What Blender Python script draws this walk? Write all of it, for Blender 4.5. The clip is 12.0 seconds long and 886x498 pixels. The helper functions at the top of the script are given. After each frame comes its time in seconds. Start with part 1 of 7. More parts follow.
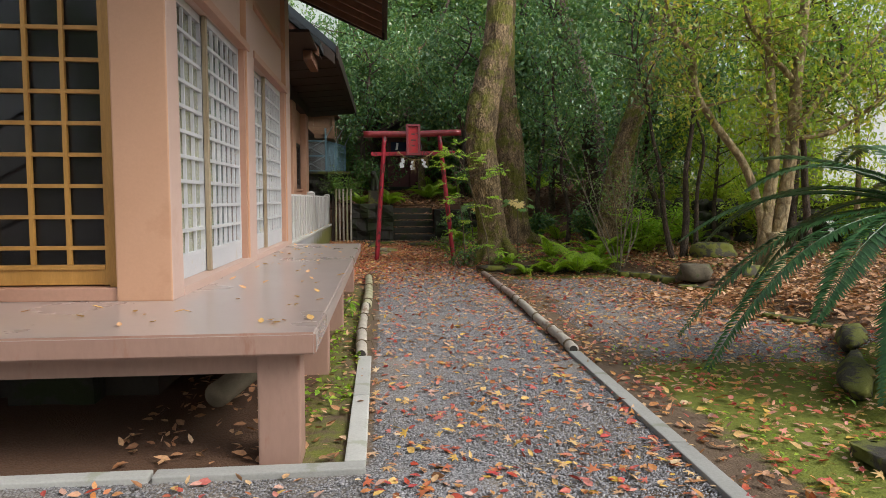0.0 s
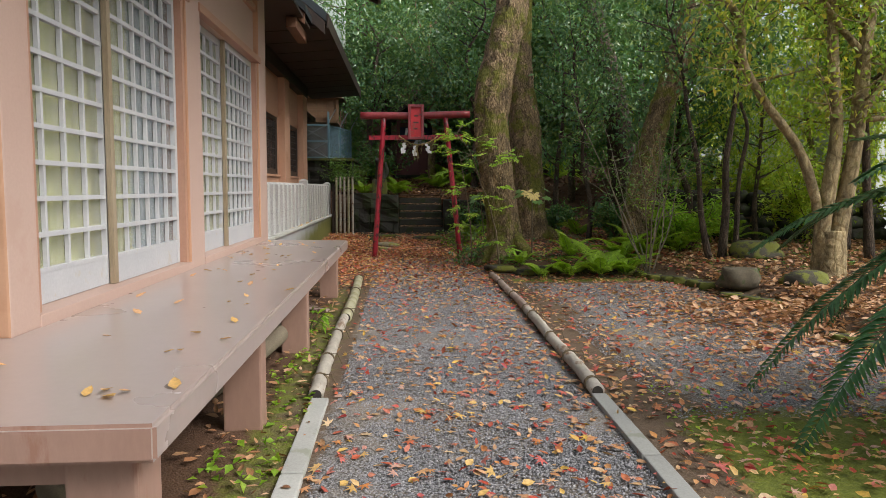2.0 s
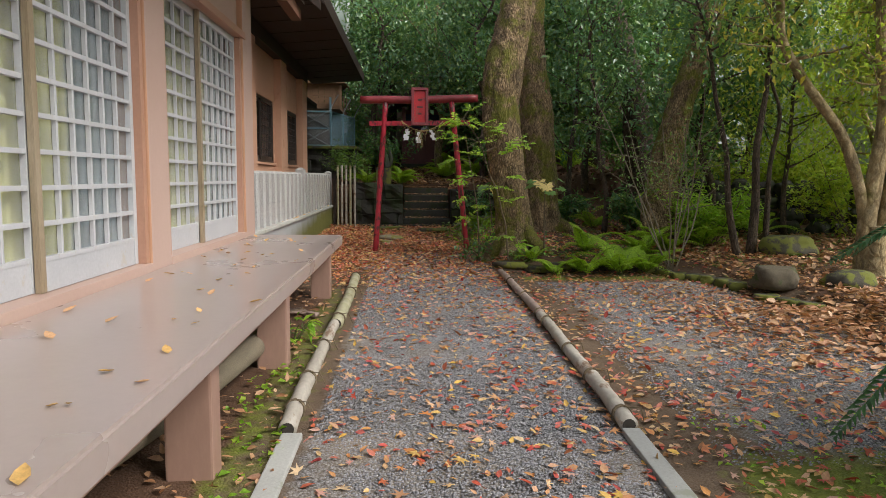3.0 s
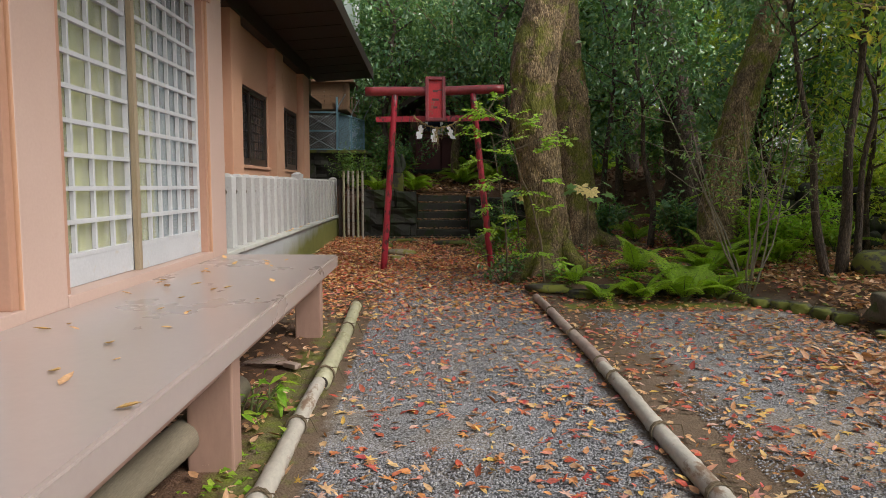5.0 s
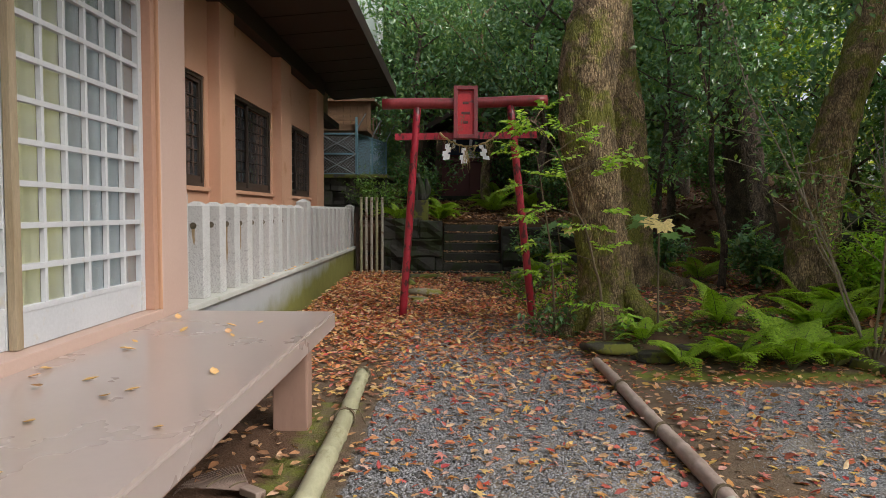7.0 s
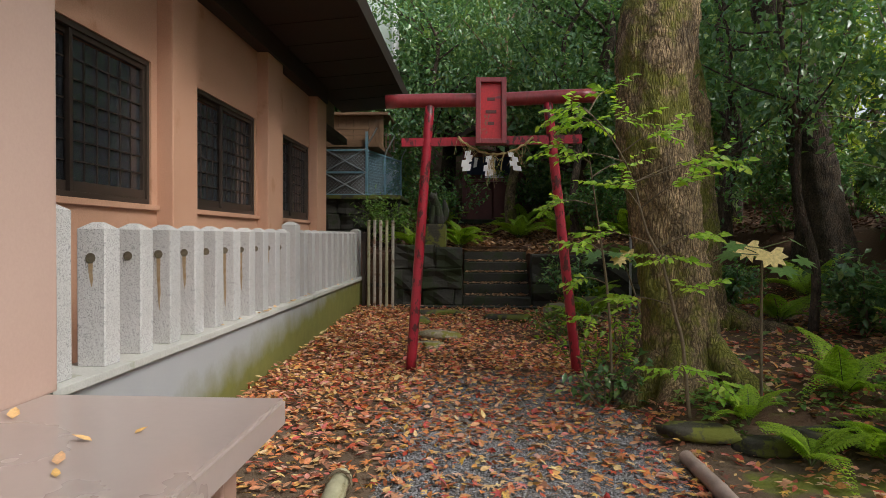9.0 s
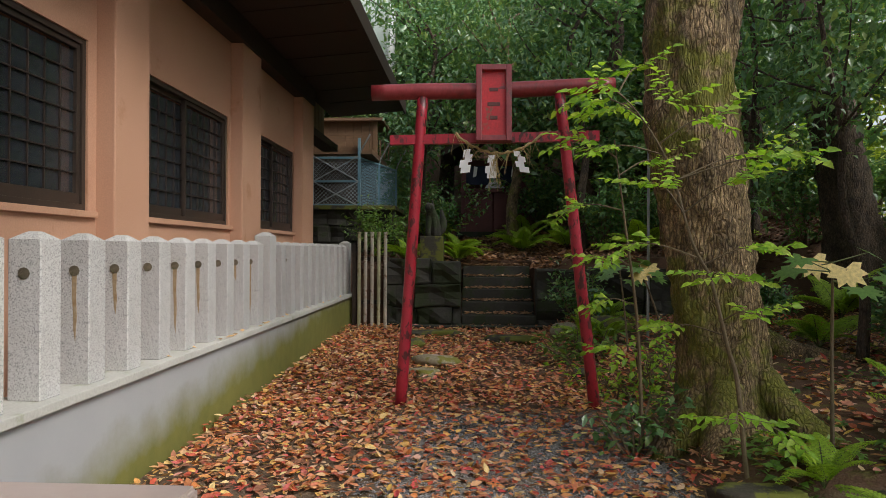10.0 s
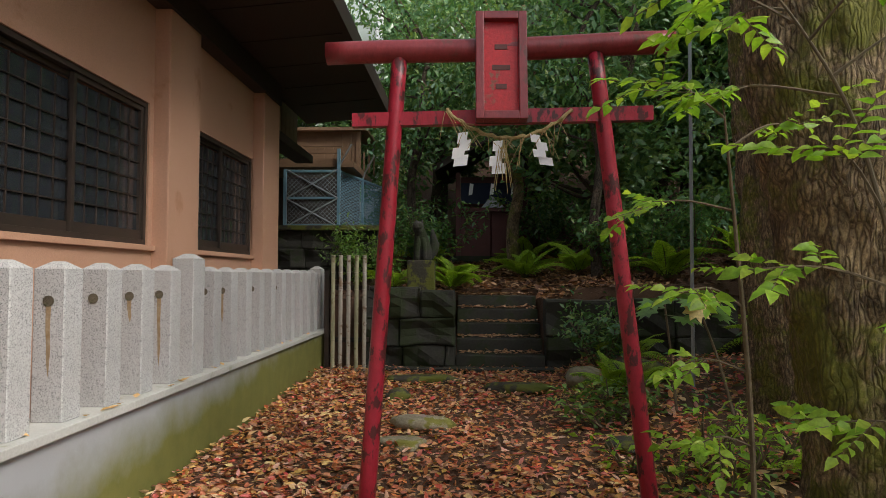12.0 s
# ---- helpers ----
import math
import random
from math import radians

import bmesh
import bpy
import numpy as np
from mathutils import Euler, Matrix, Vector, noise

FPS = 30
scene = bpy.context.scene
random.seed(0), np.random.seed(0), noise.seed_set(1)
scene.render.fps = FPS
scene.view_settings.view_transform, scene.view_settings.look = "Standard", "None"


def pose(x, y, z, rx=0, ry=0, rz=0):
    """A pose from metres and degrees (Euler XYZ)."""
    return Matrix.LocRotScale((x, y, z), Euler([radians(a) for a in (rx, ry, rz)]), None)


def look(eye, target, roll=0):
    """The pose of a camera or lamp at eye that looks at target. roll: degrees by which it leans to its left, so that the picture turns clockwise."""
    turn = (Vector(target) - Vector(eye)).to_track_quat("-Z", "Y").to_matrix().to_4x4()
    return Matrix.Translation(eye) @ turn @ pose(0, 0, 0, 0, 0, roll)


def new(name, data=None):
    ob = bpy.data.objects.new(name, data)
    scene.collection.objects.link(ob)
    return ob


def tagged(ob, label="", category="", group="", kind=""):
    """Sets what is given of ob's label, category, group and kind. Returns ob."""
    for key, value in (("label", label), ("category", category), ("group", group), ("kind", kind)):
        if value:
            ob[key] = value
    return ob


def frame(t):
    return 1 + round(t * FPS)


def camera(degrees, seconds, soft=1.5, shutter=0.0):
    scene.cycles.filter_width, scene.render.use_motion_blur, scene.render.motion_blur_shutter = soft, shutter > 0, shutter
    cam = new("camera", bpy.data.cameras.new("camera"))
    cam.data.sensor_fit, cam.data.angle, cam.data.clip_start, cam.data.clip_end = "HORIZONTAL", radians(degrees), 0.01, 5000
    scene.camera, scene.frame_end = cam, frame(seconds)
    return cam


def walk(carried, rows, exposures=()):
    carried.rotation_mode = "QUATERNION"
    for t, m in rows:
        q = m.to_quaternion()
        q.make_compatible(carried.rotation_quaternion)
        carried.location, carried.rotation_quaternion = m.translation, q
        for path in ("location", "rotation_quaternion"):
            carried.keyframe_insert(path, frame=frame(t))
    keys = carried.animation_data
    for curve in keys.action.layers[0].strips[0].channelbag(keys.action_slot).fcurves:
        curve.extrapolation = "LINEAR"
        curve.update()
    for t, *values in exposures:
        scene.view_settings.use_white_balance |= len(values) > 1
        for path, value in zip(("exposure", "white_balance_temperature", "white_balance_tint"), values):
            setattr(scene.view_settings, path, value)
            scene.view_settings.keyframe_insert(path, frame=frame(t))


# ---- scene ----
# ---- camera and walk ----
cam = camera(66.0, 12.0, soft=0.4)
PATH = [
    (0, (0.565, 0.687, 1.354), (0.738, 2.674, 1.209), 0.0),
    (0.5, (0.638, 1.011, 1.362), (0.801, 2.998, 1.206), 0.1),
    (1, (0.715, 1.362, 1.372), (0.866, 3.349, 1.202), 0.3),
    (1.5, (0.828, 1.728, 1.379), (0.962, 3.716, 1.203), 0.3),
    (2, (0.924, 2.118, 1.374), (1.043, 4.106, 1.196), 0.4),
    (2.5, (0.988, 2.51, 1.374), (1.097, 4.498, 1.183), 0.5),
    (3, (1.022, 2.912, 1.378), (1.116, 4.898, 1.169), 0.5),
    (5, (1.026, 4.656, 1.329), (1.077, 6.647, 1.144), 0.2),
    (5.5, (1.036, 5.075, 1.331), (1.069, 7.068, 1.166), 0.2),
    (6, (1.023, 5.477, 1.351), (1.036, 7.471, 1.203), 0.3),
    (6.5, (1.027, 5.882, 1.378), (1.019, 7.878, 1.249), 0.4),
    (7, (1.009, 6.295, 1.377), (0.983, 8.292, 1.267), 0.3),
    (9, (1.003, 8.037, 1.379), (0.915, 10.035, 1.342), 0.3),
    (9.5, (0.987, 8.489, 1.358), (0.896, 10.487, 1.344), 0.3),
    (10, (0.997, 8.935, 1.37), (0.911, 10.933, 1.373), 0.3),
    (10.5, (1.01, 9.379, 1.376), (0.928, 11.377, 1.396), 0.3),
    (11, (1.019, 9.834, 1.392), (0.94, 11.832, 1.427), 0.4),
    (11.5, (1.02, 10.263, 1.397), (0.943, 12.261, 1.453), 0.3),
    (12, (0.976, 10.627, 1.381), (0.905, 12.624, 1.46), 0.2),
]
walk(cam, [(t, look(eye, target, roll)) for t, eye, target, roll in PATH], [(0, 0.44), (6, 0.44), (9, 0.42), (12, 0.5)])

# ---- world, sun, exposure ----
world = bpy.data.worlds.new("overcast_sky")
scene.world = world
world.use_nodes = True
wn = world.node_tree.nodes
wsky = wn.new("ShaderNodeTexSky")
wsky.sky_type, wsky.sun_disc = "NISHITA", False
wsky.sun_elevation, wsky.sun_rotation = radians(44), radians(124)
wsky.air_density, wsky.dust_density, wsky.ozone_density = 1.0, 3.0, 1.0
whsv = wn.new("ShaderNodeHueSaturation")
whsv.inputs["Saturation"].default_value = 0.35
world.node_tree.links.new(wsky.outputs[0], whsv.inputs["Color"])
world.node_tree.links.new(whsv.outputs[0], wn["Background"].inputs["Color"])
wn["Background"].inputs["Strength"].default_value = 0.15
sun_data = bpy.data.lights.new("sun", "SUN")
sun_data.energy, sun_data.angle, sun_data.color = 1.75, radians(25), (1.0, 0.96, 0.9)
sun = new("sun", sun_data)
sun.matrix_world = look((24, -9, 25.5), (2, 6, 0))
scene.view_settings.exposure = 0.44

# ---- materials ----


def nodes_of(name):
    m = bpy.data.materials.new(name)
    m.use_nodes = True
    nt = m.node_tree
    return m, nt, nt.nodes["Principled BSDF"]


def math_node(nt, op, a, b=None):
    n = nt.nodes.new("ShaderNodeMath")
    n.operation = op
    for i, v in enumerate((a, b)):
        if v is None:
            continue
        if isinstance(v, (int, float)):
            n.inputs[i].default_value = v
        else:
            nt.links.new(v, n.inputs[i])
    return n.outputs[0]


def mix_col(nt, f, a, b, mode="MIX"):
    n = nt.nodes.new("ShaderNodeMix")
    n.data_type, n.blend_type = "RGBA", mode
    for sock, v in ((n.inputs[0], f), (n.inputs[6], a), (n.inputs[7], b)):
        if isinstance(v, (int, float)):
            sock.default_value = v
        elif isinstance(v, (tuple, list)):
            sock.default_value = (*v, 1)
        else:
            nt.links.new(v, sock)
    return n.outputs[2]


def coords(nt, scale=(1, 1, 1)):
    tc = nt.nodes.new("ShaderNodeTexCoord")
    mp = nt.nodes.new("ShaderNodeMapping")
    mp.inputs["Scale"].default_value = scale
    nt.links.new(tc.outputs["Object"], mp.inputs["Vector"])
    return mp.outputs[0]


def noise_of(nt, vec, scale, detail=4, rough=0.6):
    n = nt.nodes.new("ShaderNodeTexNoise")
    n.inputs["Scale"].default_value, n.inputs["Detail"].default_value, n.inputs["Roughness"].default_value = scale, detail, rough
    nt.links.new(vec, n.inputs["Vector"])
    return n.outputs["Fac"]


def ramp(nt, fac, stops, mode="LINEAR"):
    n = nt.nodes.new("ShaderNodeValToRGB")
    n.color_ramp.interpolation = mode
    els = n.color_ramp.elements
    while len(els) < len(stops):
        els.new(0.5)
    for e, (p, c) in zip(els, stops):
        e.position, e.color = p, (*c, 1) if len(c) == 3 else c
    nt.links.new(fac, n.inputs[0])
    return n.outputs[0]


def bump_into(nt, bsdf, height, strength, distance=0.02):
    b = nt.nodes.new("ShaderNodeBump")
    b.inputs["Strength"].default_value, b.inputs["Distance"].default_value = strength, distance
    nt.links.new(height, b.inputs["Height"])
    nt.links.new(b.outputs[0], bsdf.inputs["Normal"])


def surface(name, c1, c2, rough=0.6, big=1.5, fine=40, grain=0.25, bump=0.2, dist=0.01, stain=None, stain_at=0.62, stain_scale=3, stretch=(1, 1, 1), metal=0.0, vary=None, coat=0.0, spec=0.5):
    """Two-scale paint, stone or wood: slow change from c1 to c2, fine grain, stains with shapes of their own."""
    m, nt, bsdf = nodes_of(name)
    v = coords(nt, stretch)
    slow, quick = noise_of(nt, v, big, 5), noise_of(nt, v, fine, 5, 0.7)
    col = mix_col(nt, ramp(nt, slow, [(0.3, (0, 0, 0)), (0.7, (1, 1, 1))]), c1, c2)
    shade = ramp(nt, quick, [(0.25, (1 - grain,) * 3), (0.75, (1 + grain * 0.4,) * 3)])
    col = mix_col(nt, 1.0, col, shade, "MULTIPLY")
    if stain:
        s = noise_of(nt, v, stain_scale, 8, 0.65)
        stain_at = 0.5 + (stain_at - 0.5) * 0.62
        col = mix_col(nt, ramp(nt, s, [(stain_at, (0, 0, 0)), (stain_at + 0.06, (1, 1, 1))]), col, stain)
    if vary:
        if vary == "object":
            r = nt.nodes.new("ShaderNodeObjectInfo").outputs["Random"]
        else:
            r = nt.nodes.new("ShaderNodeNewGeometry").outputs["Random Per Island"]
        col = mix_col(nt, 1.0, col, ramp(nt, r, [(0, (0.72,) * 3), (1, (1.2,) * 3)]), "MULTIPLY")
    nt.links.new(col, bsdf.inputs["Base Color"])
    rr = nt.nodes.new("ShaderNodeMapRange")
    rr.inputs[3].default_value, rr.inputs[4].default_value = max(rough - 0.12, 0.03), min(rough + 0.12, 1)
    nt.links.new(slow, rr.inputs[0])
    nt.links.new(rr.outputs[0], bsdf.inputs["Roughness"])
    bsdf.inputs["Metallic"].default_value = metal
    bsdf.inputs["Coat Weight"].default_value = coat
    bsdf.inputs["Specular IOR Level"].default_value = spec
    if bump:
        bump_into(nt, bsdf, quick, bump, dist)
    return m


def foliage(name, cols, rough=0.45, through_it=0.3, spec=0.5):
    """Leaves: one colour of the list for each leaf, some light through the blade."""
    m, nt, bsdf = nodes_of(name)
    r = nt.nodes.new("ShaderNodeNewGeometry").outputs["Random Per Island"]
    col = ramp(nt, r, [((i + 0.5) / len(cols), c) for i, c in enumerate(cols)])
    v = coords(nt)
    col = mix_col(nt, 1.0, col, ramp(nt, noise_of(nt, v, 60, 3), [(0.3, (0.75,) * 3), (0.7, (1.2,) * 3)]), "MULTIPLY")
    nt.links.new(col, bsdf.inputs["Base Color"])
    bsdf.inputs["Roughness"].default_value = rough
    bsdf.inputs["Specular IOR Level"].default_value = spec
    if through_it:
        tr = nt.nodes.new("ShaderNodeBsdfTranslucent")
        nt.links.new(mix_col(nt, 1.0, col, (1.25, 1.3, 0.7), "MULTIPLY"), tr.inputs["Color"])
        mx = nt.nodes.new("ShaderNodeMixShader")
        mx.inputs[0].default_value = through_it
        nt.links.new(bsdf.outputs[0], mx.inputs[1])
        nt.links.new(tr.outputs[0], mx.inputs[2])
        nt.links.new(mx.outputs[0], nt.nodes["Material Output"].inputs["Surface"])
    return m


def ground_material():
    m, nt, bsdf = nodes_of("ground")
    v = coords(nt)
    zone = nt.nodes.new("ShaderNodeVertexColor")
    zone.layer_name = "zone"
    sep = nt.nodes.new("ShaderNodeSeparateColor")
    nt.links.new(zone.outputs[0], sep.inputs[0])
    edge = noise_of(nt, v, 5, 8, 0.7)

    def area(sock, soft=0.12):
        s = math_node(nt, "ADD", sock, math_node(nt, "MULTIPLY", math_node(nt, "SUBTRACT", edge, 0.5), 1.1))
        return ramp(nt, s, [(0.5 - soft, (0, 0, 0)), (0.5 + soft, (1, 1, 1))])
    dirt = mix_col(nt, noise_of(nt, v, 12, 6), (0.085, 0.056, 0.034), (0.17, 0.115, 0.072))
    vor = nt.nodes.new("ShaderNodeTexVoronoi")
    vor.inputs["Scale"].default_value = 80
    nt.links.new(v, vor.inputs["Vector"])
    stone = ramp(nt, vor.outputs["Color"], [(0.1, (0.14, 0.143, 0.15)), (0.5, (0.24, 0.243, 0.255)), (0.9, (0.36, 0.36, 0.365))])
    gap = ramp(nt, vor.outputs["Distance"], [(0.35, (1, 1, 1)), (0.75, (0.25, 0.24, 0.23))])
    gravel = mix_col(nt, 1.0, stone, gap, "MULTIPLY")
    gravel = mix_col(nt, ramp(nt, noise_of(nt, v, 0.9, 6), [(0.42, (0, 0, 0)), (0.68, (0.75,) * 3)]), gravel, (0.27, 0.21, 0.145))
    moss = mix_col(nt, noise_of(nt, v, 25, 6), (0.06, 0.085, 0.009), (0.22, 0.24, 0.026))
    litter = mix_col(nt, noise_of(nt, v, 30, 6, 0.8), (0.045, 0.024, 0.014), (0.15, 0.075, 0.038))
    col = mix_col(nt, area(sep.outputs["Red"]), dirt, gravel)
    col = mix_col(nt, area(sep.outputs["Blue"]), col, litter)
    col = mix_col(nt, area(sep.outputs["Green"]), col, moss)
    nt.links.new(col, bsdf.inputs["Base Color"])
    bsdf.inputs["Roughness"].default_value = 0.9
    h = math_node(nt, "SUBTRACT", math_node(nt, "MULTIPLY", noise_of(nt, v, 40, 6), 0.7), math_node(nt, "MULTIPLY", vor.outputs["Distance"], 0.8))
    bump_into(nt, bsdf, h, 0.7, 0.012)
    return m


def granite_material():
    m, nt, bsdf = nodes_of("granite")
    v = coords(nt)
    vor = nt.nodes.new("ShaderNodeTexVoronoi")
    vor.inputs["Scale"].default_value = 210
    nt.links.new(v, vor.inputs["Vector"])
    sp = ramp(nt, vor.outputs["Color"], [(0.1, (0.2, 0.2, 0.2)), (0.35, (0.42, 0.415, 0.41)), (0.8, (0.53, 0.525, 0.52))])
    col = mix_col(nt, ramp(nt, noise_of(nt, v, 3, 6), [(0.45, (0, 0, 0)), (0.75, (0.5, 0.5, 0.5))]), sp, (0.40, 0.395, 0.37))
    r = nt.nodes.new("ShaderNodeObjectInfo").outputs["Random"]
    col = mix_col(nt, 1.0, col, ramp(nt, r, [(0, (0.88,) * 3), (1, (1.08,) * 3)]), "MULTIPLY")
    nt.links.new(col, bsdf.inputs["Base Color"])
    bsdf.inputs["Roughness"].default_value = 0.8
    bump_into(nt, bsdf, noise_of(nt, v, 160, 4), 0.35, 0.004)
    return m


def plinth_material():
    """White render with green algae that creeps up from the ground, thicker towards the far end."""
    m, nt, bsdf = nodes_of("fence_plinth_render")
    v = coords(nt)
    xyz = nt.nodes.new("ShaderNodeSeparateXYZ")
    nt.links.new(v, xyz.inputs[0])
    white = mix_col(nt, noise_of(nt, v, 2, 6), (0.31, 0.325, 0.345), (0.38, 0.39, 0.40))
    reach = nt.nodes.new("ShaderNodeMapRange")
    nt.links.new(xyz.outputs["Y"], reach.inputs[0])
    for i, val in zip((1, 2, 3, 4), (10.0, 18.5, 0.26, 0.9)):
        reach.inputs[i].default_value = val
    low = math_node(nt, "SUBTRACT", reach.outputs[0], xyz.outputs["Z"])
    low = math_node(nt, "ADD", math_node(nt, "MULTIPLY", low, 2.2), math_node(nt, "MULTIPLY", math_node(nt, "SUBTRACT", noise_of(nt, v, 2.2, 6), 0.5), 1.0))
    algae = mix_col(nt, noise_of(nt, v, 7, 6), (0.10, 0.11, 0.012), (0.2, 0.19, 0.03))
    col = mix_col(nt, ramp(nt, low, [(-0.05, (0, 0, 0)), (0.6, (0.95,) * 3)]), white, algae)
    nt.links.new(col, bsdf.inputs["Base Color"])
    bsdf.inputs["Roughness"].default_value = 0.75
    bump_into(nt, bsdf, noise_of(nt, v, 60, 5), 0.15, 0.006)
    return m


def bark_material(name, c1, c2, moss, moss_at, plates=44, tall=0.2):
    """Fissured bark: long uneven plates with dark cracks between, moss in patches of its own."""
    m, nt, bsdf = nodes_of(name)
    w = coords(nt)
    v = coords(nt, (1, 1, tall))
    warp = nt.nodes.new("ShaderNodeTexNoise")
    warp.inputs["Scale"].default_value, warp.inputs["Detail"].default_value = 7, 2
    nt.links.new(w, warp.inputs["Vector"])
    add = nt.nodes.new("ShaderNodeVectorMath")
    add.operation = "MULTIPLY_ADD"
    nt.links.new(warp.outputs["Color"], add.inputs[0])
    add.inputs[1].default_value = (0.05, 0.05, 0.02)
    nt.links.new(v, add.inputs[2])
    vor = nt.nodes.new("ShaderNodeTexVoronoi")
    vor.feature = "DISTANCE_TO_EDGE"
    vor.inputs["Scale"].default_value = plates
    nt.links.new(add.outputs[0], vor.inputs["Vector"])
    crack = ramp(nt, vor.outputs["Distance"], [(0.0, (0.3,) * 3), (0.22, (1, 1, 1))])
    grain = noise_of(nt, coords(nt, (1, 1, 0.45)), 75, 8, 0.8)
    tone = math_node(nt, "MULTIPLY", crack, ramp(nt, grain, [(0.38, (0.12,) * 3), (0.6, (1, 1, 1))]))
    col = mix_col(nt, tone, c1, c2)
    col = mix_col(nt, 1.0, col, ramp(nt, noise_of(nt, coords(nt, (1, 1, 0.5)), 8, 7, 0.7), [(0.36, (0.45,) * 3), (0.62, (1.35,) * 3)]), "MULTIPLY")
    mo = noise_of(nt, w, 2.4, 9, 0.68)
    col = mix_col(nt, ramp(nt, mo, [(moss_at, (0, 0, 0)), (moss_at + 0.09, (0.92,) * 3)]), col, mix_col(nt, tone, tuple(0.4 * k for k in moss), moss))
    nt.links.new(col, bsdf.inputs["Base Color"])
    bsdf.inputs["Roughness"].default_value = 0.9
    h = math_node(nt, "ADD", crack, math_node(nt, "MULTIPLY", grain, 0.6))
    bump_into(nt, bsdf, h, 0.8, 0.022)
    return m


def glass_material(name, tint, rough, see=0.85):
    m, nt, bsdf = nodes_of(name)
    bsdf.inputs["Base Color"].default_value = (*tint, 1)
    bsdf.inputs["Roughness"].default_value = rough
    bsdf.inputs["Transmission Weight"].default_value = see
    bsdf.inputs["IOR"].default_value = 1.45
    v = coords(nt)
    bump_into(nt, bsdf, noise_of(nt, v, 5, 3), 0.06, 0.01)
    return m


GROUND = ground_material()
GRANITE, PLINTH = granite_material(), plinth_material()
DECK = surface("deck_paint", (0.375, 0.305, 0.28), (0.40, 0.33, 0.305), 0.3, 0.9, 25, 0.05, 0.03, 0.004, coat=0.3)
# Browner copy of the deck paint with shade put into its colour.
DECK_SHADED = surface("deck_shaded_paint", (0.31, 0.185, 0.142), (0.37, 0.23, 0.18), 0.5, 1.2, 30, 0.12, 0.1, 0.004, (0.3, 0.16, 0.115), 0.66, 5, (1, 1, 0.3))
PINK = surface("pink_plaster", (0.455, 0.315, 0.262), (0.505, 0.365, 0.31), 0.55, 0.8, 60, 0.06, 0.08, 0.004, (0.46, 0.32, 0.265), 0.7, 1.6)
# Shaded copy of PINK: the warmer light on -y faces is in the colour.
PINK_SHADED = surface("shaded_pink_plaster", (0.5, 0.28, 0.17), (0.55, 0.32, 0.205), 0.55, 0.8, 60, 0.06, 0.08, 0.004, (0.485, 0.27, 0.165), 0.7, 1.6)
PINK_TRIM = surface("pink_trim_paint", (0.40, 0.215, 0.145), (0.46, 0.265, 0.19), 0.45, 1.2, 40, 0.1, 0.08, 0.004)
ORANGE = surface("orange_stucco", (0.50, 0.275, 0.178), (0.56, 0.325, 0.22), 0.6, 0.7, 90, 0.16, 0.5, 0.008, (0.4, 0.2, 0.11), 0.68, 1.5)
WHITE_WOOD = surface("white_lattice_paint", (0.44, 0.45, 0.475), (0.53, 0.535, 0.555), 0.5, 2, 50, 0.12, 0.15, 0.003, (0.45, 0.42, 0.38), 0.66, 9)
STILE_WOOD = surface("weathered_stile", (0.27, 0.2, 0.12), (0.38, 0.31, 0.22), 0.6, 3, 60, 0.3, 0.2, 0.003, stretch=(4, 4, 0.4))
OCHRE = surface("ochre_varnished_wood", (0.40, 0.20, 0.045), (0.52, 0.28, 0.07), 0.4, 2, 40, 0.25, 0.1, 0.003, stretch=(6, 6, 0.6))
DARK_FRAME = surface("dark_bronze_frame", (0.03, 0.022, 0.018), (0.06, 0.04, 0.03), 0.45, 4, 80, 0.3, 0.1, 0.002)
DARK_WOOD = surface("dark_eave_wood", (0.02, 0.012, 0.008), (0.045, 0.026, 0.017), 0.7, 2, 40, 0.35, 0.2, 0.004, stretch=(3, 0.5, 3))
RED_WOOD = surface("reddish_rafter_wood", (0.13, 0.06, 0.035), (0.22, 0.105, 0.06), 0.65, 2, 40, 0.3, 0.2, 0.004, stretch=(3, 0.5, 3))
ROOF_METAL = surface("dark_roof_metal", (0.045, 0.055, 0.062), (0.075, 0.085, 0.09), 0.4, 1, 40, 0.15, 0.1, 0.003, metal=0.6)
RED = surface("peeling_red_paint", (0.34, 0.014, 0.03), (0.43, 0.03, 0.055), 0.36, 3, 60, 0.3, 0.5, 0.004, (0.075, 0.018, 0.018), 0.53, 18, (1, 1, 0.45))
RED_FADED_SHADE = surface("faded_shaded_red_paint", (0.2, 0.02, 0.024), (0.29, 0.04, 0.046), 0.36, 5, 50, 0.3, 0.4, 0.005, (0.13, 0.04, 0.03), 0.62, 9, (1, 1, 0.45))
PLAQUE_RED = surface("plaque_red_paint", (0.58, 0.01, 0.015), (0.46, 0.012, 0.018), 0.45, 4, 50, 0.3, 0.4, 0.004, (0.2, 0.07, 0.04), 0.62, 8)
KERB = surface("pale_kerb_concrete", (0.36, 0.36, 0.335), (0.45, 0.45, 0.425), 0.8, 2, 60, 0.18, 0.25, 0.004, (0.3, 0.31, 0.25), 0.64, 6, vary="object")
BAMBOO = surface("weathered_bamboo", (0.38, 0.34, 0.285), (0.50, 0.46, 0.40), 0.5, 3, 40, 0.25, 0.15, 0.003, (0.2, 0.13, 0.085), 0.58, 6, (1, 0.4, 1))
BAMBOO_BROWN = surface("brown_weathered_bamboo", (0.27, 0.18, 0.15), (0.44, 0.35, 0.30), 0.5, 3, 40, 0.3, 0.15, 0.003, (0.12, 0.07, 0.05), 0.58, 5, (1, 0.4, 1))
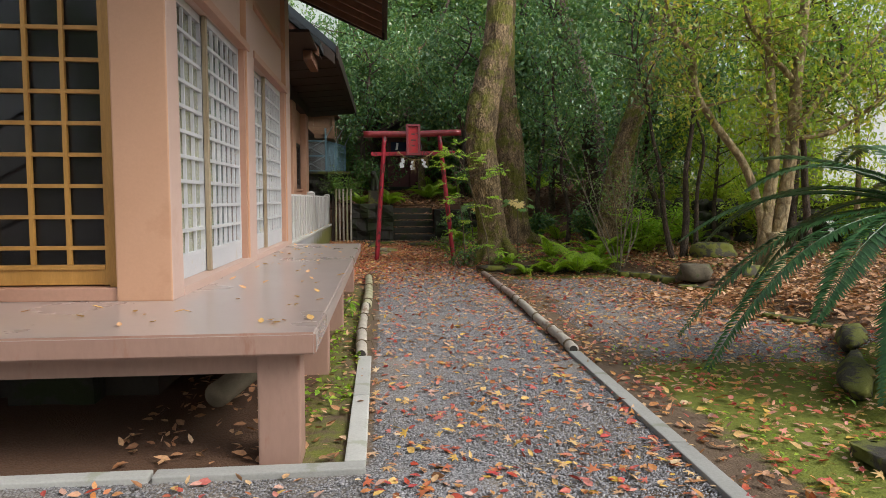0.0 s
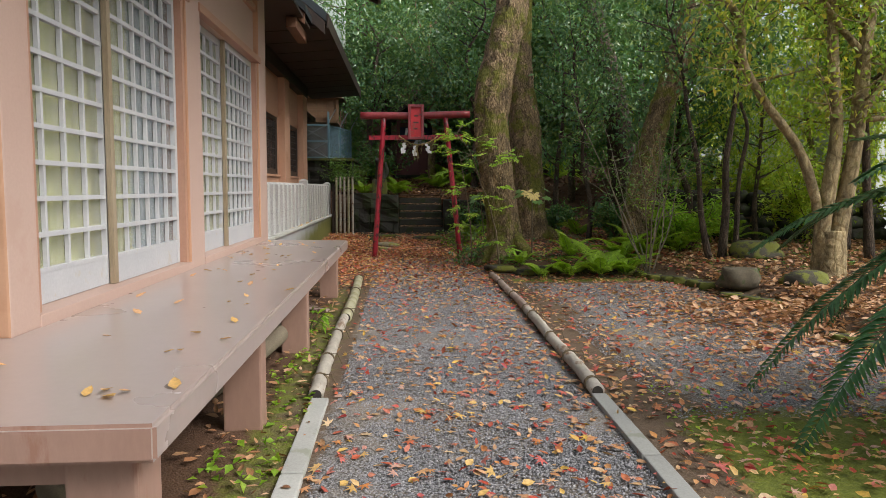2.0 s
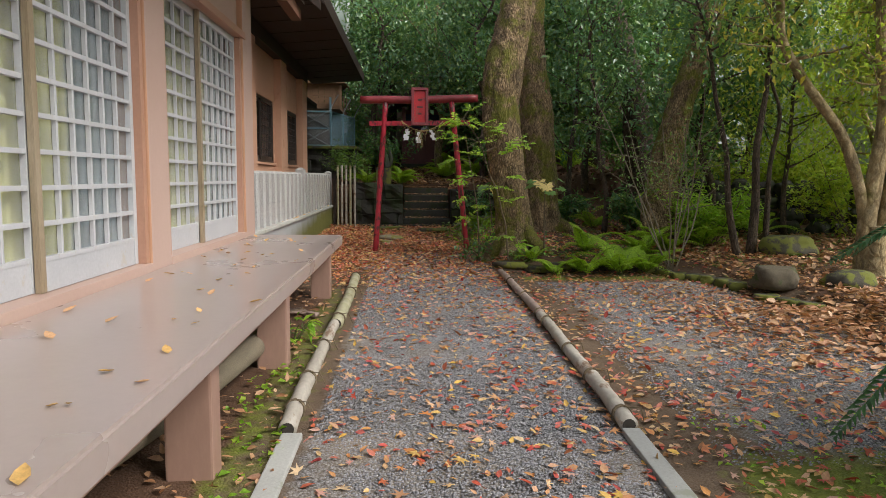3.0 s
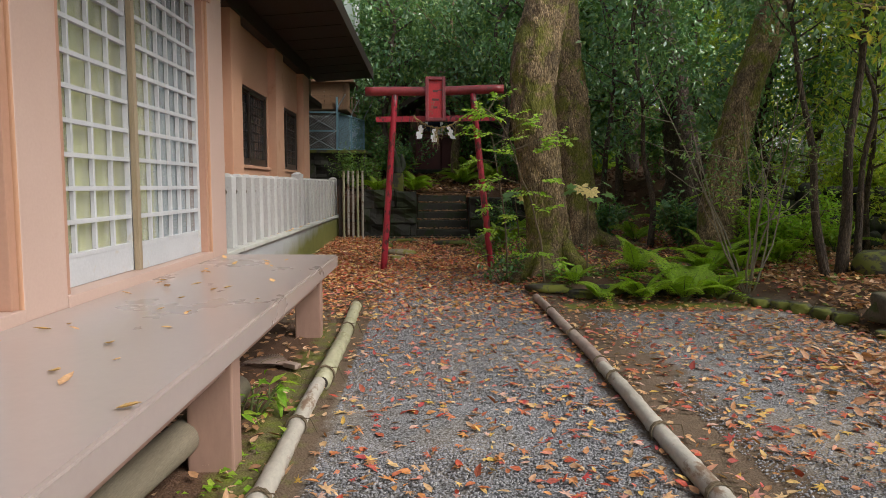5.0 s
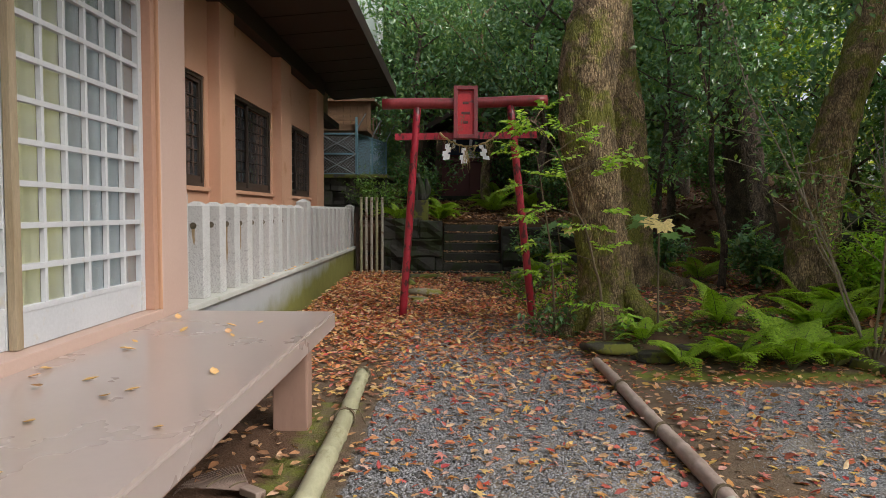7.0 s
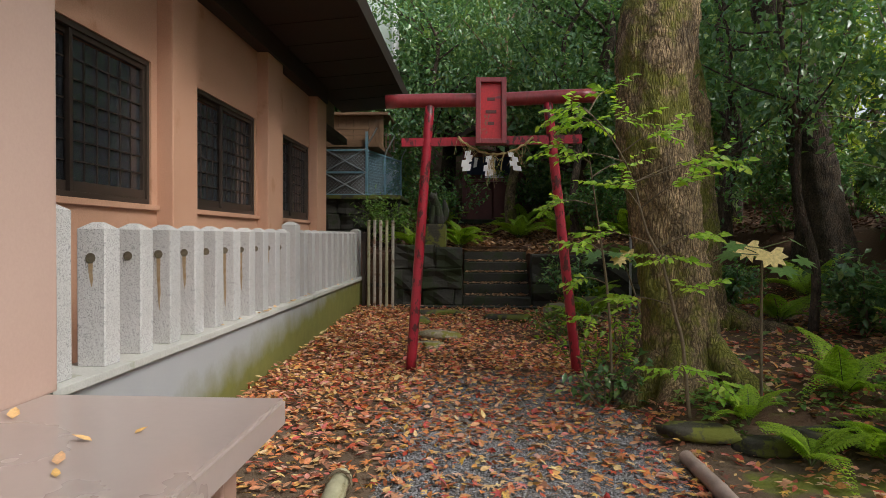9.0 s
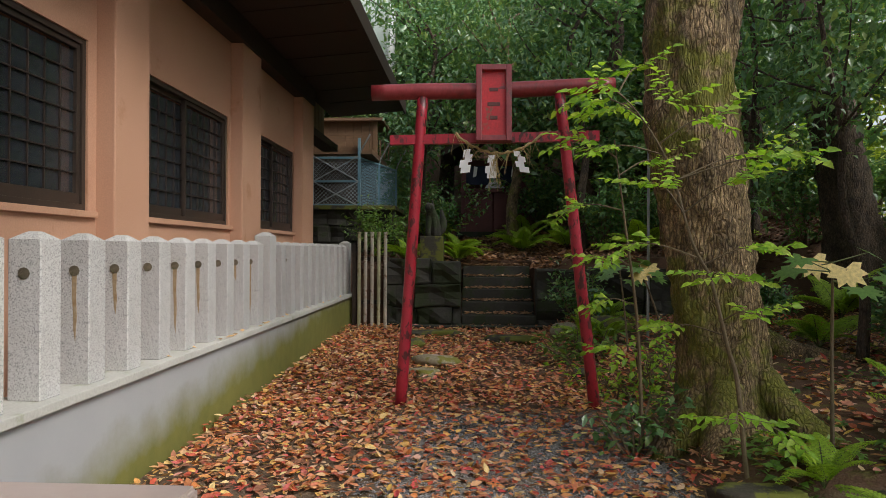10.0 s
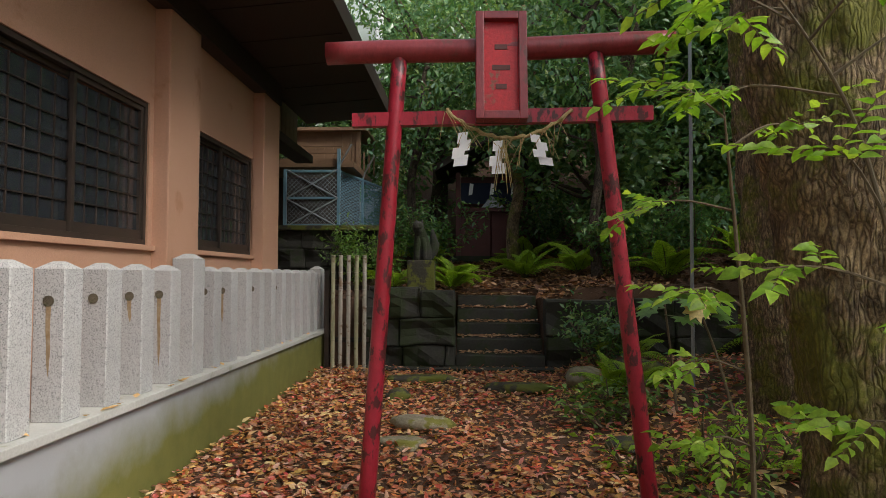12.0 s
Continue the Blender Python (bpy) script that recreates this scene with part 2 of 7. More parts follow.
BAMBOO_GREEN = surface("green_bamboo", (0.34, 0.32, 0.20), (0.44, 0.42, 0.28), 0.42, 3, 40, 0.25, 0.15, 0.003, (0.2, 0.18, 0.09), 0.62, 6, (1, 0.4, 1))
ROPE = surface("straw_rope", (0.36, 0.26, 0.10), (0.46, 0.36, 0.17), 0.85, 20, 120, 0.3, 0.3, 0.003)
PAPER = surface("white_paper", (0.76, 0.76, 0.78), (0.84, 0.84, 0.85), 0.8, 6, 60, 0.06, 0.05, 0.002)
MOSS_STONE = surface("mossy_stone", (0.04, 0.036, 0.026), (0.088, 0.078, 0.056), 0.9, 3, 30, 0.4, 0.6, 0.02, (0.13, 0.14, 0.022), 0.44, 6, vary="object")
DARK_STONE = surface("dark_stone", (0.028, 0.027, 0.022), (0.062, 0.058, 0.046), 0.85, 3, 30, 0.4, 0.6, 0.02, (0.026, 0.036, 0.012), 0.5, 3, vary="object")
PALE_STONE = surface("pale_mossy_stone", (0.2, 0.17, 0.11), (0.34, 0.3, 0.21), 0.9, 5, 40, 0.35, 0.6, 0.02, (0.17, 0.16, 0.03), 0.52, 6, vary="object")
ROCK = surface("garden_rock", (0.09, 0.072, 0.046), (0.17, 0.14, 0.095), 0.9, 4, 40, 0.35, 0.6, 0.02, (0.06, 0.08, 0.02), 0.58, 4, vary="object")
BARK = bark_material("mossy_grey_bark", (0.05, 0.03, 0.017), (0.46, 0.33, 0.18), (0.23, 0.235, 0.028), 0.48)
BARK_PALE = bark_material("pale_smooth_bark", (0.19, 0.135, 0.06), (0.42, 0.335, 0.19), (0.23, 0.2, 0.05), 0.58, 9, 0.6)
BARK_DARK = bark_material("dark_bark", (0.035, 0.025, 0.018), (0.15, 0.105, 0.07), (0.03, 0.04, 0.012), 0.58)
TWIG = surface("twig_bark", (0.12, 0.09, 0.055), (0.2, 0.15, 0.09), 0.8, 6, 60, 0.3, 0.2, 0.003)
GREEN_STEM = surface("green_stem", (0.08, 0.11, 0.03), (0.14, 0.15, 0.05), 0.6, 6, 60, 0.3, 0.1, 0.003)
BLUE_STEEL = surface("blue_painted_steel", (0.13, 0.26, 0.34), (0.2, 0.34, 0.42), 0.45, 4, 60, 0.2, 0.1, 0.002, (0.13, 0.09, 0.06), 0.7, 12)
BROWN_BOARD = surface("brown_boards", (0.15, 0.085, 0.045), (0.24, 0.14, 0.075), 0.7, 3, 50, 0.3, 0.2, 0.003, stretch=(0.5, 3, 4))
GREY_STEEL = surface("galvanised_steel", (0.32, 0.34, 0.36), (0.42, 0.44, 0.46), 0.4, 6, 60, 0.15, 0.05, 0.002, metal=0.5)
BLACK_IRON = surface("black_iron", (0.015, 0.015, 0.016), (0.03, 0.028, 0.028), 0.4, 6, 60, 0.2, 0.1, 0.002)
LOG_WOOD = surface("grey_log_wood", (0.18, 0.145, 0.10), (0.27, 0.23, 0.165), 0.8, 3, 50, 0.3, 0.3, 0.005, stretch=(4, 0.5, 4))
CREAM_CLOTH = surface("cream_curtain", (0.66, 0.66, 0.32), (0.75, 0.75, 0.46), 0.9, 1.2, 60, 0.12, 0.1, 0.004, stretch=(5, 5, 0.3))
GREY_CLOTH = surface("blue_grey_curtain", (0.36, 0.46, 0.52), (0.5, 0.58, 0.62), 0.9, 1.2, 60, 0.12, 0.1, 0.004, stretch=(5, 5, 0.3))
# Near-black in place of shade: rooms, underfloor walls, hollow bamboo ends.
SHADE_DARK = surface("shade_dark", (0.03, 0.024, 0.02), (0.06, 0.05, 0.04), 0.8, 2, 30, 0.2, 0.0)
HOUSE_WHITE = surface("white_house_wall", (0.72, 0.74, 0.77), (0.8, 0.81, 0.83), 0.7, 1, 30, 0.05, 0.05, stretch=(1, 1, 6))
PALE_ROOF = surface("pale_green_roof", (0.55, 0.62, 0.58), (0.64, 0.7, 0.66), 0.6, 1, 30, 0.08, 0.05)
SHRINE_RED = surface("dark_red_shrine_wood", (0.085, 0.02, 0.018), (0.13, 0.035, 0.028), 0.6, 3, 50, 0.3, 0.2, 0.003)
FROST = glass_material("frosted_pane", (0.95, 0.97, 0.97), 0.16, 0.95)
DARK_GLASS = glass_material("window_pane", (0.13, 0.15, 0.17), 0.02, 0.85)
SMOKED = glass_material("smoked_pane", (0.1, 0.09, 0.09), 0.08, 0.9)

FALLEN = foliage("fallen_leaves", [(0.433, 0.063, 0.034), (0.485, 0.169, 0.069), (0.372, 0.052, 0.057), (0.568, 0.275, 0.081), (0.372, 0.180, 0.092), (0.599, 0.402, 0.207), (0.640, 0.402, 0.069), (0.516, 0.317, 0.184), (0.568, 0.212, 0.057), (0.619, 0.466, 0.276), (0.516, 0.064, 0.060), (0.550, 0.331, 0.260)], 0.55, 0.1)
FALLEN_RED = foliage("red_fallen_leaves", [(0.558, 0.101, 0.053), (0.728, 0.264, 0.078), (0.501, 0.171, 0.088), (0.697, 0.343, 0.157), (0.375, 0.186, 0.113), (0.728, 0.468, 0.121), (0.501, 0.094, 0.071), (0.728, 0.389, 0.109), (0.728, 0.557, 0.233), (0.629, 0.076, 0.078), (0.670, 0.380, 0.298), (0.715, 0.557, 0.269), (0.670, 0.278, 0.142), (0.202, 0.077, 0.054), (0.303, 0.129, 0.074)], 0.55, 0.1)
FALLEN_BROWN = foliage("brown_fallen_leaves", [(0.338, 0.156, 0.069), (0.494, 0.247, 0.125), (0.234, 0.111, 0.056), (0.585, 0.351, 0.188), (0.416, 0.208, 0.100), (0.650, 0.429, 0.275)], 0.6, 0.1)
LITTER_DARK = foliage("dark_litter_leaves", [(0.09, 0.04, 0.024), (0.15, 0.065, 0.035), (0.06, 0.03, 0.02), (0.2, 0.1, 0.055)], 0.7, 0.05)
LEAF_BRIGHT = foliage("bright_spring_leaves", [(0.240, 0.444, 0.035), (0.324, 0.516, 0.050), (0.192, 0.384, 0.035), (0.408, 0.552, 0.070)], 0.45, 0.5)
LEAF_LAUREL = foliage("glossy_laurel_leaves", [(0.114, 0.232, 0.094), (0.163, 0.299, 0.104), (0.094, 0.194, 0.104), (0.244, 0.359, 0.113)], 0.26, 0.3, 0.9)
LEAF_FOREST = foliage("dark_forest_leaves", [(0.114, 0.245, 0.095), (0.162, 0.305, 0.095), (0.089, 0.200, 0.095), (0.259, 0.372, 0.104), (0.130, 0.267, 0.141)], 0.26, 0.3, 0.9)
LEAF_YELLOW = foliage("yellow_green_leaves", [(0.324, 0.437, 0.067), (0.211, 0.343, 0.058), (0.454, 0.515, 0.086), (0.146, 0.265, 0.058), (0.583, 0.484, 0.096)], 0.42, 0.5)
LEAF_MID = foliage("mid_green_leaves", [(0.118, 0.234, 0.046), (0.169, 0.312, 0.059), (0.094, 0.187, 0.046), (0.254, 0.374, 0.073)], 0.4, 0.3)
# Lifted leaf colour makes up for the weak light under the trees.
LEAF_BRIGHTENED = foliage("brightened_yellow_leaves", [(0.450, 0.552, 0.070), (0.325, 0.456, 0.063), (0.600, 0.624, 0.098), (0.250, 0.384, 0.063)], 0.45, 0.5)
FERN_GREEN = foliage("fern_fronds", [(0.300, 0.464, 0.042), (0.413, 0.572, 0.060), (0.245, 0.386, 0.038)], 0.55, 0.45)
CYCAD_GREEN = foliage("cycad_leaflets", [(0.032, 0.100, 0.032), (0.043, 0.126, 0.039), (0.064, 0.165, 0.052)], 0.36, 0.12, 0.5)
YELLOW_LEAF = foliage("yellowed_leaves", [(0.6, 0.45, 0.12), (0.66, 0.52, 0.2)], 0.5, 0.3)

# ---- building blocks ----
rng = np.random.default_rng(7)


def part(name, bm, material, parent=None, label="", smooth=False):
    me = bpy.data.meshes.new(name)
    bm.normal_update()
    bm.to_mesh(me)
    bm.free()
    me.materials.append(material)
    if smooth:
        me.shade_smooth()
    ob = new(name, me)
    if parent:
        ob.parent = parent
    return tagged(ob, label)


def share(name, mesh_from, parent, m):
    """One more object on the mesh of another."""
    ob = new(name, mesh_from.data)
    ob.parent = parent
    ob.matrix_basis = m
    return ob


def thing(name, label, category, group="", at=(0, 0, 0), kind=""):
    ob = new(name)
    ob.empty_display_size = 0.1
    ob.location = at
    return tagged(ob, label, category, group, kind)


def box(bm, x0, x1, y0, y1, z0, z1, bevel=0.0):
    r = bmesh.ops.create_cube(bm, size=1)
    vs = r["verts"]
    for v in vs:
        v.co = Vector(((x0 + x1) / 2 + v.co.x * (x1 - x0), (y0 + y1) / 2 + v.co.y * (y1 - y0), (z0 + z1) / 2 + v.co.z * (z1 - z0)))
    if bevel:
        es = list({e for v in vs for e in v.link_edges})
        bmesh.ops.bevel(bm, geom=es, offset=bevel, segments=2, profile=0.6, affect="EDGES")
    return bm


def boxed(x0, x1, y0, y1, z0, z1, bevel=0.0):
    return box(bmesh.new(), x0, x1, y0, y1, z0, z1, bevel)


def prism(bm, profile, axis, a, b):
    """A polygon drawn out along an axis. profile: pairs in the other two axes."""
    def p(u, v, w):
        return {"x": (w, u, v), "y": (u, w, v), "z": (u, v, w)}[axis]
    lo = [bm.verts.new(p(u, v, a)) for u, v in profile]
    hi = [bm.verts.new(p(u, v, b)) for u, v in profile]
    n = len(profile)
    bm.faces.new(lo)
    bm.faces.new(hi[::-1])
    for i in range(n):
        bm.faces.new((lo[i], hi[i], hi[(i + 1) % n], lo[(i + 1) % n]))
    bmesh.ops.recalc_face_normals(bm, faces=bm.faces)
    return bm


def tube(bm, pts, radii, seg=10, rough=0.0, flare=0.0, seed=0, caps=True, foot=0.4):
    """A tapered round limb along a line; rough: uneven bark, flare: buttress ridges at the foot."""
    pts = [Vector(p) for p in pts]
    rings = []
    ref = Vector((1, 0, 0))
    for i, p in enumerate(pts):
        d = (pts[min(i + 1, len(pts) - 1)] - pts[max(i - 1, 0)]).normalized()
        if abs(d.dot(ref)) > 0.95:
            ref = Vector((0, 1, 0))
        a = (ref - d * ref.dot(d)).normalized()
        b = d.cross(a)
        ring = []
        for k in range(seg):
            th = 2 * math.pi * k / seg
            r = radii[i]
            if rough:
                q = p + (a * math.cos(th) + b * math.sin(th)) * r
                r *= 1 + rough * noise.noise(Vector((q.x * 5 + seed, q.y * 5, q.z * 1.6))) + rough * 0.5 * noise.noise(q * 14)
                if seg > 30:
                    r *= 1 + 0.10 * noise.noise(Vector((q.x * 22, q.y * 22, q.z * 5))) + 0.07 * abs(noise.noise(Vector((q.x * 40, q.y * 40, q.z * 9))))
            if flare and i < len(pts) * foot:
                r *= 1 + flare * max(0, 1 - i / (len(pts) * foot)) ** 2 * (0.55 + 0.45 * math.cos(5 * th + seed))
            ring.append(bm.verts.new(p + (a * math.cos(th) + b * math.sin(th)) * r))
        rings.append(ring)
    for r0, r1 in zip(rings, rings[1:]):
        for k in range(seg):
            bm.faces.new((r0[k], r0[(k + 1) % seg], r1[(k + 1) % seg], r1[k]))
    if caps:
        bm.faces.new(rings[0][::-1])
        bm.faces.new(rings[-1])
    return bm


def smooth_line(pts, radii, per=5):
    """Catmull-Rom through points, with radii carried along."""
    P = [np.array((*p, r), float) for p, r in zip(pts, radii)]
    P = [2 * P[0] - P[1]] + P + [2 * P[-1] - P[-2]]
    out = []
    for i in range(1, len(P) - 2):
        for k in range(per):
            t = k / per
            out.append(0.5 * (2 * P[i] + (P[i + 1] - P[i - 1]) * t + (2 * P[i - 1] - 5 * P[i] + 4 * P[i + 1] - P[i + 2]) * t * t + (3 * P[i] - P[i - 1] - 3 * P[i + 1] + P[i + 2]) * t ** 3))
    out.append(P[-2])
    return [tuple(o[:3]) for o in out], [max(float(o[3]), 0.002) for o in out]


def unit(a):
    return a / np.maximum(np.linalg.norm(a, axis=1, keepdims=True), 1e-9)


def leaves(name, base, along, up, length, width, material, parent=None, curl=0.12, label="", full=False):
    """Many leaf blades in one mesh, folded at the midrib and bent; full: a rounder outline for those seen near."""
    n = len(base)
    d = unit(np.asarray(along, float))
    s = unit(np.cross(d, up))
    u = np.cross(s, d)
    L, W = np.broadcast_to(length, n)[:, None], np.broadcast_to(width, n)[:, None]
    if full:
        k = 8
        v = np.empty((n, k, 3))
        v[:, 0] = base
        for i, a in ((1, 0.3), (2, 0.66), (3, 1.0)):
            v[:, i] = base + d * L * a - u * L * curl * a * a
        for i, a, sg in ((4, 0.3, 0.5), (5, 0.66, 0.38), (6, 0.3, -0.5), (7, 0.66, -0.38)):
            v[:, i] = base + d * L * (a - 0.03) + s * W * sg + u * (W * 0.16 - L * curl * a * a)
        tri = np.array([[0, 1, 4], [4, 1, 5], [1, 2, 5], [5, 2, 3], [0, 6, 1], [6, 7, 1], [1, 7, 2], [7, 3, 2]])
    else:
        k = 5
        v = np.empty((n, k, 3))
        v[:, 0] = base
        v[:, 1] = base + d * L * 0.45 + s * W * 0.5 + u * W * 0.22
        v[:, 2] = base + d * L * 0.5
        v[:, 3] = base + d * L * 0.45 - s * W * 0.5 + u * W * 0.22
        v[:, 4] = base + d * L - u * L * curl
        tri = np.array([[0, 2, 1], [0, 3, 2], [2, 4, 1], [3, 4, 2]])
    f = (np.arange(n)[:, None, None] * k + tri[None]).reshape(-1)
    me = bpy.data.meshes.new(name)
    me.vertices.add(n * k)
    me.vertices.foreach_set("co", v.reshape(-1))
    me.loops.add(len(f))
    me.loops.foreach_set("vertex_index", f.astype(np.int32))
    me.polygons.add(len(f) // 3)
    me.polygons.foreach_set("loop_start", np.arange(0, len(f), 3, dtype=np.int32))
    me.update()
    me.materials.append(material)
    ob = new(name, me)
    if parent:
        ob.parent = parent
    return tagged(ob, label)


def lobed_leaves(name, base, along, up, size, material, parent=None, lobes=7, spread=2.3, inner=0.36):
    """Palmate leaves: a fan of pointed lobes round each stalk end."""
    base, along, up = (np.asarray(a, float) for a in (base, along, up))
    d = unit(along)
    s = unit(np.cross(d, up))
    u = np.cross(s, d)
    n = len(base)
    size = np.broadcast_to(size, n)[:, None]
    V, F = [], []
    m = 2 * lobes + 2
    v = np.empty((n, m, 3))
    v[:, 0] = base - d * size * 0.08
    for k in range(2 * lobes + 1):
        a = -spread + 2 * spread * k / (2 * lobes)
        r = (inner if k % 2 == 0 else 1.0 - 0.18 * abs(a) / spread)
        v[:, 1 + k] = base + (d * math.cos(a) + s * math.sin(a)) * size * r - u * size * (0.16 * r * r - 0.05 * (k % 2))
    tri = np.array([[0, k + 1, k + 2] for k in range(2 * lobes)])
    f = (np.arange(n)[:, None, None] * m + tri[None]).reshape(-1)
    me = bpy.data.meshes.new(name)
    me.vertices.add(n * m)
    me.vertices.foreach_set("co", v.reshape(-1))
    me.loops.add(len(f))
    me.loops.foreach_set("vertex_index", f.astype(np.int32))
    me.polygons.add(len(f) // 3)
    me.polygons.foreach_set("loop_start", np.arange(0, len(f), 3, dtype=np.int32))
    me.update()
    me.materials.append(material)
    ob = new(name, me)
    if parent:
        ob.parent = parent
    return ob


def clumps(centre, radii, n, k, spread=0.16, low=0.0):
    """Leaf places in a crown: k uneven clumps on and in an ellipsoid, with gaps between."""
    c = unit(rng.normal(size=(k, 3))) * (rng.random((k, 1)) ** 0.45)
    if low:
        c[:, 2] = np.maximum(c[:, 2], -low)
    r = np.array(radii)
    pick = rng.integers(0, k, n)
    sig = spread * (0.6 + 0.8 * rng.random(k))[pick][:, None]
    q = c[pick] + rng.normal(size=(n, 3)) * sig * np.array((1, 1, 0.65))
    return np.array(centre) + q * r


def crown(name, centre, radii, n, k, size, material, parent, spread=0.16, hang=0.15):
    p = clumps(centre, radii, n, k, spread)
    d = rng.normal(size=(n, 3))
    d[:, 2] = d[:, 2] * 0.4 - hang
    up = rng.normal(size=(n, 3)) * 0.6 + np.array((0.15, -0.35, 1.0))
    L = size * (0.65 + 0.7 * rng.random(n))
    return leaves(name, p, d, up, L, L * 0.58, material, parent)


EDGING = [(2.35, 12.25), (4.5, 12.15), (5.0, 10.7), (5.25, 9.7), (5.15, 8.1), (5.2, 7.3), (4.7, 6.5), (3.5, 4.6), (3.3, 2.0), (3.2, -40)]


def edging_side(x, y):
    """Metres to the bed's side of the stone edging (positive inside the bed), roughly."""
    X, Y = np.asarray(x, float), np.asarray(y, float)
    ex = np.interp(-Y, [-p[1] for p in EDGING[1:]], [p[0] for p in EDGING[1:]])
    right = X - ex
    behind = np.minimum(Y - 12.2, X - 2.2)
    return np.where(Y < 12.15, right, np.maximum(np.minimum(right, 9), behind))


def ground_z(x, y):
    """Height of the ground: a slow rise along the path, a raised bed, the terrace behind the wall, the hill."""
    x, y = np.asarray(x, float), np.asarray(y, float)
    z = np.clip((y - 8) * 0.018, 0, 0.2)
    z = z + 0.16 * np.clip(edging_side(x, y) / 0.25, 0, 1) + np.clip(edging_side(x, y) - 0.3, 0, 12) * 0.03 * (y < 30)
    z = np.where((x > 2.2) & (y > 12), np.minimum(z, 0.42 + 0.06 * np.clip(x - 4, 0, 9)), z)
    foot = 19.45 - np.clip(x - 4.3, 0, 6) * 0.45
    rise = np.clip((y - foot) / np.where(x < 4.2, 0.15, 1.6), 0, 1)
    notch = (x > 0.8) & (x < 2.0) & (y < 20.75)
    rise = np.where(notch, 0, rise)
    fade = np.clip((13.5 - x) / 4.5, 0, 1)
    z = z + (rise * 0.86 + np.clip(y - foot - 0.3, 0, 6) * 0.11 * rise + np.clip(y - foot - 6.5, 0, 40) * 0.42) * fade
    return z


def gz(x, y):
    return float(ground_z(x, y))


def build_ground():
    def lines(lo, hi, step, far):
        fine = np.arange(lo, hi + step, step)
        out = np.cumsum(step * 1.35 ** np.arange(1, 27))
        out = out[out < far]
        return np.concatenate([(fine[0] - out)[::-1], fine, fine[-1] + out])
    xs, ys = lines(-3.2, 9.2, 0.11, 900), lines(0.6, 25, 0.11, 900)
    X, Y = np.meshgrid(xs, ys)
    Z = ground_z(X, Y)
    near = (np.abs(X - 3) < 8) & (Y < 30)
    wob = np.array([[noise.noise(Vector((a * 0.9, b * 0.9, 0))) * 0.02 + noise.noise(Vector((a * 4, b * 4, 3))) * 0.008 for a in xs] for b in ys])
    Z = Z + np.where(near, wob, wob * 8 * (Y > 24))
    nx, ny = len(xs), len(ys)
    i = (np.arange(ny - 1)[:, None] * nx + np.arange(nx - 1)[None]).reshape(-1)
    faces = np.stack([i, i + 1, i + nx + 1, i + nx], 1)
    me = bpy.data.meshes.new("ground")
    me.from_pydata(np.stack([X, Y, Z], -1).reshape(-1, 3).tolist(), [], faces.tolist())
    side = edging_side(X, Y)
    path_in = np.clip(np.minimum(X - 0.5, 2.2 - X) / 0.25 + 0.5, 0, 1) * np.clip((15.6 - Y) / 2.5, 0, 1)
    apron = np.clip((4.05 - Y) / 0.2 + 0.5, 0, 1) * np.clip(2.2 - X, 0, 1)
    right = np.clip(np.minimum(X - 2.75, 4.9 - X) / 0.5 + 0.4, 0, 1) * np.clip((Y - 5.6) / 0.9, 0, 1) * np.clip((11.6 - Y) / 0.6 + 0.3, 0, 1)
    gravel = np.maximum(np.maximum(path_in * np.clip((Y - 3.6) * 5, 0, 1), apron), right * 0.9)
    moss = np.clip(np.minimum(X - 2.3, 5.2 - X) / 0.4, 0, 1) * np.clip((6.4 - Y) / 1.0 + 0.3, 0, 1) * 0.85
    moss = np.maximum(moss, np.clip(1 - np.abs(Y - 11.75) / 0.4, 0, 1) * (X > 2.5) * (X < 4.6) * 0.75)
    moss = np.maximum(moss, np.clip(1.6 - np.abs(X - 0.22) / 0.22, 0, 1) * (Y > 4.1) * (Y < 11) * 0.5)
    moss = np.maximum(moss, ((X > 2.3) & (Y > 12.3) & (Y < 19)) * 0.33)
    litter = np.clip((side - 0.05) * 4, 0, 1) * 0.9
    litter = np.maximum(litter, np.clip((Y - 13.6) / 1.8, 0, 1))
    # Below the deck the dark litter tone also paints in the deck's shade.
    litter = np.maximum(litter, (X < 0.1) * (Y < 11) * (Y > 4.1) * 0.9)
    col = np.stack([gravel, moss, litter, np.ones_like(X)], -1).reshape(-1, 4)
    at = me.color_attributes.new("zone", "FLOAT_COLOR", "POINT")
    at.data.foreach_set("color", col.reshape(-1))
    me.materials.append(GROUND)
    me.shade_smooth()
    tagged(new("ground", me), "gravel, moss and leaf-strewn soil of a shrine yard", "ground", kind="structure")


build_ground()

# ---- the hall: deck, walls, doors ----
DZ = 0.705
HX, HY0, HY1 = -0.78, 5.16, 10.89
DOOR_Z0, DOOR_Z1 = 0.79, 2.83


def structure(name, bm, material, label, category):
    return tagged(part(name, bm, material), label, category, kind="structure")


deck = thing("deck", "smooth pale pink painted concrete veranda on square posts", "deck", kind="structure")
slab = bmesh.new()
prism(slab, [(-7, 3.83), (0.23, 4.03), (0.23, 10.83), (-0.95, 10.83), (-0.95, 5.3), (-7, 5.3)], "z", 0.59, DZ)
bmesh.ops.bevel(slab, geom=[e for e in slab.edges], offset=0.012, segments=2, affect="EDGES")
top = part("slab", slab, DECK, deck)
top.data.materials.append(DECK_SHADED)
# Front edge and underside take the shaded copy; the +x edge stays pale.
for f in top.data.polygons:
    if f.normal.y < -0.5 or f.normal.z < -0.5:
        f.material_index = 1
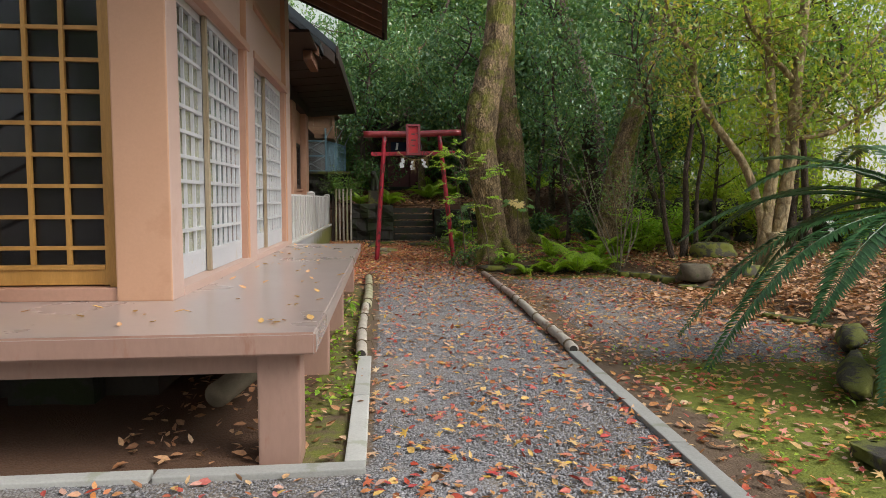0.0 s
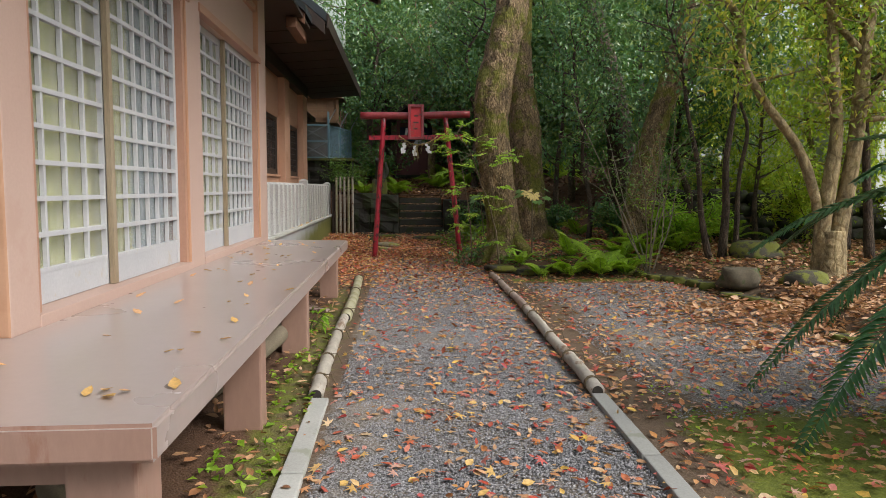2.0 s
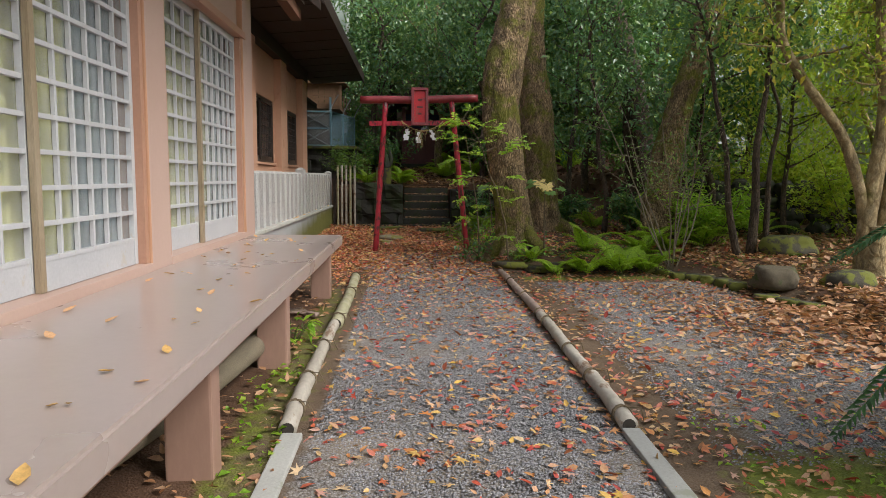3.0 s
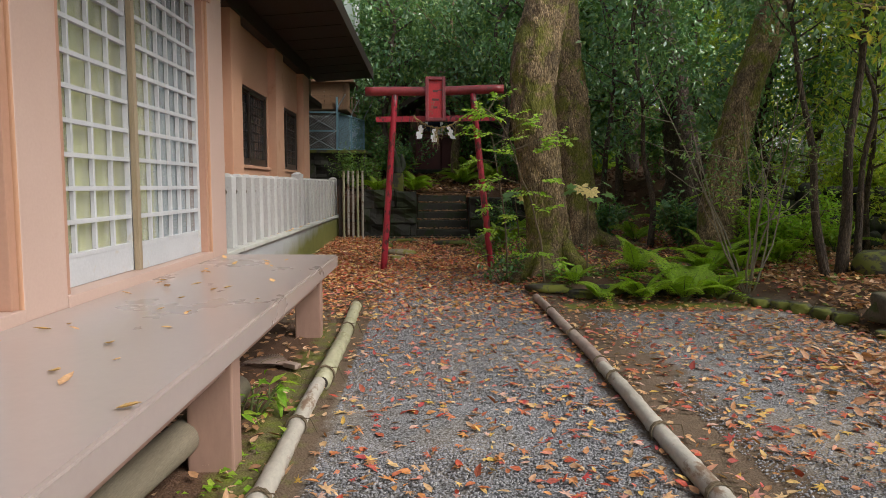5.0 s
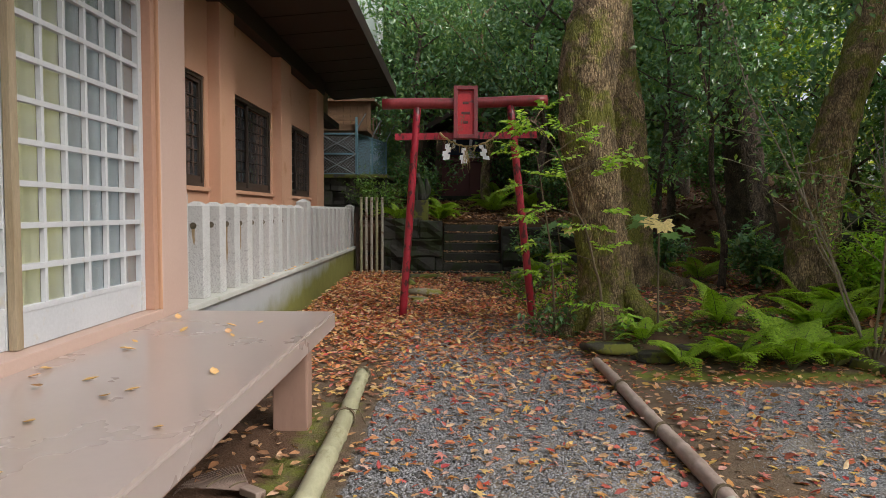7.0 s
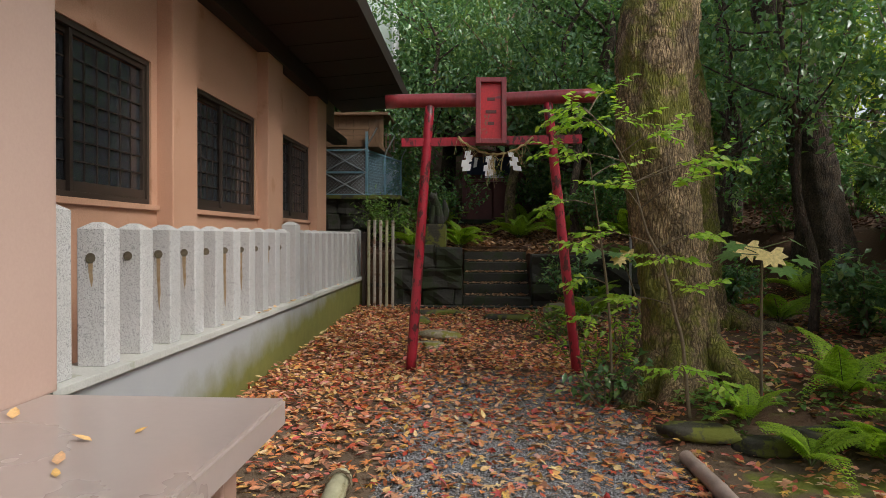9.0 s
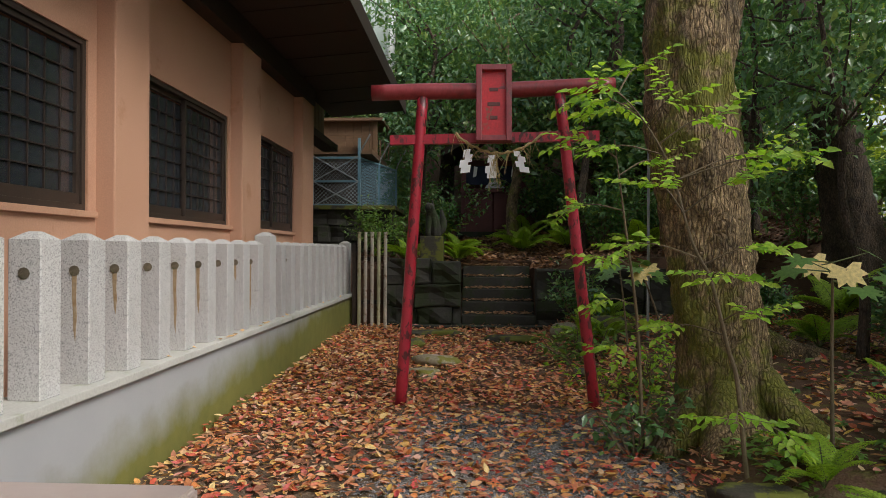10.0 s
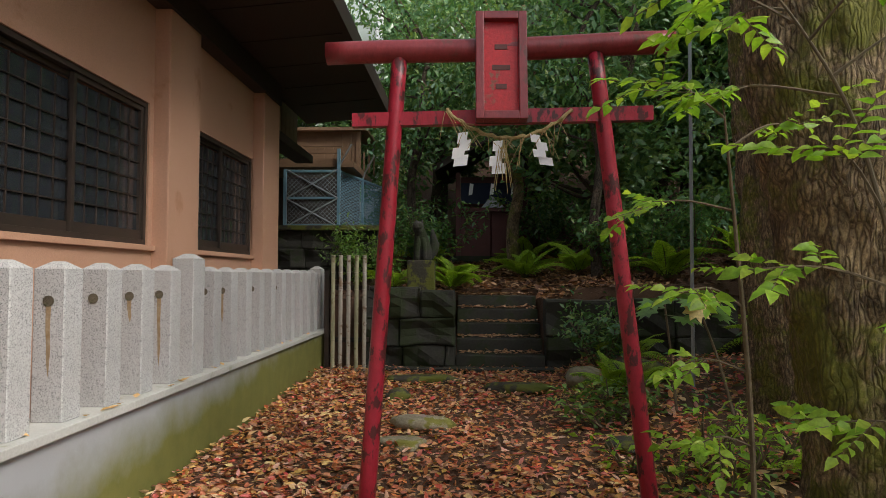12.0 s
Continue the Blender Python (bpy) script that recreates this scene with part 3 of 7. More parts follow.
part("beam", prism(bmesh.new(), [(-7, 3.97), (-0.08, 4.17), (-0.08, 4.33), (-7, 4.13)], "z", 0.475, 0.589), DECK_SHADED, deck)
part("beam", boxed(-0.03, 0.11, 4.36, 10.6, 0.475, 0.589, 0.006), DECK_SHADED, deck)
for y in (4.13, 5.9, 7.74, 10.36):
    part("post", boxed(-0.075, 0.14, y, y + (0.2 if y < 5 else 0.14), -0.05, 0.589, 0.012), DECK_SHADED, deck)
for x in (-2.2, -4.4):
    part("post", boxed(x, x + 0.2, 4.13, 4.33, -0.05, 0.589, 0.012), DECK_SHADED, deck)

# walls with real openings; door bays (y0, y1)
BAYS = [(5.46, 7.68), (8.18, 10.41)]
side = bmesh.new()
ys = [HY0 + 0.02, BAYS[0][0], BAYS[0][1], BAYS[1][0], BAYS[1][1], HY1 - 0.02]
for a, b in ((ys[0], ys[1]), (ys[2], ys[3]), (ys[4], ys[5])):
    box(side, -1.05, -0.84, a, b, 0.62, 4.6)
for a, b in BAYS:
    box(side, -1.05, -0.84, a, b, DOOR_Z1, 4.6)
    box(side, -1.05, -0.84, a, b, 0.62, 0.72)
structure("wall_hall_side", side, PINK, "pale pink plastered side wall of the hall", "wall")
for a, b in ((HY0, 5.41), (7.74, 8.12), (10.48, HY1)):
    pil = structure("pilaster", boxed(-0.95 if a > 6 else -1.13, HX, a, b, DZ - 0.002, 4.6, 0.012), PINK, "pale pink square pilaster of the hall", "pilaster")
    # Faces towards -y get the shaded copy of the same plaster.
    pil.data.materials.append(PINK_SHADED)
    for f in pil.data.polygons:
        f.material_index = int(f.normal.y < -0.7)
front = bmesh.new()
box(front, -7, -2.5, 5.2, 5.42, 0.62, 4.6)
box(front, -2.5, -1.12, 5.2, 5.42, 3.0, 4.6)
box(front, -2.5, -1.12, 5.2, 5.42, 0.62, 0.72)
structure("wall_hall_front", front, PINK, "pink plastered front wall of the hall", "wall")
back = bmesh.new()
box(back, -7, -1.06, 10.7, HY1 - 0.01, 0, 4.6)
box(back, -7.2, -7.0, 4.0, HY1, 0, 4.6)
structure("wall_hall_back", back, PINK, "plain closing walls of the hall", "wall")
# The room's darkness is put into the floor and ceiling colour.
structure("floor_hall", boxed(-6.99, -1.06, 5.43, 10.69, 0.55, 0.7), SHADE_DARK, "dark floor inside the hall", "floor")
structure("ceiling_hall", boxed(-6.99, -1.06, 5.43, 10.69, 3.6, 3.75), SHADE_DARK, "dark ceiling inside the hall", "ceiling")
# Walls added to darken the space below the deck, with its shade as colour.
structure("wall_underfloor", boxed(-6.9, -0.98, 9.9, 10.0, -0.05, 0.6), SHADE_DARK, "near-black wall closing and darkening the space under the hall", "wall")
structure("wall_foundation_front", boxed(-6.9, -1.0, 5.5, 5.6, -0.05, 0.548), SHADE_DARK, "near-black wall added to darken the space under the hall front", "wall")
structure("wall_foundation_side", boxed(-1.1, -1.0, 5.602, 9.898, -0.05, 0.548), SHADE_DARK, "near-black wall added to darken the space under the hall side", "wall")
for x in (-1.9, -3.4):
    structure("foundation_block", boxed(x, x + 0.55, 5.3, 5.498, -0.05, 0.42, 0.015), DARK_STONE, "dark stone foundation block under the hall", "foundation")
for a, b in BAYS:
    structure("door_sill", boxed(-0.93, -0.775, a - 0.06, b + 0.06, DZ - 0.002, 0.765, 0.006), PINK, "pink raised sill below the sliding doors", "sill")
    hood = bmesh.new()
    box(hood, -0.93, -0.765, a - 0.1, b + 0.14, DOOR_Z1 + 0.002, DOOR_Z1 + 0.075, 0.006)
    structure("trim", hood, PINK_TRIM, "brown painted lintel trim above the doors", "trim")
    jambs = bmesh.new()
    box(jambs, -0.93, -0.80, a - 0.055, a + 0.002, 0.766, DOOR_Z1, 0.004)
    box(jambs, -0.93, -0.80, b - 0.002, b + 0.055, 0.766, DOOR_Z1, 0.004)
    structure("trim", jambs, PINK_TRIM, "brown painted door jambs", "trim")
band = bmesh.new()
box(band, -0.86, -0.80, 5.42, 7.73, 3.42, 3.5, 0.006)
box(band, -0.86, -0.80, 8.13, 10.47, 3.42, 3.5, 0.006)
structure("trim", band, PINK_TRIM, "brown painted wall band under the eaves", "trim")


def lattice_panel(name, parent, y0, y1, x, z0, z1, cols=6, rows=10, kick=0.17, stile=0.05, mat=WHITE_WOOD, stile_mat=None):
    """A sliding lattice panel in the plane of the wall: stiles, rails, bars and panes."""
    p = new(name)
    p.parent = parent
    sm = stile_mat or mat
    part("stile", boxed(x - 0.018, x + 0.018, y0, y0 + stile, z0, z1, 0.003), sm, p)
    part("stile", boxed(x - 0.018, x + 0.018, y1 - stile, y1, z0, z1, 0.003), mat, p)
    part("bottom_board", boxed(x - 0.012, x + 0.012, y0 + stile, y1 - stile, z0, z0 + kick, 0.003), mat, p)
    part("top_rail", boxed(x - 0.016, x + 0.016, y0 + stile, y1 - stile, z1 - 0.05, z1, 0.003), mat, p)
    ya, yb, za, zb = y0 + stile, y1 - stile, z0 + kick, z1 - 0.05
    w, h = (yb - ya) / cols, (zb - za) / rows
    bar = None
    for i in range(1, cols):
        yy = ya + w * i
        if bar is None:
            bar = part("bar", boxed(-0.012, 0.012, -0.011, 0.011, za, zb, 0.002), mat, p)
            bar.location = (x, yy, 0)
        else:
            share("bar", bar, p, pose(x, yy, 0))
    rail = None
    for j in range(0, rows + 1):
        zz = za + h * j
        if rail is None:
            rail = part("cross_bar", boxed(-0.015, 0.015, ya, yb, -0.013, 0.013, 0.002), mat, p)
            rail.location = (x, 0, zz)
        else:
            share("cross_bar", rail, p, pose(x, 0, zz))
    pane = None
    for i in range(cols):
        for j in range(rows):
            m = pose(x - 0.02, ya + w * (i + 0.5), za + h * (j + 0.5))
            if pane is None:
                pane = part("pane", boxed(-0.002, 0.002, -w / 2 + 0.001, w / 2 - 0.001, -h / 2 + 0.001, h / 2 - 0.001), FROST, p)
                pane.matrix_basis = m
                pane.visible_shadow = False
            else:
                share("pane", pane, p, m).visible_shadow = False
    return p


for k, (a, b) in enumerate(BAYS):
    mid = (6.44, 9.17)[k]
    d = thing("door_%d" % (k + 1), "white painted lattice sliding doors with frosted panes", "door", kind="structure")
    lattice_panel("door_panel", d, a + 0.003, mid + 0.05, -0.915, 0.768, DOOR_Z1 - 0.003, 4, 10)
    lattice_panel("door_panel", d, mid, b - 0.003, -0.872, 0.768, DOOR_Z1 - 0.003, 6, 10, stile_mat=STILE_WOOD)
    for a2, b2, mt in ((a, a + (b - a) * 0.70, CREAM_CLOTH), (a + (b - a) * 0.71, b, GREY_CLOTH)):
        cur = bmesh.new()
        n = 60
        rows = [[cur.verts.new((-0.985 + 0.018 * math.sin(i * 1.1) + 0.008 * math.sin(i * 2.7), a2 + (b2 - a2) * i / n, z)) for i in range(n + 1)] for z in (0.78, 2.8)]
        for i in range(n):
            cur.faces.new((rows[0][i], rows[0][i + 1], rows[1][i + 1], rows[1][i]))
        bmesh.ops.solidify(cur, geom=list(cur.faces), thickness=0.004)
        tagged(part("curtain", cur, mt), "drawn curtain behind the frosted door panes", "curtain")

# ochre lattice doors in the front wall
fd = thing("door_3", "varnished ochre wooden lattice doors with dark glass", "door", kind="structure")
for x1 in (-1.2, -1.955):
    x0 = x1 - 0.745
    pn = new("door_panel")
    pn.parent = fd
    for a in (x0, x1 - 0.035):
        part("stile", boxed(a, a + 0.035, 5.27, 5.31, 0.8, 2.98, 0.003), OCHRE, pn)
    part("bottom_board", boxed(x0 + 0.035, x1 - 0.035, 5.275, 5.305, 0.8, 0.90, 0.003), OCHRE, pn)
    part("bottom_rail", boxed(x0 + 0.035, x1 - 0.035, 5.262, 5.312, 0.90, 0.93, 0.003), OCHRE, pn)
    w, h = 0.225, 0.2
    xa, xb = x0 + 0.035, x1 - 0.035
    for i in (1, 2):
        part("bar", boxed(xa + w * i - 0.014, xa + w * i + 0.014, 5.27, 5.30, 0.93, 2.98, 0.002), OCHRE, pn)
    edges = [0.93] + [1.04 + h * j for j in range(10)] + [2.98]
    for z in edges[1:-1]:
        part("cross_bar", boxed(xa, xb, 5.274, 5.304, z - 0.013, z + 0.013, 0.002), OCHRE, pn)
    for i in range(3):
        for z0_, z1_ in zip(edges, edges[1:]):
            part("pane", boxed(xa + w * i, xa + w * (i + 1), 5.308, 5.313, z0_, z1_), SMOKED, pn)
structure("trim", boxed(-1.2, -1.131, 5.24, 5.34, 0.72, 3.0, 0.004), OCHRE, "ochre wooden door jamb", "trim")
structure("door_sill", boxed(-2.7, -1.131, 5.18, 5.38, DZ + 0.001, 0.79, 0.006), PINK_TRIM, "pink sill under the ochre doors", "sill")

# iron handrail by the front steps
hr = thing("handrail", "black iron handrail standing on the pink deck", "handrail")
bm = bmesh.new()
tube(bm, [(-1.83, 5.02, DZ), (-1.83, 5.02, 2.6)], [0.02, 0.02], 8)
part("post", bm, BLACK_IRON, hr)
for z in (0.86, 1.2, 1.55, 1.9):
    bm = bmesh.new()
    tube(bm, [(-1.83, 5.02, z + 0.06), (-2.3, 4.75, z - 0.12)], [0.016, 0.016], 8)
    part("rail", bm, BLACK_IRON, hr)

# hall roof with deep eaves
roof = bmesh.new()
prism(roof, [(0.62, 3.95), (0.62, 4.07), (-3.6, 6.0), (-7.8, 4.07), (-7.8, 3.95), (-3.6, 5.85)], "y", 3.0, 11.45)
structure("roof_hall", roof, ROOF_METAL, "dark metal roof of the hall with deep eaves", "roof")
eave = thing("eaves_hall", "dark wooden eaves with red-brown rafters under the hall roof", "eaves", kind="structure")
part("soffit", prism(bmesh.new(), [(0.6, 3.94), (-0.9, 4.62), (-0.9, 4.58), (0.6, 3.9)], "y", 3.02, 11.43), DARK_WOOD, eave)
raf = None
for i in range(19):
    y = 3.15 + i * 0.455
    if raf is None:
        raf = part("rafter", prism(bmesh.new(), [(0.56, 3.918), (-0.85, 4.555), (-0.85, 4.46), (0.56, 3.82)], "y", -0.03, 0.03), RED_WOOD, eave)
        raf.location.y = y
    else:
        share("rafter", raf, eave, pose(0, y, 0))
part("fascia", boxed(0.603, 0.635, 3.0, 11.45, 3.80, 3.96, 0.004), DARK_WOOD, eave)
part("barge_board", prism(bmesh.new(), [(0.6, 3.79), (0.6, 3.94), (-0.9, 4.62), (-0.9, 4.46)], "y", 11.432, 11.47), DARK_WOOD, eave)
gable = bmesh.new()
prism(gable, [(-7.0, 4.59), (-0.85, 4.59), (-3.6, 5.8)], "y", 10.75, 10.87)
structure("wall_hall_gable", gable, PINK, "pink plastered gable of the hall", "wall")

# ---- the second building: orange stucco, three windows ----
BX, BY0, BY1 = -1.53, 10.92, 19.1
WINS = [(11.3, 13.31), (13.97, 15.88), (16.68, 18.47)]
WZ0, WZ1 = 1.615, 2.735
wall = bmesh.new()
cuts = [BY0] + [v for w in WINS for v in w] + [BY1]
for i in range(0, len(cuts), 2):
    box(wall, BX - 0.28, BX, cuts[i], cuts[i + 1], 0, 4.5)
for a, b in WINS:
    box(wall, BX - 0.28, BX, a, b, 0, WZ0)
    box(wall, BX - 0.28, BX, a, b, WZ1, 4.5)
structure("wall_annex_side", wall, ORANGE, "orange stucco side wall of the shrine office", "wall")
for a, b in ((13.41, 13.9), (15.95, 16.57), (18.47, 19.12)):
    structure("pilaster", boxed(BX - 0.02, BX + 0.13, a, b, 0, 3.75, 0.012), ORANGE, "orange stucco pilaster", "pilaster")
rest = bmesh.new()
box(rest, -7, BX - 0.281, BY1 - 0.2, BY1, 0, 4.5)
box(rest, -7.2, -7, BY0, BY1, 0, 4.5)
box(rest, -6.99, BX - 0.281, BY0, BY0 + 0.15, 0, 4.5)
structure("wall_annex_back", rest, ORANGE, "orange stucco closing walls of the office", "wall")
# Here too the unlit room is painted into floor and ceiling.
structure("floor_annex", boxed(-6.99, BX - 0.281, BY0 + 0.16, BY1 - 0.21, 0.6, 0.7), SHADE_DARK, "dark floor inside the office", "floor")
structure("ceiling_annex", boxed(-6.99, BX - 0.281, BY0 + 0.16, BY1 - 0.21, 3.2, 3.3), SHADE_DARK, "dark ceiling inside the office", "ceiling")
for k, (a, b) in enumerate(WINS):
    w = thing("window_%d" % (k + 1), "dark bronze barred sliding window in an orange wall", "window", kind="structure")
    x = BX - 0.045
    fr = bmesh.new()
    box(fr, x - 0.06, x + 0.03, a, a + 0.04, WZ0, WZ1, 0.003)
    box(fr, x - 0.06, x + 0.03, b - 0.04, b, WZ0, WZ1, 0.003)
    box(fr, x - 0.06, x + 0.03, a + 0.04, b - 0.04, WZ0, WZ0 + 0.04, 0.003)
    box(fr, x - 0.06, x + 0.03, a + 0.04, b - 0.04, WZ1 - 0.04, WZ1, 0.003)
    part("window_frame", fr, DARK_FRAME, w)
    part("window_sill", boxed(BX - 0.08, BX + 0.035, a - 0.02, b + 0.07, WZ0 - 0.045, WZ0 - 0.002, 0.004), ORANGE, w)
    c = (a + b) / 2
    for j, (s0, s1) in enumerate(((a + 0.04, c + 0.03), (c - 0.03, b - 0.04))):
        sx = x - 0.03 if j == 0 else x
        sash = new("sash")
        sash.parent = w
        sf = bmesh.new()
        box(sf, sx - 0.014, sx + 0.014, s0, s0 + 0.035, WZ0 + 0.041, WZ1 - 0.041, 0.002)
        box(sf, sx - 0.014, sx + 0.014, s1 - 0.035, s1, WZ0 + 0.041, WZ1 - 0.041, 0.002)
        box(sf, sx - 0.014, sx + 0.014, s0 + 0.035, s1 - 0.035, WZ0 + 0.041, WZ0 + 0.11, 0.002)
        box(sf, sx - 0.014, sx + 0.014, s0 + 0.035, s1 - 0.035, WZ1 - 0.075, WZ1 - 0.041, 0.002)
        part("sash_frame", sf, DARK_FRAME, sash)
        cols, rows = 6, 7
        g0, g1, h0, h1 = s0 + 0.035, s1 - 0.035, WZ0 + 0.11, WZ1 - 0.09
        for i in range(1, cols):
            yy = g0 + (g1 - g0) * i / cols
            part("bar", boxed(sx - 0.010, sx + 0.001, yy - 0.0035, yy + 0.0035, h0, h1), DARK_FRAME, sash)
        for i in range(1, rows):
            zz = h0 + (h1 - h0) * i / rows
            part("cross_bar", boxed(sx - 0.008, sx + 0.003, g0, g1, zz - 0.0035, zz + 0.0035), DARK_FRAME, sash)
        pn = part("pane", boxed(sx - 0.016, sx - 0.012, g0, g1, h0, h1), DARK_GLASS, sash)
        pn.visible_shadow = False

# annex roof and eaves
ar = bmesh.new()
EX, EZ = -0.25, 3.92
prism(ar, [(EX, EZ), (EX, EZ + 0.14), (-3.9, EZ + 3.2), (-7.5, EZ + 0.14), (-7.5, EZ), (-3.9, EZ + 3.02)], "y", 13.0, 21.2)
structure("roof_annex", ar, ROOF_METAL, "dark metal roof of the office with deep eaves", "roof")
NX, NZ = -0.5, 3.86
ar2 = prism(bmesh.new(), [(NX + 0.04, NZ), (NX + 0.04, NZ + 0.1), (-3.2, NZ + 2.42), (-3.2, NZ + 2.32)], "y", 12.2, 12.998)
structure("roof_annex_near", ar2, ROOF_METAL, "dark metal verge of the office roof", "roof")
ea = thing("eaves_annex", "dark wooden eaves of the office with brown barge board", "eaves", kind="structure")
part("soffit", prism(bmesh.new(), [(EX - 0.02, EZ - 0.004), (BX - 0.02, EZ - 0.12), (BX - 0.02, EZ - 0.16), (EX - 0.02, EZ - 0.05)], "y", 13.0, 21.18), DARK_WOOD, ea)
# Near soffit is lengthened to y 10.96 to shade the first window.
part("soffit", prism(bmesh.new(), [(NX, NZ - 0.03), (BX - 0.02, NZ - 0.06), (BX - 0.02, NZ - 0.1), (NX, NZ - 0.07)], "y", 10.96, 12.998), DARK_WOOD, ea)
part("gable_boarding", prism(bmesh.new(), [(NX - 0.1, NZ - 0.025), (BX - 0.3, NZ - 0.025), (BX - 0.3, NZ + 0.96)], "y", 12.5, 12.56), DARK_WOOD, ea)
part("fascia", boxed(EX + 0.002, EX + 0.035, 12.98, 21.2, EZ - 0.1, EZ + 0.12, 0.004), DARK_WOOD, ea)
part("barge_board", prism(bmesh.new(), [(NX + 0.02, NZ - 0.16), (NX + 0.02, NZ - 0.004), (-3.2, NZ + 2.28), (-3.2, NZ + 2.12)], "y", 12.24, 12.3), RED_WOOD, ea)
part("barge_board", prism(bmesh.new(), [(EX - 0.02, EZ - 0.2), (EX - 0.02, EZ - 0.01), (-1.9, EZ + 1.38), (-1.9, EZ + 1.19)], "y", 12.93, 12.99), DARK_WOOD, ea)
part("purlin_end", boxed(NX - 0.22, NX - 0.08, 12.1, 13.2, NZ - 0.24, NZ - 0.09, 0.008), RED_WOOD, ea)
# Dark strip on the wall top, standing in for the soft eave shade.
part("wall_plate", boxed(BX + 0.001, BX + 0.16, 10.95, 19.1, EZ - 0.40, EZ - 0.15, 0.006), DARK_WOOD, ea)
for i in range(9):
    y = 13.2 + i * 0.86
    part("soffit_joint", prism(bmesh.new(), [(EX - 0.06, EZ - 0.053), (BX + 0.17, EZ - 0.143), (BX + 0.17, EZ - 0.152), (EX - 0.06, EZ - 0.062)], "y", y - 0.02, y + 0.02), DARK_WOOD, ea)

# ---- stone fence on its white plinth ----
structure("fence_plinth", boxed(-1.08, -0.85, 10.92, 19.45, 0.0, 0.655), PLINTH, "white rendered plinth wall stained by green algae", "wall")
structure("fence_ledge", boxed(-1.1, -0.815, 10.91, 19.47, 0.656, 0.70, 0.005), KERB, "pale stone ledge on the plinth", "ledge")
FZ = 0.699


def stone_post(w, h):
    bm = bmesh.new()
    box(bm, -0.075, 0.075, -w / 2, w / 2, 0, h - 0.035)
    r = bmesh.ops.extrude_face_region(bm, geom=[f for f in bm.faces if f.normal.z > 0.9])
    for v in [v for v in r["geom"] if isinstance(v, bmesh.types.BMVert)]:
        v.co.z += 0.035
        v.co.x *= 0.35
        v.co.y *= 0.25
    bmesh.ops.bevel(bm, geom=list(bm.edges), offset=0.005, segments=1, affect="EDGES")
    return bm


fence = thing("stone_fence", "row of pale granite posts with shallow pointed tops", "fence", kind="structure")
small = hole = None
RUST = surface("rust_stain", (0.26, 0.155, 0.06), (0.40, 0.32, 0.22), 0.9, 26, 60, 0.3, 0.1, 0.002)
spots = [11.525 + 0.378 * i for i in range(10)] + [15.66 + 0.368 * i for i in range(10)]
for i, y in enumerate(spots):
    if small is None:
        small = part("post", stone_post(0.15, 0.745), GRANITE, fence)
        small.location = (-0.955, y, FZ)
        pst = small
    else:
        pst = share("post", small, fence, pose(-0.955, y, FZ))
    if i < 10 or i in (10, 11, 13, 15):
        bm = bmesh.new()
        bmesh.ops.create_cone(bm, cap_ends=True, segments=12, radius1=0.026, radius2=0.026, depth=0.012)
        for v in bm.verts:
            v.co = Vector((v.co.x, v.co.z, v.co.y))
        h = part("bolt_hole", bm, ROCK, pst)
        h.location = (0.0, -0.074, 0.56)
        if i % 3 != 1:
            n = 0.12 + 0.1 * ((i * 7) % 4)
            st = part("rust_streak", prism(bmesh.new(), [(-0.013, 0.545), (0.012, 0.545), (0.009, 0.52 - n * 0.3), (0.013, 0.52 - n * 0.6), (0.005, 0.53 - n), (-0.004, 0.54 - n * 0.85), (-0.007, 0.52 - n * 0.5), (-0.012, 0.52 - n * 0.25)], "y", -0.0765, -0.0745), RUST, pst)
for y in (11.06, 15.3):
    part("tall_post", stone_post(0.2, 0.83), GRANITE, fence).location = (-0.955, y, FZ)
part("tall_post", stone_post(0.2, 0.8), GRANITE, fence).location = (-0.955, 19.35, FZ)

# bamboo screen at the fence's end
gate = thing("bamboo_screen", "upright pale bamboo poles closing the gap by the fence", "screen")
gmesh = None
for i, x in enumerate((-0.70, -0.605, -0.505, -0.405, -0.305)):
    m = (BAMBOO_GREEN, BAMBOO, BAMBOO, BAMBOO_GREEN, BAMBOO)[i]
    pts, rad = [], []
    z0, z1 = 0.17, 1.45 + 0.02 * ((i * 3) % 4)
    z = z0
    while z < z1:
        pts += [(x, 19.12, z), (x, 19.12, z + 0.19), (x, 19.12, z + 0.197), (x, 19.12, z + 0.204)]
        rad += [0.026, 0.026, 0.031, 0.026]
        z += 0.21
    bm = bmesh.new()
    tube(bm, pts, rad, 10)
    part("pole", bm, m, gate, smooth=False)
for z in (0.55, 1.2):
    part("rail", boxed(-0.76, -0.25, 19.152, 19.19, z, z + 0.06, 0.004), DARK_WOOD, gate)
part("end_post", boxed(-0.81, -0.75, 19.14, 19.22, 0.15, 1.44, 0.004), DARK_WOOD, gate)

# ---- torii gate ----
torii = thing("torii_gate", "small red torii gate with peeling paint and a plaque", "torii gate")
TY = 14.42
zb = gz(0.4, TY)


def leg(x0, x1, z1):
    bm = bmesh.new()
    pts = [(x0 + (x1 - x0) * t, TY, zb - 0.06 + (z1 - zb + 0.06) * t) for t in np.linspace(0, 1, 14)]
    return tube(bm, pts, [0.048 - 0.004 * t for t in np.linspace(0, 1, 14)], 16, 0.05, 0, x0)


part("pillar", leg(0.42, 0.595, 2.64), RED, torii, smooth=True)
part("pillar", leg(1.985, 1.685, 2.64), RED, torii, smooth=True)
bm = bmesh.new()
pts = [(x, TY, 2.632 + 0.05 * (x - 0.18) / 1.94 + 0.006 * math.sin(x * 4)) for x in np.linspace(0.18, 2.12, 16)]
tube(bm, pts, [0.064] * 16, 18, 0.03, 0, 3)
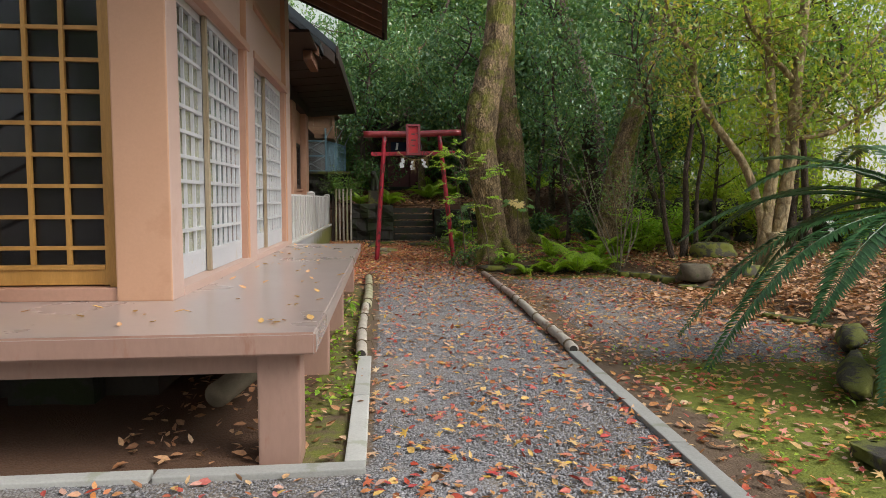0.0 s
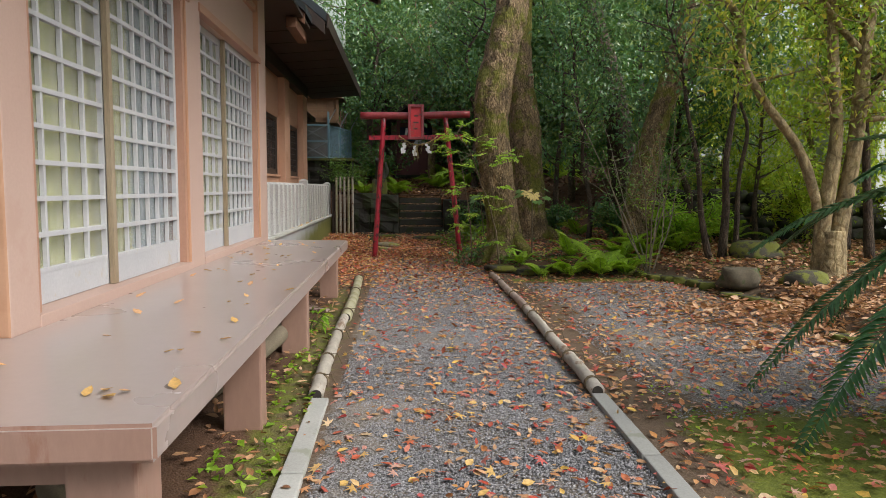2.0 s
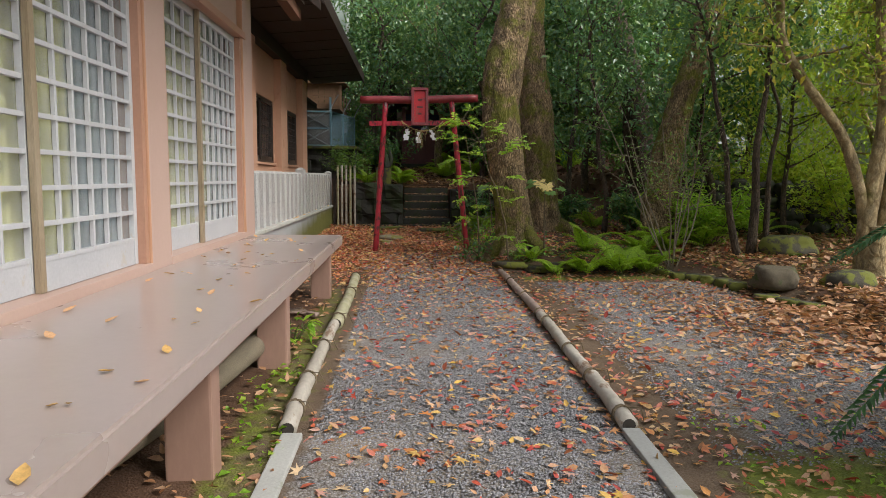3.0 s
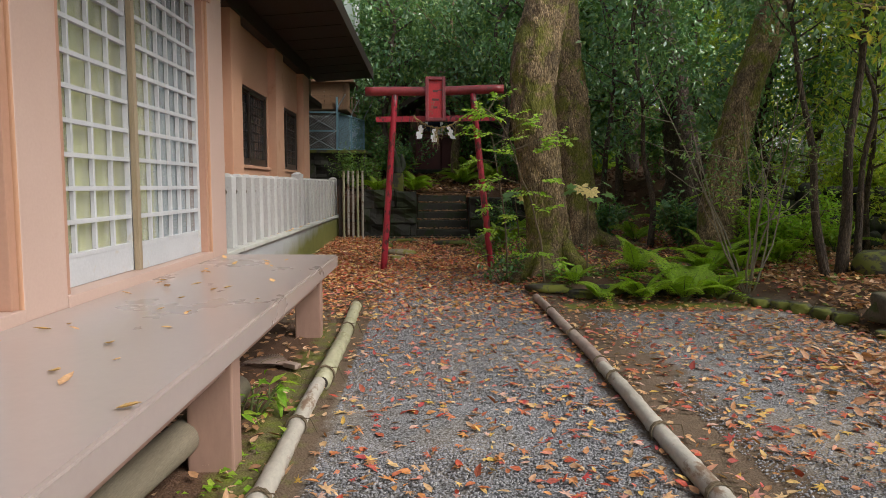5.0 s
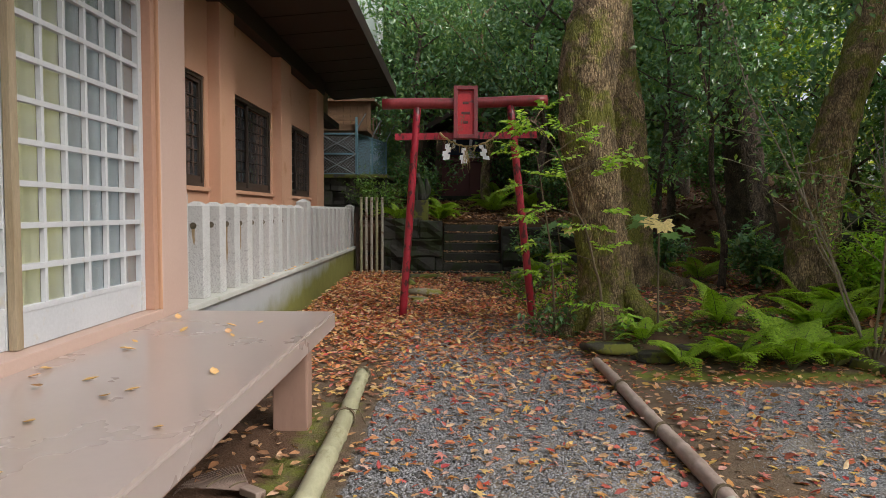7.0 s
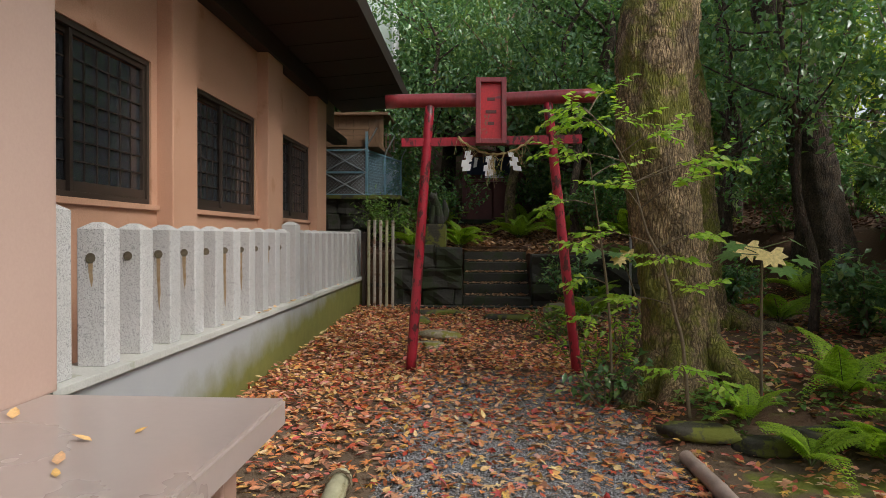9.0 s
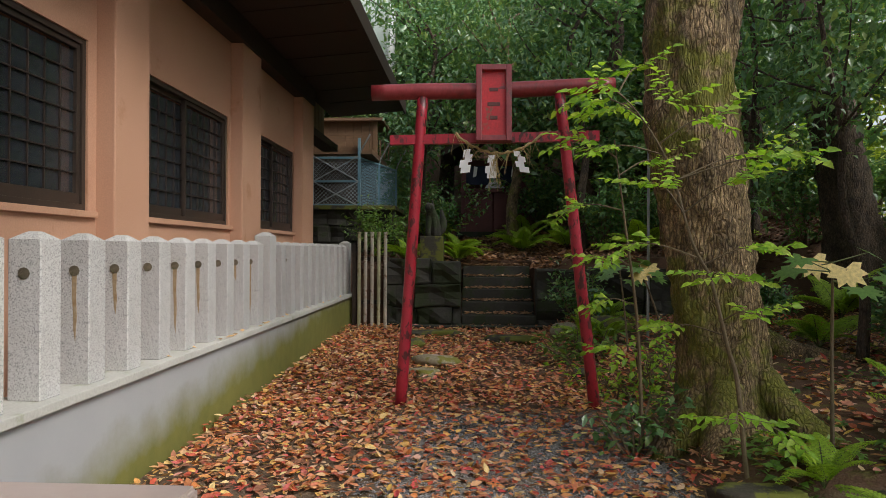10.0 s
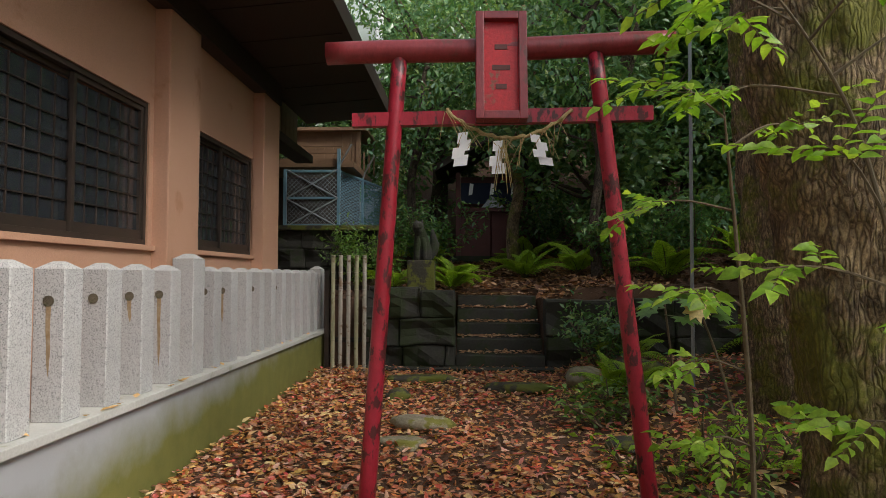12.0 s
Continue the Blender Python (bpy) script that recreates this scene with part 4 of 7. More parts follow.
part("top_beam", bm, RED_FADED_SHADE, torii, "faded dull red round top beam", smooth=True)
part("tie_beam", prism(bmesh.new(), [(0.33, 2.215), (2.0, 2.245), (2.0, 2.325), (0.33, 2.29)], "y", TY - 0.03, TY + 0.03), RED, torii)
pl = new("plaque")
pl.parent = torii
pl.matrix_basis = pose(1.16, TY - 0.075, 2.53, -7, 0, 1)
part("panel", boxed(-0.1, 0.1, -0.005, 0.02, -0.27, 0.27), PLAQUE_RED, pl)
# The frame's darker red puts the shadow on it into the paint.
for a, b, c, d in ((-0.14, -0.095, -0.31, 0.31), (0.095, 0.14, -0.31, 0.31), (-0.0945, 0.0945, 0.265, 0.31), (-0.0945, 0.0945, -0.31, -0.265)):
    part("frame", boxed(a, b, -0.045, 0.03, c, d, 0.004), RED_FADED_SHADE, pl)
for z, w in ((0.1, 0.035), (-0.02, 0.05), (-0.13, 0.03)):
    part("worn_mark", boxed(-w, w, -0.0085, -0.004, z, z + 0.03, 0.001), SHRINE_RED, pl)
part("bracket", boxed(1.02, 1.30, TY - 0.075, TY - 0.031, 2.225, 2.29, 0.004), DARK_WOOD, torii)

rope = thing("straw_rope_garland", "twisted straw rope with hanging strands on the torii", "rope")
bm = bmesh.new()
xs = np.linspace(0.86, 1.55, 26)
sag = [2.30 - 0.16 * math.sin(math.pi * min(max((x - 0.86) / 0.69, 0), 1)) ** 0.8 for x in xs]
tube(bm, [(x, TY - 0.06 + 0.008 * math.sin(i * 2.1), z + 0.006 * math.cos(i * 2.1)) for i, (x, z) in enumerate(zip(xs, sag))], [0.009 + 0.003 * (i % 2) for i in range(26)], 7)
part("rope", bm, ROPE, rope)
bm = bmesh.new()
r5 = random.Random(5)
for i in range(46):
    x = 0.84 + 0.72 * r5.random()
    z = 2.29 - 0.15 * math.sin(math.pi * (x - 0.86) / 0.69 if 0.86 < x < 1.55 else 0)
    if i < 14:
        x, z = 1.165 + 0.02 * (r5.random() - 0.5), 2.15
        ln = 0.15 + 0.17 * r5.random()
    else:
        ln = 0.05 + 0.14 * r5.random()
    dx = (r5.random() - 0.5) * (0.1 if i < 14 else 0.22)
    tube(bm, [(x, TY - 0.065, z), (x + dx * 0.5, TY - 0.08, z - ln * 0.5 + 0.01), (x + dx, TY - 0.07, z - ln)], [0.0018] * 3, 4)
part("straw", bm, ROPE, rope)


def paper_streamer(x, z, lean):
    t = thing("paper_streamer", "white folded zigzag paper streamer hanging from the rope", "paper streamer", "paper streamers on the rope", (x, TY - 0.075, z))
    off, zz = 0.0, 0.0
    for k in range(4):
        w, h, sh = 0.026 + 0.004 * k, 0.052, 0.022 * lean
        o = off + (0.012 if k % 2 else -0.012)
        b = prism(bmesh.new(), [(o - w, zz), (o + w, zz - 0.008 * lean), (o + w + sh * 0.4, zz - h), (o - w + sh * 0.4, zz - h + 0.008 * lean)], "y", -0.001 + 0.004 * (k % 2), 0.0 + 0.004 * (k % 2))
        part("fold", b, PAPER, t)
        off += sh * 0.5
        zz -= h * 0.8
    part("string", tube(bmesh.new(), [(0, 0, 0.03), (0, 0, -0.01)], [0.002, 0.002], 5), ROPE, t)


paper_streamer(0.965, 2.165, -1)
paper_streamer(1.155, 2.12, -0.5)
paper_streamer(1.355, 2.16, 1)

# ---- kerbs and bamboo edging ----
def kerb(x0, y0, x1, y1, w=0.1):
    L = math.hypot(x1 - x0, y1 - y0)
    bm = boxed(0.004, L - 0.004, -w / 2, w / 2, -0.08, 0.035, 0.008)
    ob = part("kerb_stone", bm, KERB)
    ob.matrix_basis = pose(x0, y0, 0, 0, 0, math.degrees(math.atan2(y1 - y0, x1 - x0)))
    return tagged(ob, "long pale concrete kerb stone along the gravel path", "kerb", "kerb stones", "structure")


for a, b in ((4.08, 5.25), (5.26, 6.42)):
    kerb(0.415 - 0.006 * (a - 4), a, 0.415 - 0.006 * (b - 4), b, 0.11)
for a, b in ((0.472, -0.55), (-0.56, -1.75), (-1.76, -2.95)):
    kerb(a, 4.03 - 0.024 * (0.472 - a), b, 4.03 - 0.024 * (0.472 - b), 0.1)
for a, b in ((3.0, 4.2), (4.21, 5.4), (5.41, 6.45), (1.8, 2.99)):
    kerb(2.145 + 0.025 * (a - 3.5), a, 2.145 + 0.025 * (b - 3.5), b, 0.1)


def bamboo_pole(x0, y0, x1, y1, r, mat, label, bow=0.0, ties=()):
    t = thing("bamboo_pole", label, "bamboo pole", "bamboo path edging")
    L = math.hypot(x1 - x0, y1 - y0)
    bm = bmesh.new()
    pts, rad = [], []
    s = 0.0
    k = 0
    while s < L:
        step = min(0.30 + 0.05 * math.sin(k * 2.3), L - s)
        for f, rr in ((0.0, 1.0), (0.45, 0.985), (0.94, 1.0), (0.965, 1.1), (0.99, 1.0)):
            q = (s + step * f) / L
            x, y = x0 + (x1 - x0) * q + bow * math.sin(math.pi * q), y0 + (y1 - y0) * q
            pts.append((x, y, gz(x, y) + r * 0.85 + 0.008 * math.sin(q * 9)))
            rad.append(r * rr * (1 - 0.12 * q))
        s += step
        k += 1
    tube(bm, pts, rad, 16, 0.02, 0, x0)
    part("culm", bm, mat, t, smooth=True)
    # The culm is capped; a near-black disc paints the shade of its hollow.
    e = bmesh.new()
    tube(e, [(pts[0][0], pts[0][1] - 0.004, pts[0][2]), (pts[0][0], pts[0][1] + 0.0, pts[0][2])], [r * 0.72, r * 0.72], 14)
    part("hollow_end", e, SHADE_DARK, t, "near-black disc painted as the shade in the hollow cut end")
    for q in ties:
        i = int(q * (len(pts) - 1))
        x, y, z = pts[i]
        e = bmesh.new()
        for o in (0, 0.018):
            ring = [(x + (r * 1.12) * math.cos(a), y + o + 0.012 * math.sin(a), z + (r * 1.12) * math.sin(a)) for a in np.linspace(0, 2 * math.pi, 13)]
            tube(e, ring, [0.006] * 13, 5, caps=False)
        tube(e, [(x + r * 0.6, y, z + r), (x + r * 1.7, y - 0.05, z + r * 1.3), (x + r * 2.3, y - 0.02, z - r * 0.4)], [0.005, 0.004, 0.003], 5)
        part("tie", e, TWIG, t, "brown wire tie")
    return t


bamboo_pole(0.372, 6.44, 0.345, 9.1, 0.05, BAMBOO, "weathered grey-brown bamboo pole edging the path", -0.02, (0.05, 0.33, 0.62))
bamboo_pole(0.36, 8.95, 0.325, 11.55, 0.058, BAMBOO_GREEN, "greenish split bamboo pole edging the path", 0.01, (0.04, 0.5, 0.95))
bamboo_pole(2.215, 6.46, 2.27, 9.3, 0.05, BAMBOO, "weathered grey bamboo pole edging the path", 0.02, (0.03, 0.3, 0.55, 0.85))
bamboo_pole(2.275, 9.1, 2.235, 12.0, 0.046, BAMBOO_BROWN, "brown weathered bamboo pole edging the path", 0.02, (0.05, 0.35, 0.7))

# ---- stones ----
def stone_mesh(sx, sy, sz, seed, flat=0.0):
    bm = bmesh.new()
    bmesh.ops.create_icosphere(bm, subdivisions=3, radius=1)
    for v in bm.verts:
        c = v.co.normalized()
        r = 1 + 0.34 * noise.noise(c * 1.3 + Vector((seed, 0, 0))) + 0.16 * noise.noise(c * 3.2 + Vector((0, seed, 0))) + 0.07 * noise.noise(c * 9 + Vector((seed, 0, 5)))
        p = c * r
        if flat:
            p.z = max(min(p.z, flat), -flat)
        v.co = Vector((p.x * sx, p.y * sy, p.z * sz))
    return bm


def rock(x, y, sx, sy, sz, seed, mat=ROCK, label="rounded grey garden rock half sunk in the soil", flat=0.0, turn=0, up=0.25, name="rock"):
    ob = part(name, stone_mesh(sx, sy, sz, seed, flat), mat, smooth=True)
    ob.matrix_basis = pose(x, y, gz(x, y) + sz * up, 0, 0, turn)
    return tagged(ob, label, "rock", "garden rocks")


MOSSY = "rough moss-covered edging stone of the planted bed"
for i, (x, y, sx, sy, sz, t) in enumerate([(2.62, 12.28, 0.42, 0.13, 0.12, -3), (3.35, 12.3, 0.4, 0.14, 0.13, 2), (4.05, 12.25, 0.38, 0.14, 0.13, -4), (4.62, 11.75, 0.4, 0.16, 0.15, -60), (4.88, 11.1, 0.38, 0.17, 0.16, -72), (5.1, 10.0, 0.42, 0.15, 0.13, -70), (5.05, 7.75, 0.5, 0.14, 0.1, -75)]):
    for j, k in enumerate((-0.68, 0.02, 0.66) if i > 2 else (-0.45, 0.5)):
        e = random.Random(i * 10 + j)
        c_, s_ = math.cos(radians(t)), math.sin(radians(t))
        off = e.uniform(-0.04, 0.04)
        rock(x + c_ * sx * k - s_ * off, y + s_ * sx * k + c_ * off, sx * e.uniform(0.3, 0.42) * (1.5 if i < 3 else 1), sy * e.uniform(0.6, 1.0), sz * e.uniform(0.7, 0.95), i * 3.1 + j * 7.7, MOSS_STONE, MOSSY, e.uniform(0.4, 0.55), t + e.uniform(-8, 8), 0.2, "edging_stone")
rock(5.22, 10.5, 0.25, 0.24, 0.27, 11, ROCK, "large rounded grey-brown rock in leaf litter", 0.45, 20, 0.4)
rock(5.9, 10.2, 0.3, 0.22, 0.16, 12, MOSS_STONE, "low mossy stone in leaf litter", 0.8, 10, 0.3)
rock(6.55, 12.6, 0.45, 0.3, 0.25, 13, MOSS_STONE, "flat mossy stone under the trees", 0.7, 10, 0.4)
rock(5.7, 14.2, 0.4, 0.35, 0.32, 14, ROCK, "dark rounded rock behind shrubs", 0, 40, 0.4)
rock(4.75, 6.4, 0.12, 0.5, 0.1, 15, MOSS_STONE, "upright mossy stone of the bed's edge", 0.85, -35, 0.5)
rock(4.0, 5.3, 0.12, 0.7, 0.09, 16, MOSS_STONE, "long mossy stone edging the cycad bed", 0.85, -35, 0.4)
rock(3.12, 3.85, 0.17, 0.17, 0.15, 17, MOSS_STONE, "rounded mossy stone beside the cycad bed", 0.2, 20, 0.4)
rock(0.62, 16.15, 0.26, 0.16, 0.085, 21, PALE_STONE, "flat pale mossy stone in fallen leaves", 0.8, 12, 0.5)
rock(0.5, 15.62, 0.2, 0.13, 0.06, 22, PALE_STONE, "broken flat paving stone in fallen leaves", 0.6, -20, 0.5)
rock(0.3, 17.3, 0.12, 0.1, 0.08, 23, MOSS_STONE, "small mossy stone by the gate", 0, 0, 0.4)
rock(1.5, 17.75, 0.33, 0.15, 0.09, 24, MOSS_STONE, "flat mossy stepping stone before the steps", 0.7, -4, 0.4)
rock(0.45, 18.3, 0.38, 0.16, 0.09, 25, MOSS_STONE, "flat mossy stone before the wall", 0.6, 5, 0.3)
rock(2.25, 18.0, 0.22, 0.18, 0.15, 26, PALE_STONE, "pale lichen-spotted rock beside the steps", 0, 25, 0.4)
rock(2.7, 17.6, 0.3, 0.2, 0.15, 27, MOSS_STONE, "mossy rock beside the steps", 0, -10, 0.4)
rock(2.15, 15.6, 0.18, 0.14, 0.08, 28, MOSS_STONE, "small mossy stone behind the gate", 0.7, 10, 0.4)
flat = part("roof_tile_shard", boxed(-0.09, 0.09, -0.05, 0.05, 0, 0.02, 0.004), BAMBOO_BROWN)
flat.matrix_basis = pose(0.56, 16.12, gz(0.56, 16.12) + 0.085, 6, -8, 15)
tagged(flat, "broken reddish tile lying on a stone", "tile shard")

# ---- stone steps and retaining walls ----
steps = thing("stone_steps", "dark stone steps up to the small shrine", "steps", kind="structure")
z0 = 0.2
for i in range(5):
    y = 19.3 + i * 0.3
    bm = boxed(0.84, 1.96, y, y + 0.36, z0 + 0.18 * i - 0.1, z0 + 0.18 * (i + 1), 0.015)
    for v in bm.verts:
        v.co += Vector((0, 0.012 * noise.noise(v.co * 6), 0.01 * noise.noise(v.co * 4)))
    part("step", bm, DARK_STONE, steps)
part("bottom_slab", boxed(-0.1, 2.05, 18.98, 19.24, 0.1, 0.25, 0.015), DARK_STONE, steps)


def stone_wall(name, x0, x1, y, z0, z1, mat, label, seed, depth=0.35, rows=3, wide=0.42):
    t = thing(name, label, "retaining wall", kind="structure")
    rr = random.Random(seed)
    h = (z1 - z0) / rows
    for j in range(rows):
        x = x0
        while x < x1 - 0.03:
            w = min(wide * (0.7 + 0.6 * rr.random()), x1 - x)
            if x1 - x - w < 0.12:
                w = x1 - x
            bm = boxed(x + 0.004, x + w - 0.004, y + 0.05 * rr.random(), y + depth, z0 + j * h + 0.003, z0 + (j + 1) * h - 0.003 + 0.04 * rr.random() * (j == rows - 1), 0.03)
            bmesh.ops.subdivide_edges(bm, edges=list(bm.edges), cuts=2, use_grid_fill=True)
            for v in bm.verts:
                v.co += Vector((0.02 * noise.noise(v.co * 3), 0.12 * noise.noise(v.co * 5 + Vector((seed, 0, 0))), 0.03 * noise.noise(v.co * 3 + Vector((0, 9, 0)))))
            part("stone", bm, mat, t)
            x += w
    part("core", boxed(x0 + 0.02, x1 - 0.02, y + 0.1, y + depth + 0.1, z0, z1 - 0.03), DARK_STONE, t)
    return t


stone_wall("retaining_wall", -0.32, 0.83, 19.22, 0.15, 1.2, DARK_STONE, "mossy stone retaining wall beside the steps", 1, 0.35, 3, 0.62)
stone_wall("retaining_wall", 1.97, 4.4, 19.3, 0.15, 1.08, DARK_STONE, "dark stone retaining wall beside the steps", 2, 0.35, 2, 0.8)
stone_wall("cage_base_wall", -2.9, -0.5, 21.7, 0.9, 2.12, DARK_STONE, "dark mossy stone base under the wire cage", 3, 0.6, 4, 0.5)
part_cap = structure("cage_base_slab", boxed(-3.0, -0.45, 21.62, 24.4, 2.12, 2.2, 0.01), MOSS_STONE, "mossy slab on the stone base", "slab")

# rough rubble wall under the trees
rub = thing("rubble_wall", "dark rounded rubble wall under the trees", "rubble wall", kind="structure")
rr = random.Random(4)
for j in range(4):
    for i in range(13):
        x = 6.6 + 0.36 * i + 0.15 * rr.random()
        y = 15.9 - 0.16 * i + 0.1 * j
        bm = stone_mesh(0.2 + 0.05 * rr.random(), 0.18, 0.15 + 0.04 * rr.random(), i * 1.7 + j * 5)
        p = part("stone", bm, DARK_STONE, rub, smooth=True)
        p.location = (x, y, gz(x, y - 0.4) + 0.1 + 0.24 * j)

# fox statue on a pedestal
tagged(part("stone_pedestal", boxed(0.14, 0.52, 20.1, 20.48, gz(0.3, 20.3) - 0.05, 1.6, 0.02), MOSS_STONE), "square mossy stone pedestal on the wall", "pedestal")
bm = bmesh.new()
for pts, rad in (([(0.34, 20.38, 1.6), (0.34, 20.36, 1.75), (0.32, 20.28, 1.95), (0.30, 20.24, 2.02)], [0.13, 0.13, 0.09, 0.075]),
                 ([(0.30, 20.24, 2.0), (0.28, 20.2, 2.08), (0.25, 20.13, 2.06)], [0.07, 0.08, 0.03]),
                 ([(0.27, 20.2, 1.6), (0.28, 20.22, 1.8), (0.3, 20.25, 1.95)], [0.035, 0.035, 0.05]),
                 ([(0.38, 20.22, 1.6), (0.37, 20.23, 1.8), (0.34, 20.25, 1.92)], [0.035, 0.035, 0.05]),
                 ([(0.26, 20.22, 2.1), (0.25, 20.23, 2.18)], [0.03, 0.006]), ([(0.33, 20.22, 2.1), (0.34, 20.23, 2.18)], [0.03, 0.006]),
                 ([(0.42, 20.42, 1.62), (0.5, 20.46, 1.8), (0.47, 20.44, 2.05)], [0.05, 0.07, 0.02])):
    tube(bm, *smooth_line(pts, rad, 4), 12, 0.05)
tagged(part("stone_animal_statue", bm, DARK_STONE, smooth=True), "dark weathered seated stone animal statue on a pedestal", "statue")

# ---- wire cage on the stone base with a wooden deck above ----
cage = thing("wire_cage", "blue steel framed cage with chain-link mesh on a stone base", "cage")
CY, CZ0, CZ1 = 22.0, 2.2, 3.17
for x in (-2.1, -1.19):
    part("post", boxed(x - 0.025, x + 0.025, CY - 0.025, CY + 0.025, CZ0, CZ1 + (0.35 if x > -1.5 else 0)), BLUE_STEEL, cage)
for z in (CZ0 + 0.02, (CZ0 + CZ1) / 2, CZ1 - 0.03):
    part("rail", boxed(-2.074, -1.216, CY - 0.02, CY + 0.02, z - 0.02, z + 0.02), BLUE_STEEL, cage)
for a, b in ((CZ0, 2.68), (2.68, CZ1)):
    for s in (1, -1):
        bm = bmesh.new()
        z0_, z1_ = (a, b) if s > 0 else (b, a)
        tube(bm, [(-2.08, CY - 0.02, z0_), (-1.2, CY - 0.02, z1_)], [0.012, 0.012], 6)
        part("brace", bm, GREY_STEEL, cage)
for q in (0.5, 1.0):
    x, y = -1.19 + 0.47 * q, CY + 2.2 * q
    part("post", boxed(x - 0.02, x + 0.02, y - 0.02, y + 0.02, CZ0, CZ1), BLUE_STEEL, cage)
for z in (CZ0 + 0.02, CZ1 - 0.03):
    bm = bmesh.new()
    tube(bm, [(-1.19, CY, z), (-0.72, CY + 2.2, z)], [0.02, 0.02], 6)
    part("rail", bm, BLUE_STEEL, cage)


def wire_mesh(parent, p0, p1, z0, z1, step, mat):
    bm = bmesh.new()
    L = math.dist(p0, p1)
    n = int((L + z1 - z0) / step)
    for i in range(n):
        for s in (1, -1):
            a0 = i * step - (z1 - z0)
            u0, v0, u1, v1 = a0, z0, a0 + (z1 - z0), z1
            if u0 < 0:
                v0, u0 = z0 - a0, 0
            if u1 > L:
                v1, u1 = z1 - (u1 - L), L
            if u1 <= u0:
                continue
            if s < 0:
                v0, v1 = z0 + z1 - v0, z0 + z1 - v1
            pt = [(p0[0] + (p1[0] - p0[0]) * u / L, p0[1] + (p1[1] - p0[1]) * u / L, v) for u, v in ((u0, v0), (u1, v1))]
            tube(bm, pt, [0.0035, 0.0035], 3, caps=False)
    return part("chain_link", bm, mat, parent)


wire_mesh(cage, (-2.1, CY), (-1.19, CY), CZ0, CZ1, 0.075, GREY_STEEL)
wire_mesh(cage, (-1.19, CY), (-0.72, CY + 2.2), CZ0, CZ1, 0.06, BLUE_STEEL)
for i, (x, y) in enumerate(((-1.19, CY), (-0.95, CY + 1.1), (-0.72, CY + 2.2))):
    bm = bmesh.new()
    tube(bm, [(x, y, CZ1), (x + 0.04, y, CZ1 + 0.12), (x + 0.22, y - 0.05, CZ1 + 0.42)], [0.016] * 3, 6)
    part("barbed_wire_arm", bm, GREY_STEEL, cage)
# Dark sheet added in the cage in place of its inner shade.
part("back_board", boxed(-2.6, -1.0, CY + 1.02, CY + 1.06, CZ0, CZ1), DARK_WOOD, cage)
shed = thing("wooden_shed", "brown wooden shed with railings above the cage", "shed")
part("floor", boxed(-3.2, -0.95, CY + 0.05, 24.3, CZ1 + 0.05, CZ1 + 0.15), BROWN_BOARD, shed)
for z in (3.32, 3.46, 3.58):
    part("rail", boxed(-2.6, -1.15, CY + 0.08, CY + 0.12, z, z + 0.05), BROWN_BOARD, shed)
for i in range(8):
    part("board", boxed(-2.3 + 0.165 * i, -2.14 + 0.165 * i, CY + 1.0, CY + 1.03, 3.3, 4.02, 0.003), BROWN_BOARD, shed)
part("roof", boxed(-2.5, -0.85, CY + 0.85, CY + 2.3, 4.02, 4.08, 0.005), BROWN_BOARD, shed)
part("post", boxed(-1.06, -0.98, CY + 0.95, CY + 1.05, 3.3, 4.02), BROWN_BOARD, shed)
for i in range(6):
    part("baluster", boxed(-1.1 + 0.05 * i, -1.07 + 0.05 * i, CY + 0.2 + 0.3 * i, CY + 0.23 + 0.3 * i, 3.32, 3.66), BROWN_BOARD, shed)
wb = thing("board_wall", "weathered dark board wall under the office eaves", "board wall", kind="structure")
for i in range(9):
    part("board", boxed(-1.75 - 0.01 * (i % 2), -1.7, 19.14 + 0.23 * i, 19.36 + 0.23 * i, 3.26, 4.3, 0.003), BROWN_BOARD, wb)
part("beam", boxed(-1.72, -1.45, 19.14, 21.2, 3.14, 3.258, 0.004), DARK_WOOD, wb)

# ---- small shrine at the top of the path ----
sh = thing("small_shrine", "small dark red wooden shrine with white paper under its roof", "shrine")
SY = 25.2
szz = gz(1.5, SY)
part("base", boxed(0.6, 2.4, SY - 0.1, SY + 1.5, szz - 0.3, szz + 0.15, 0.01), DARK_STONE, sh)
for x in (0.78, 2.2):
    part("post", boxed(x - 0.05, x + 0.05, SY, SY + 0.1, szz + 0.15, 3.6), SHRINE_RED, sh)
part("wall", boxed(0.83, 2.15, SY + 0.7, SY + 0.8, szz + 0.15, 3.6), SHRINE_RED, sh)
for a, b in ((0.84, 1.47), (1.5, 2.14)):
    part("door_leaf", boxed(a, b, SY + 0.06, SY + 0.09, szz + 0.15, 2.75, 0.004), SHRINE_RED, sh)
part("lintel", boxed(0.7, 2.28, SY - 0.02, SY + 0.1, 2.76, 2.84), SHRINE_RED, sh)
part("curtain", boxed(0.84, 2.14, SY + 0.2, SY + 0.21, 2.95, 3.4), surface("navy_cloth", (0.02, 0.03, 0.06), (0.03, 0.04, 0.08), 0.9, 3, 60, 0.2, 0.1), sh)
part("mirror_stand", prism(bmesh.new(), [(1.28, 2.86), (1.78, 2.86), (1.5, 3.12)], "y", SY + 0.12, SY + 0.16), GREY_STEEL, sh)
part("roof", prism(bmesh.new(), [(0.3, 3.55), (1.5, 4.25), (2.7, 3.55), (2.7, 3.68), (1.5, 4.4), (0.3, 3.68)], "y", SY - 0.5, SY + 1.7), DARK_WOOD, sh)
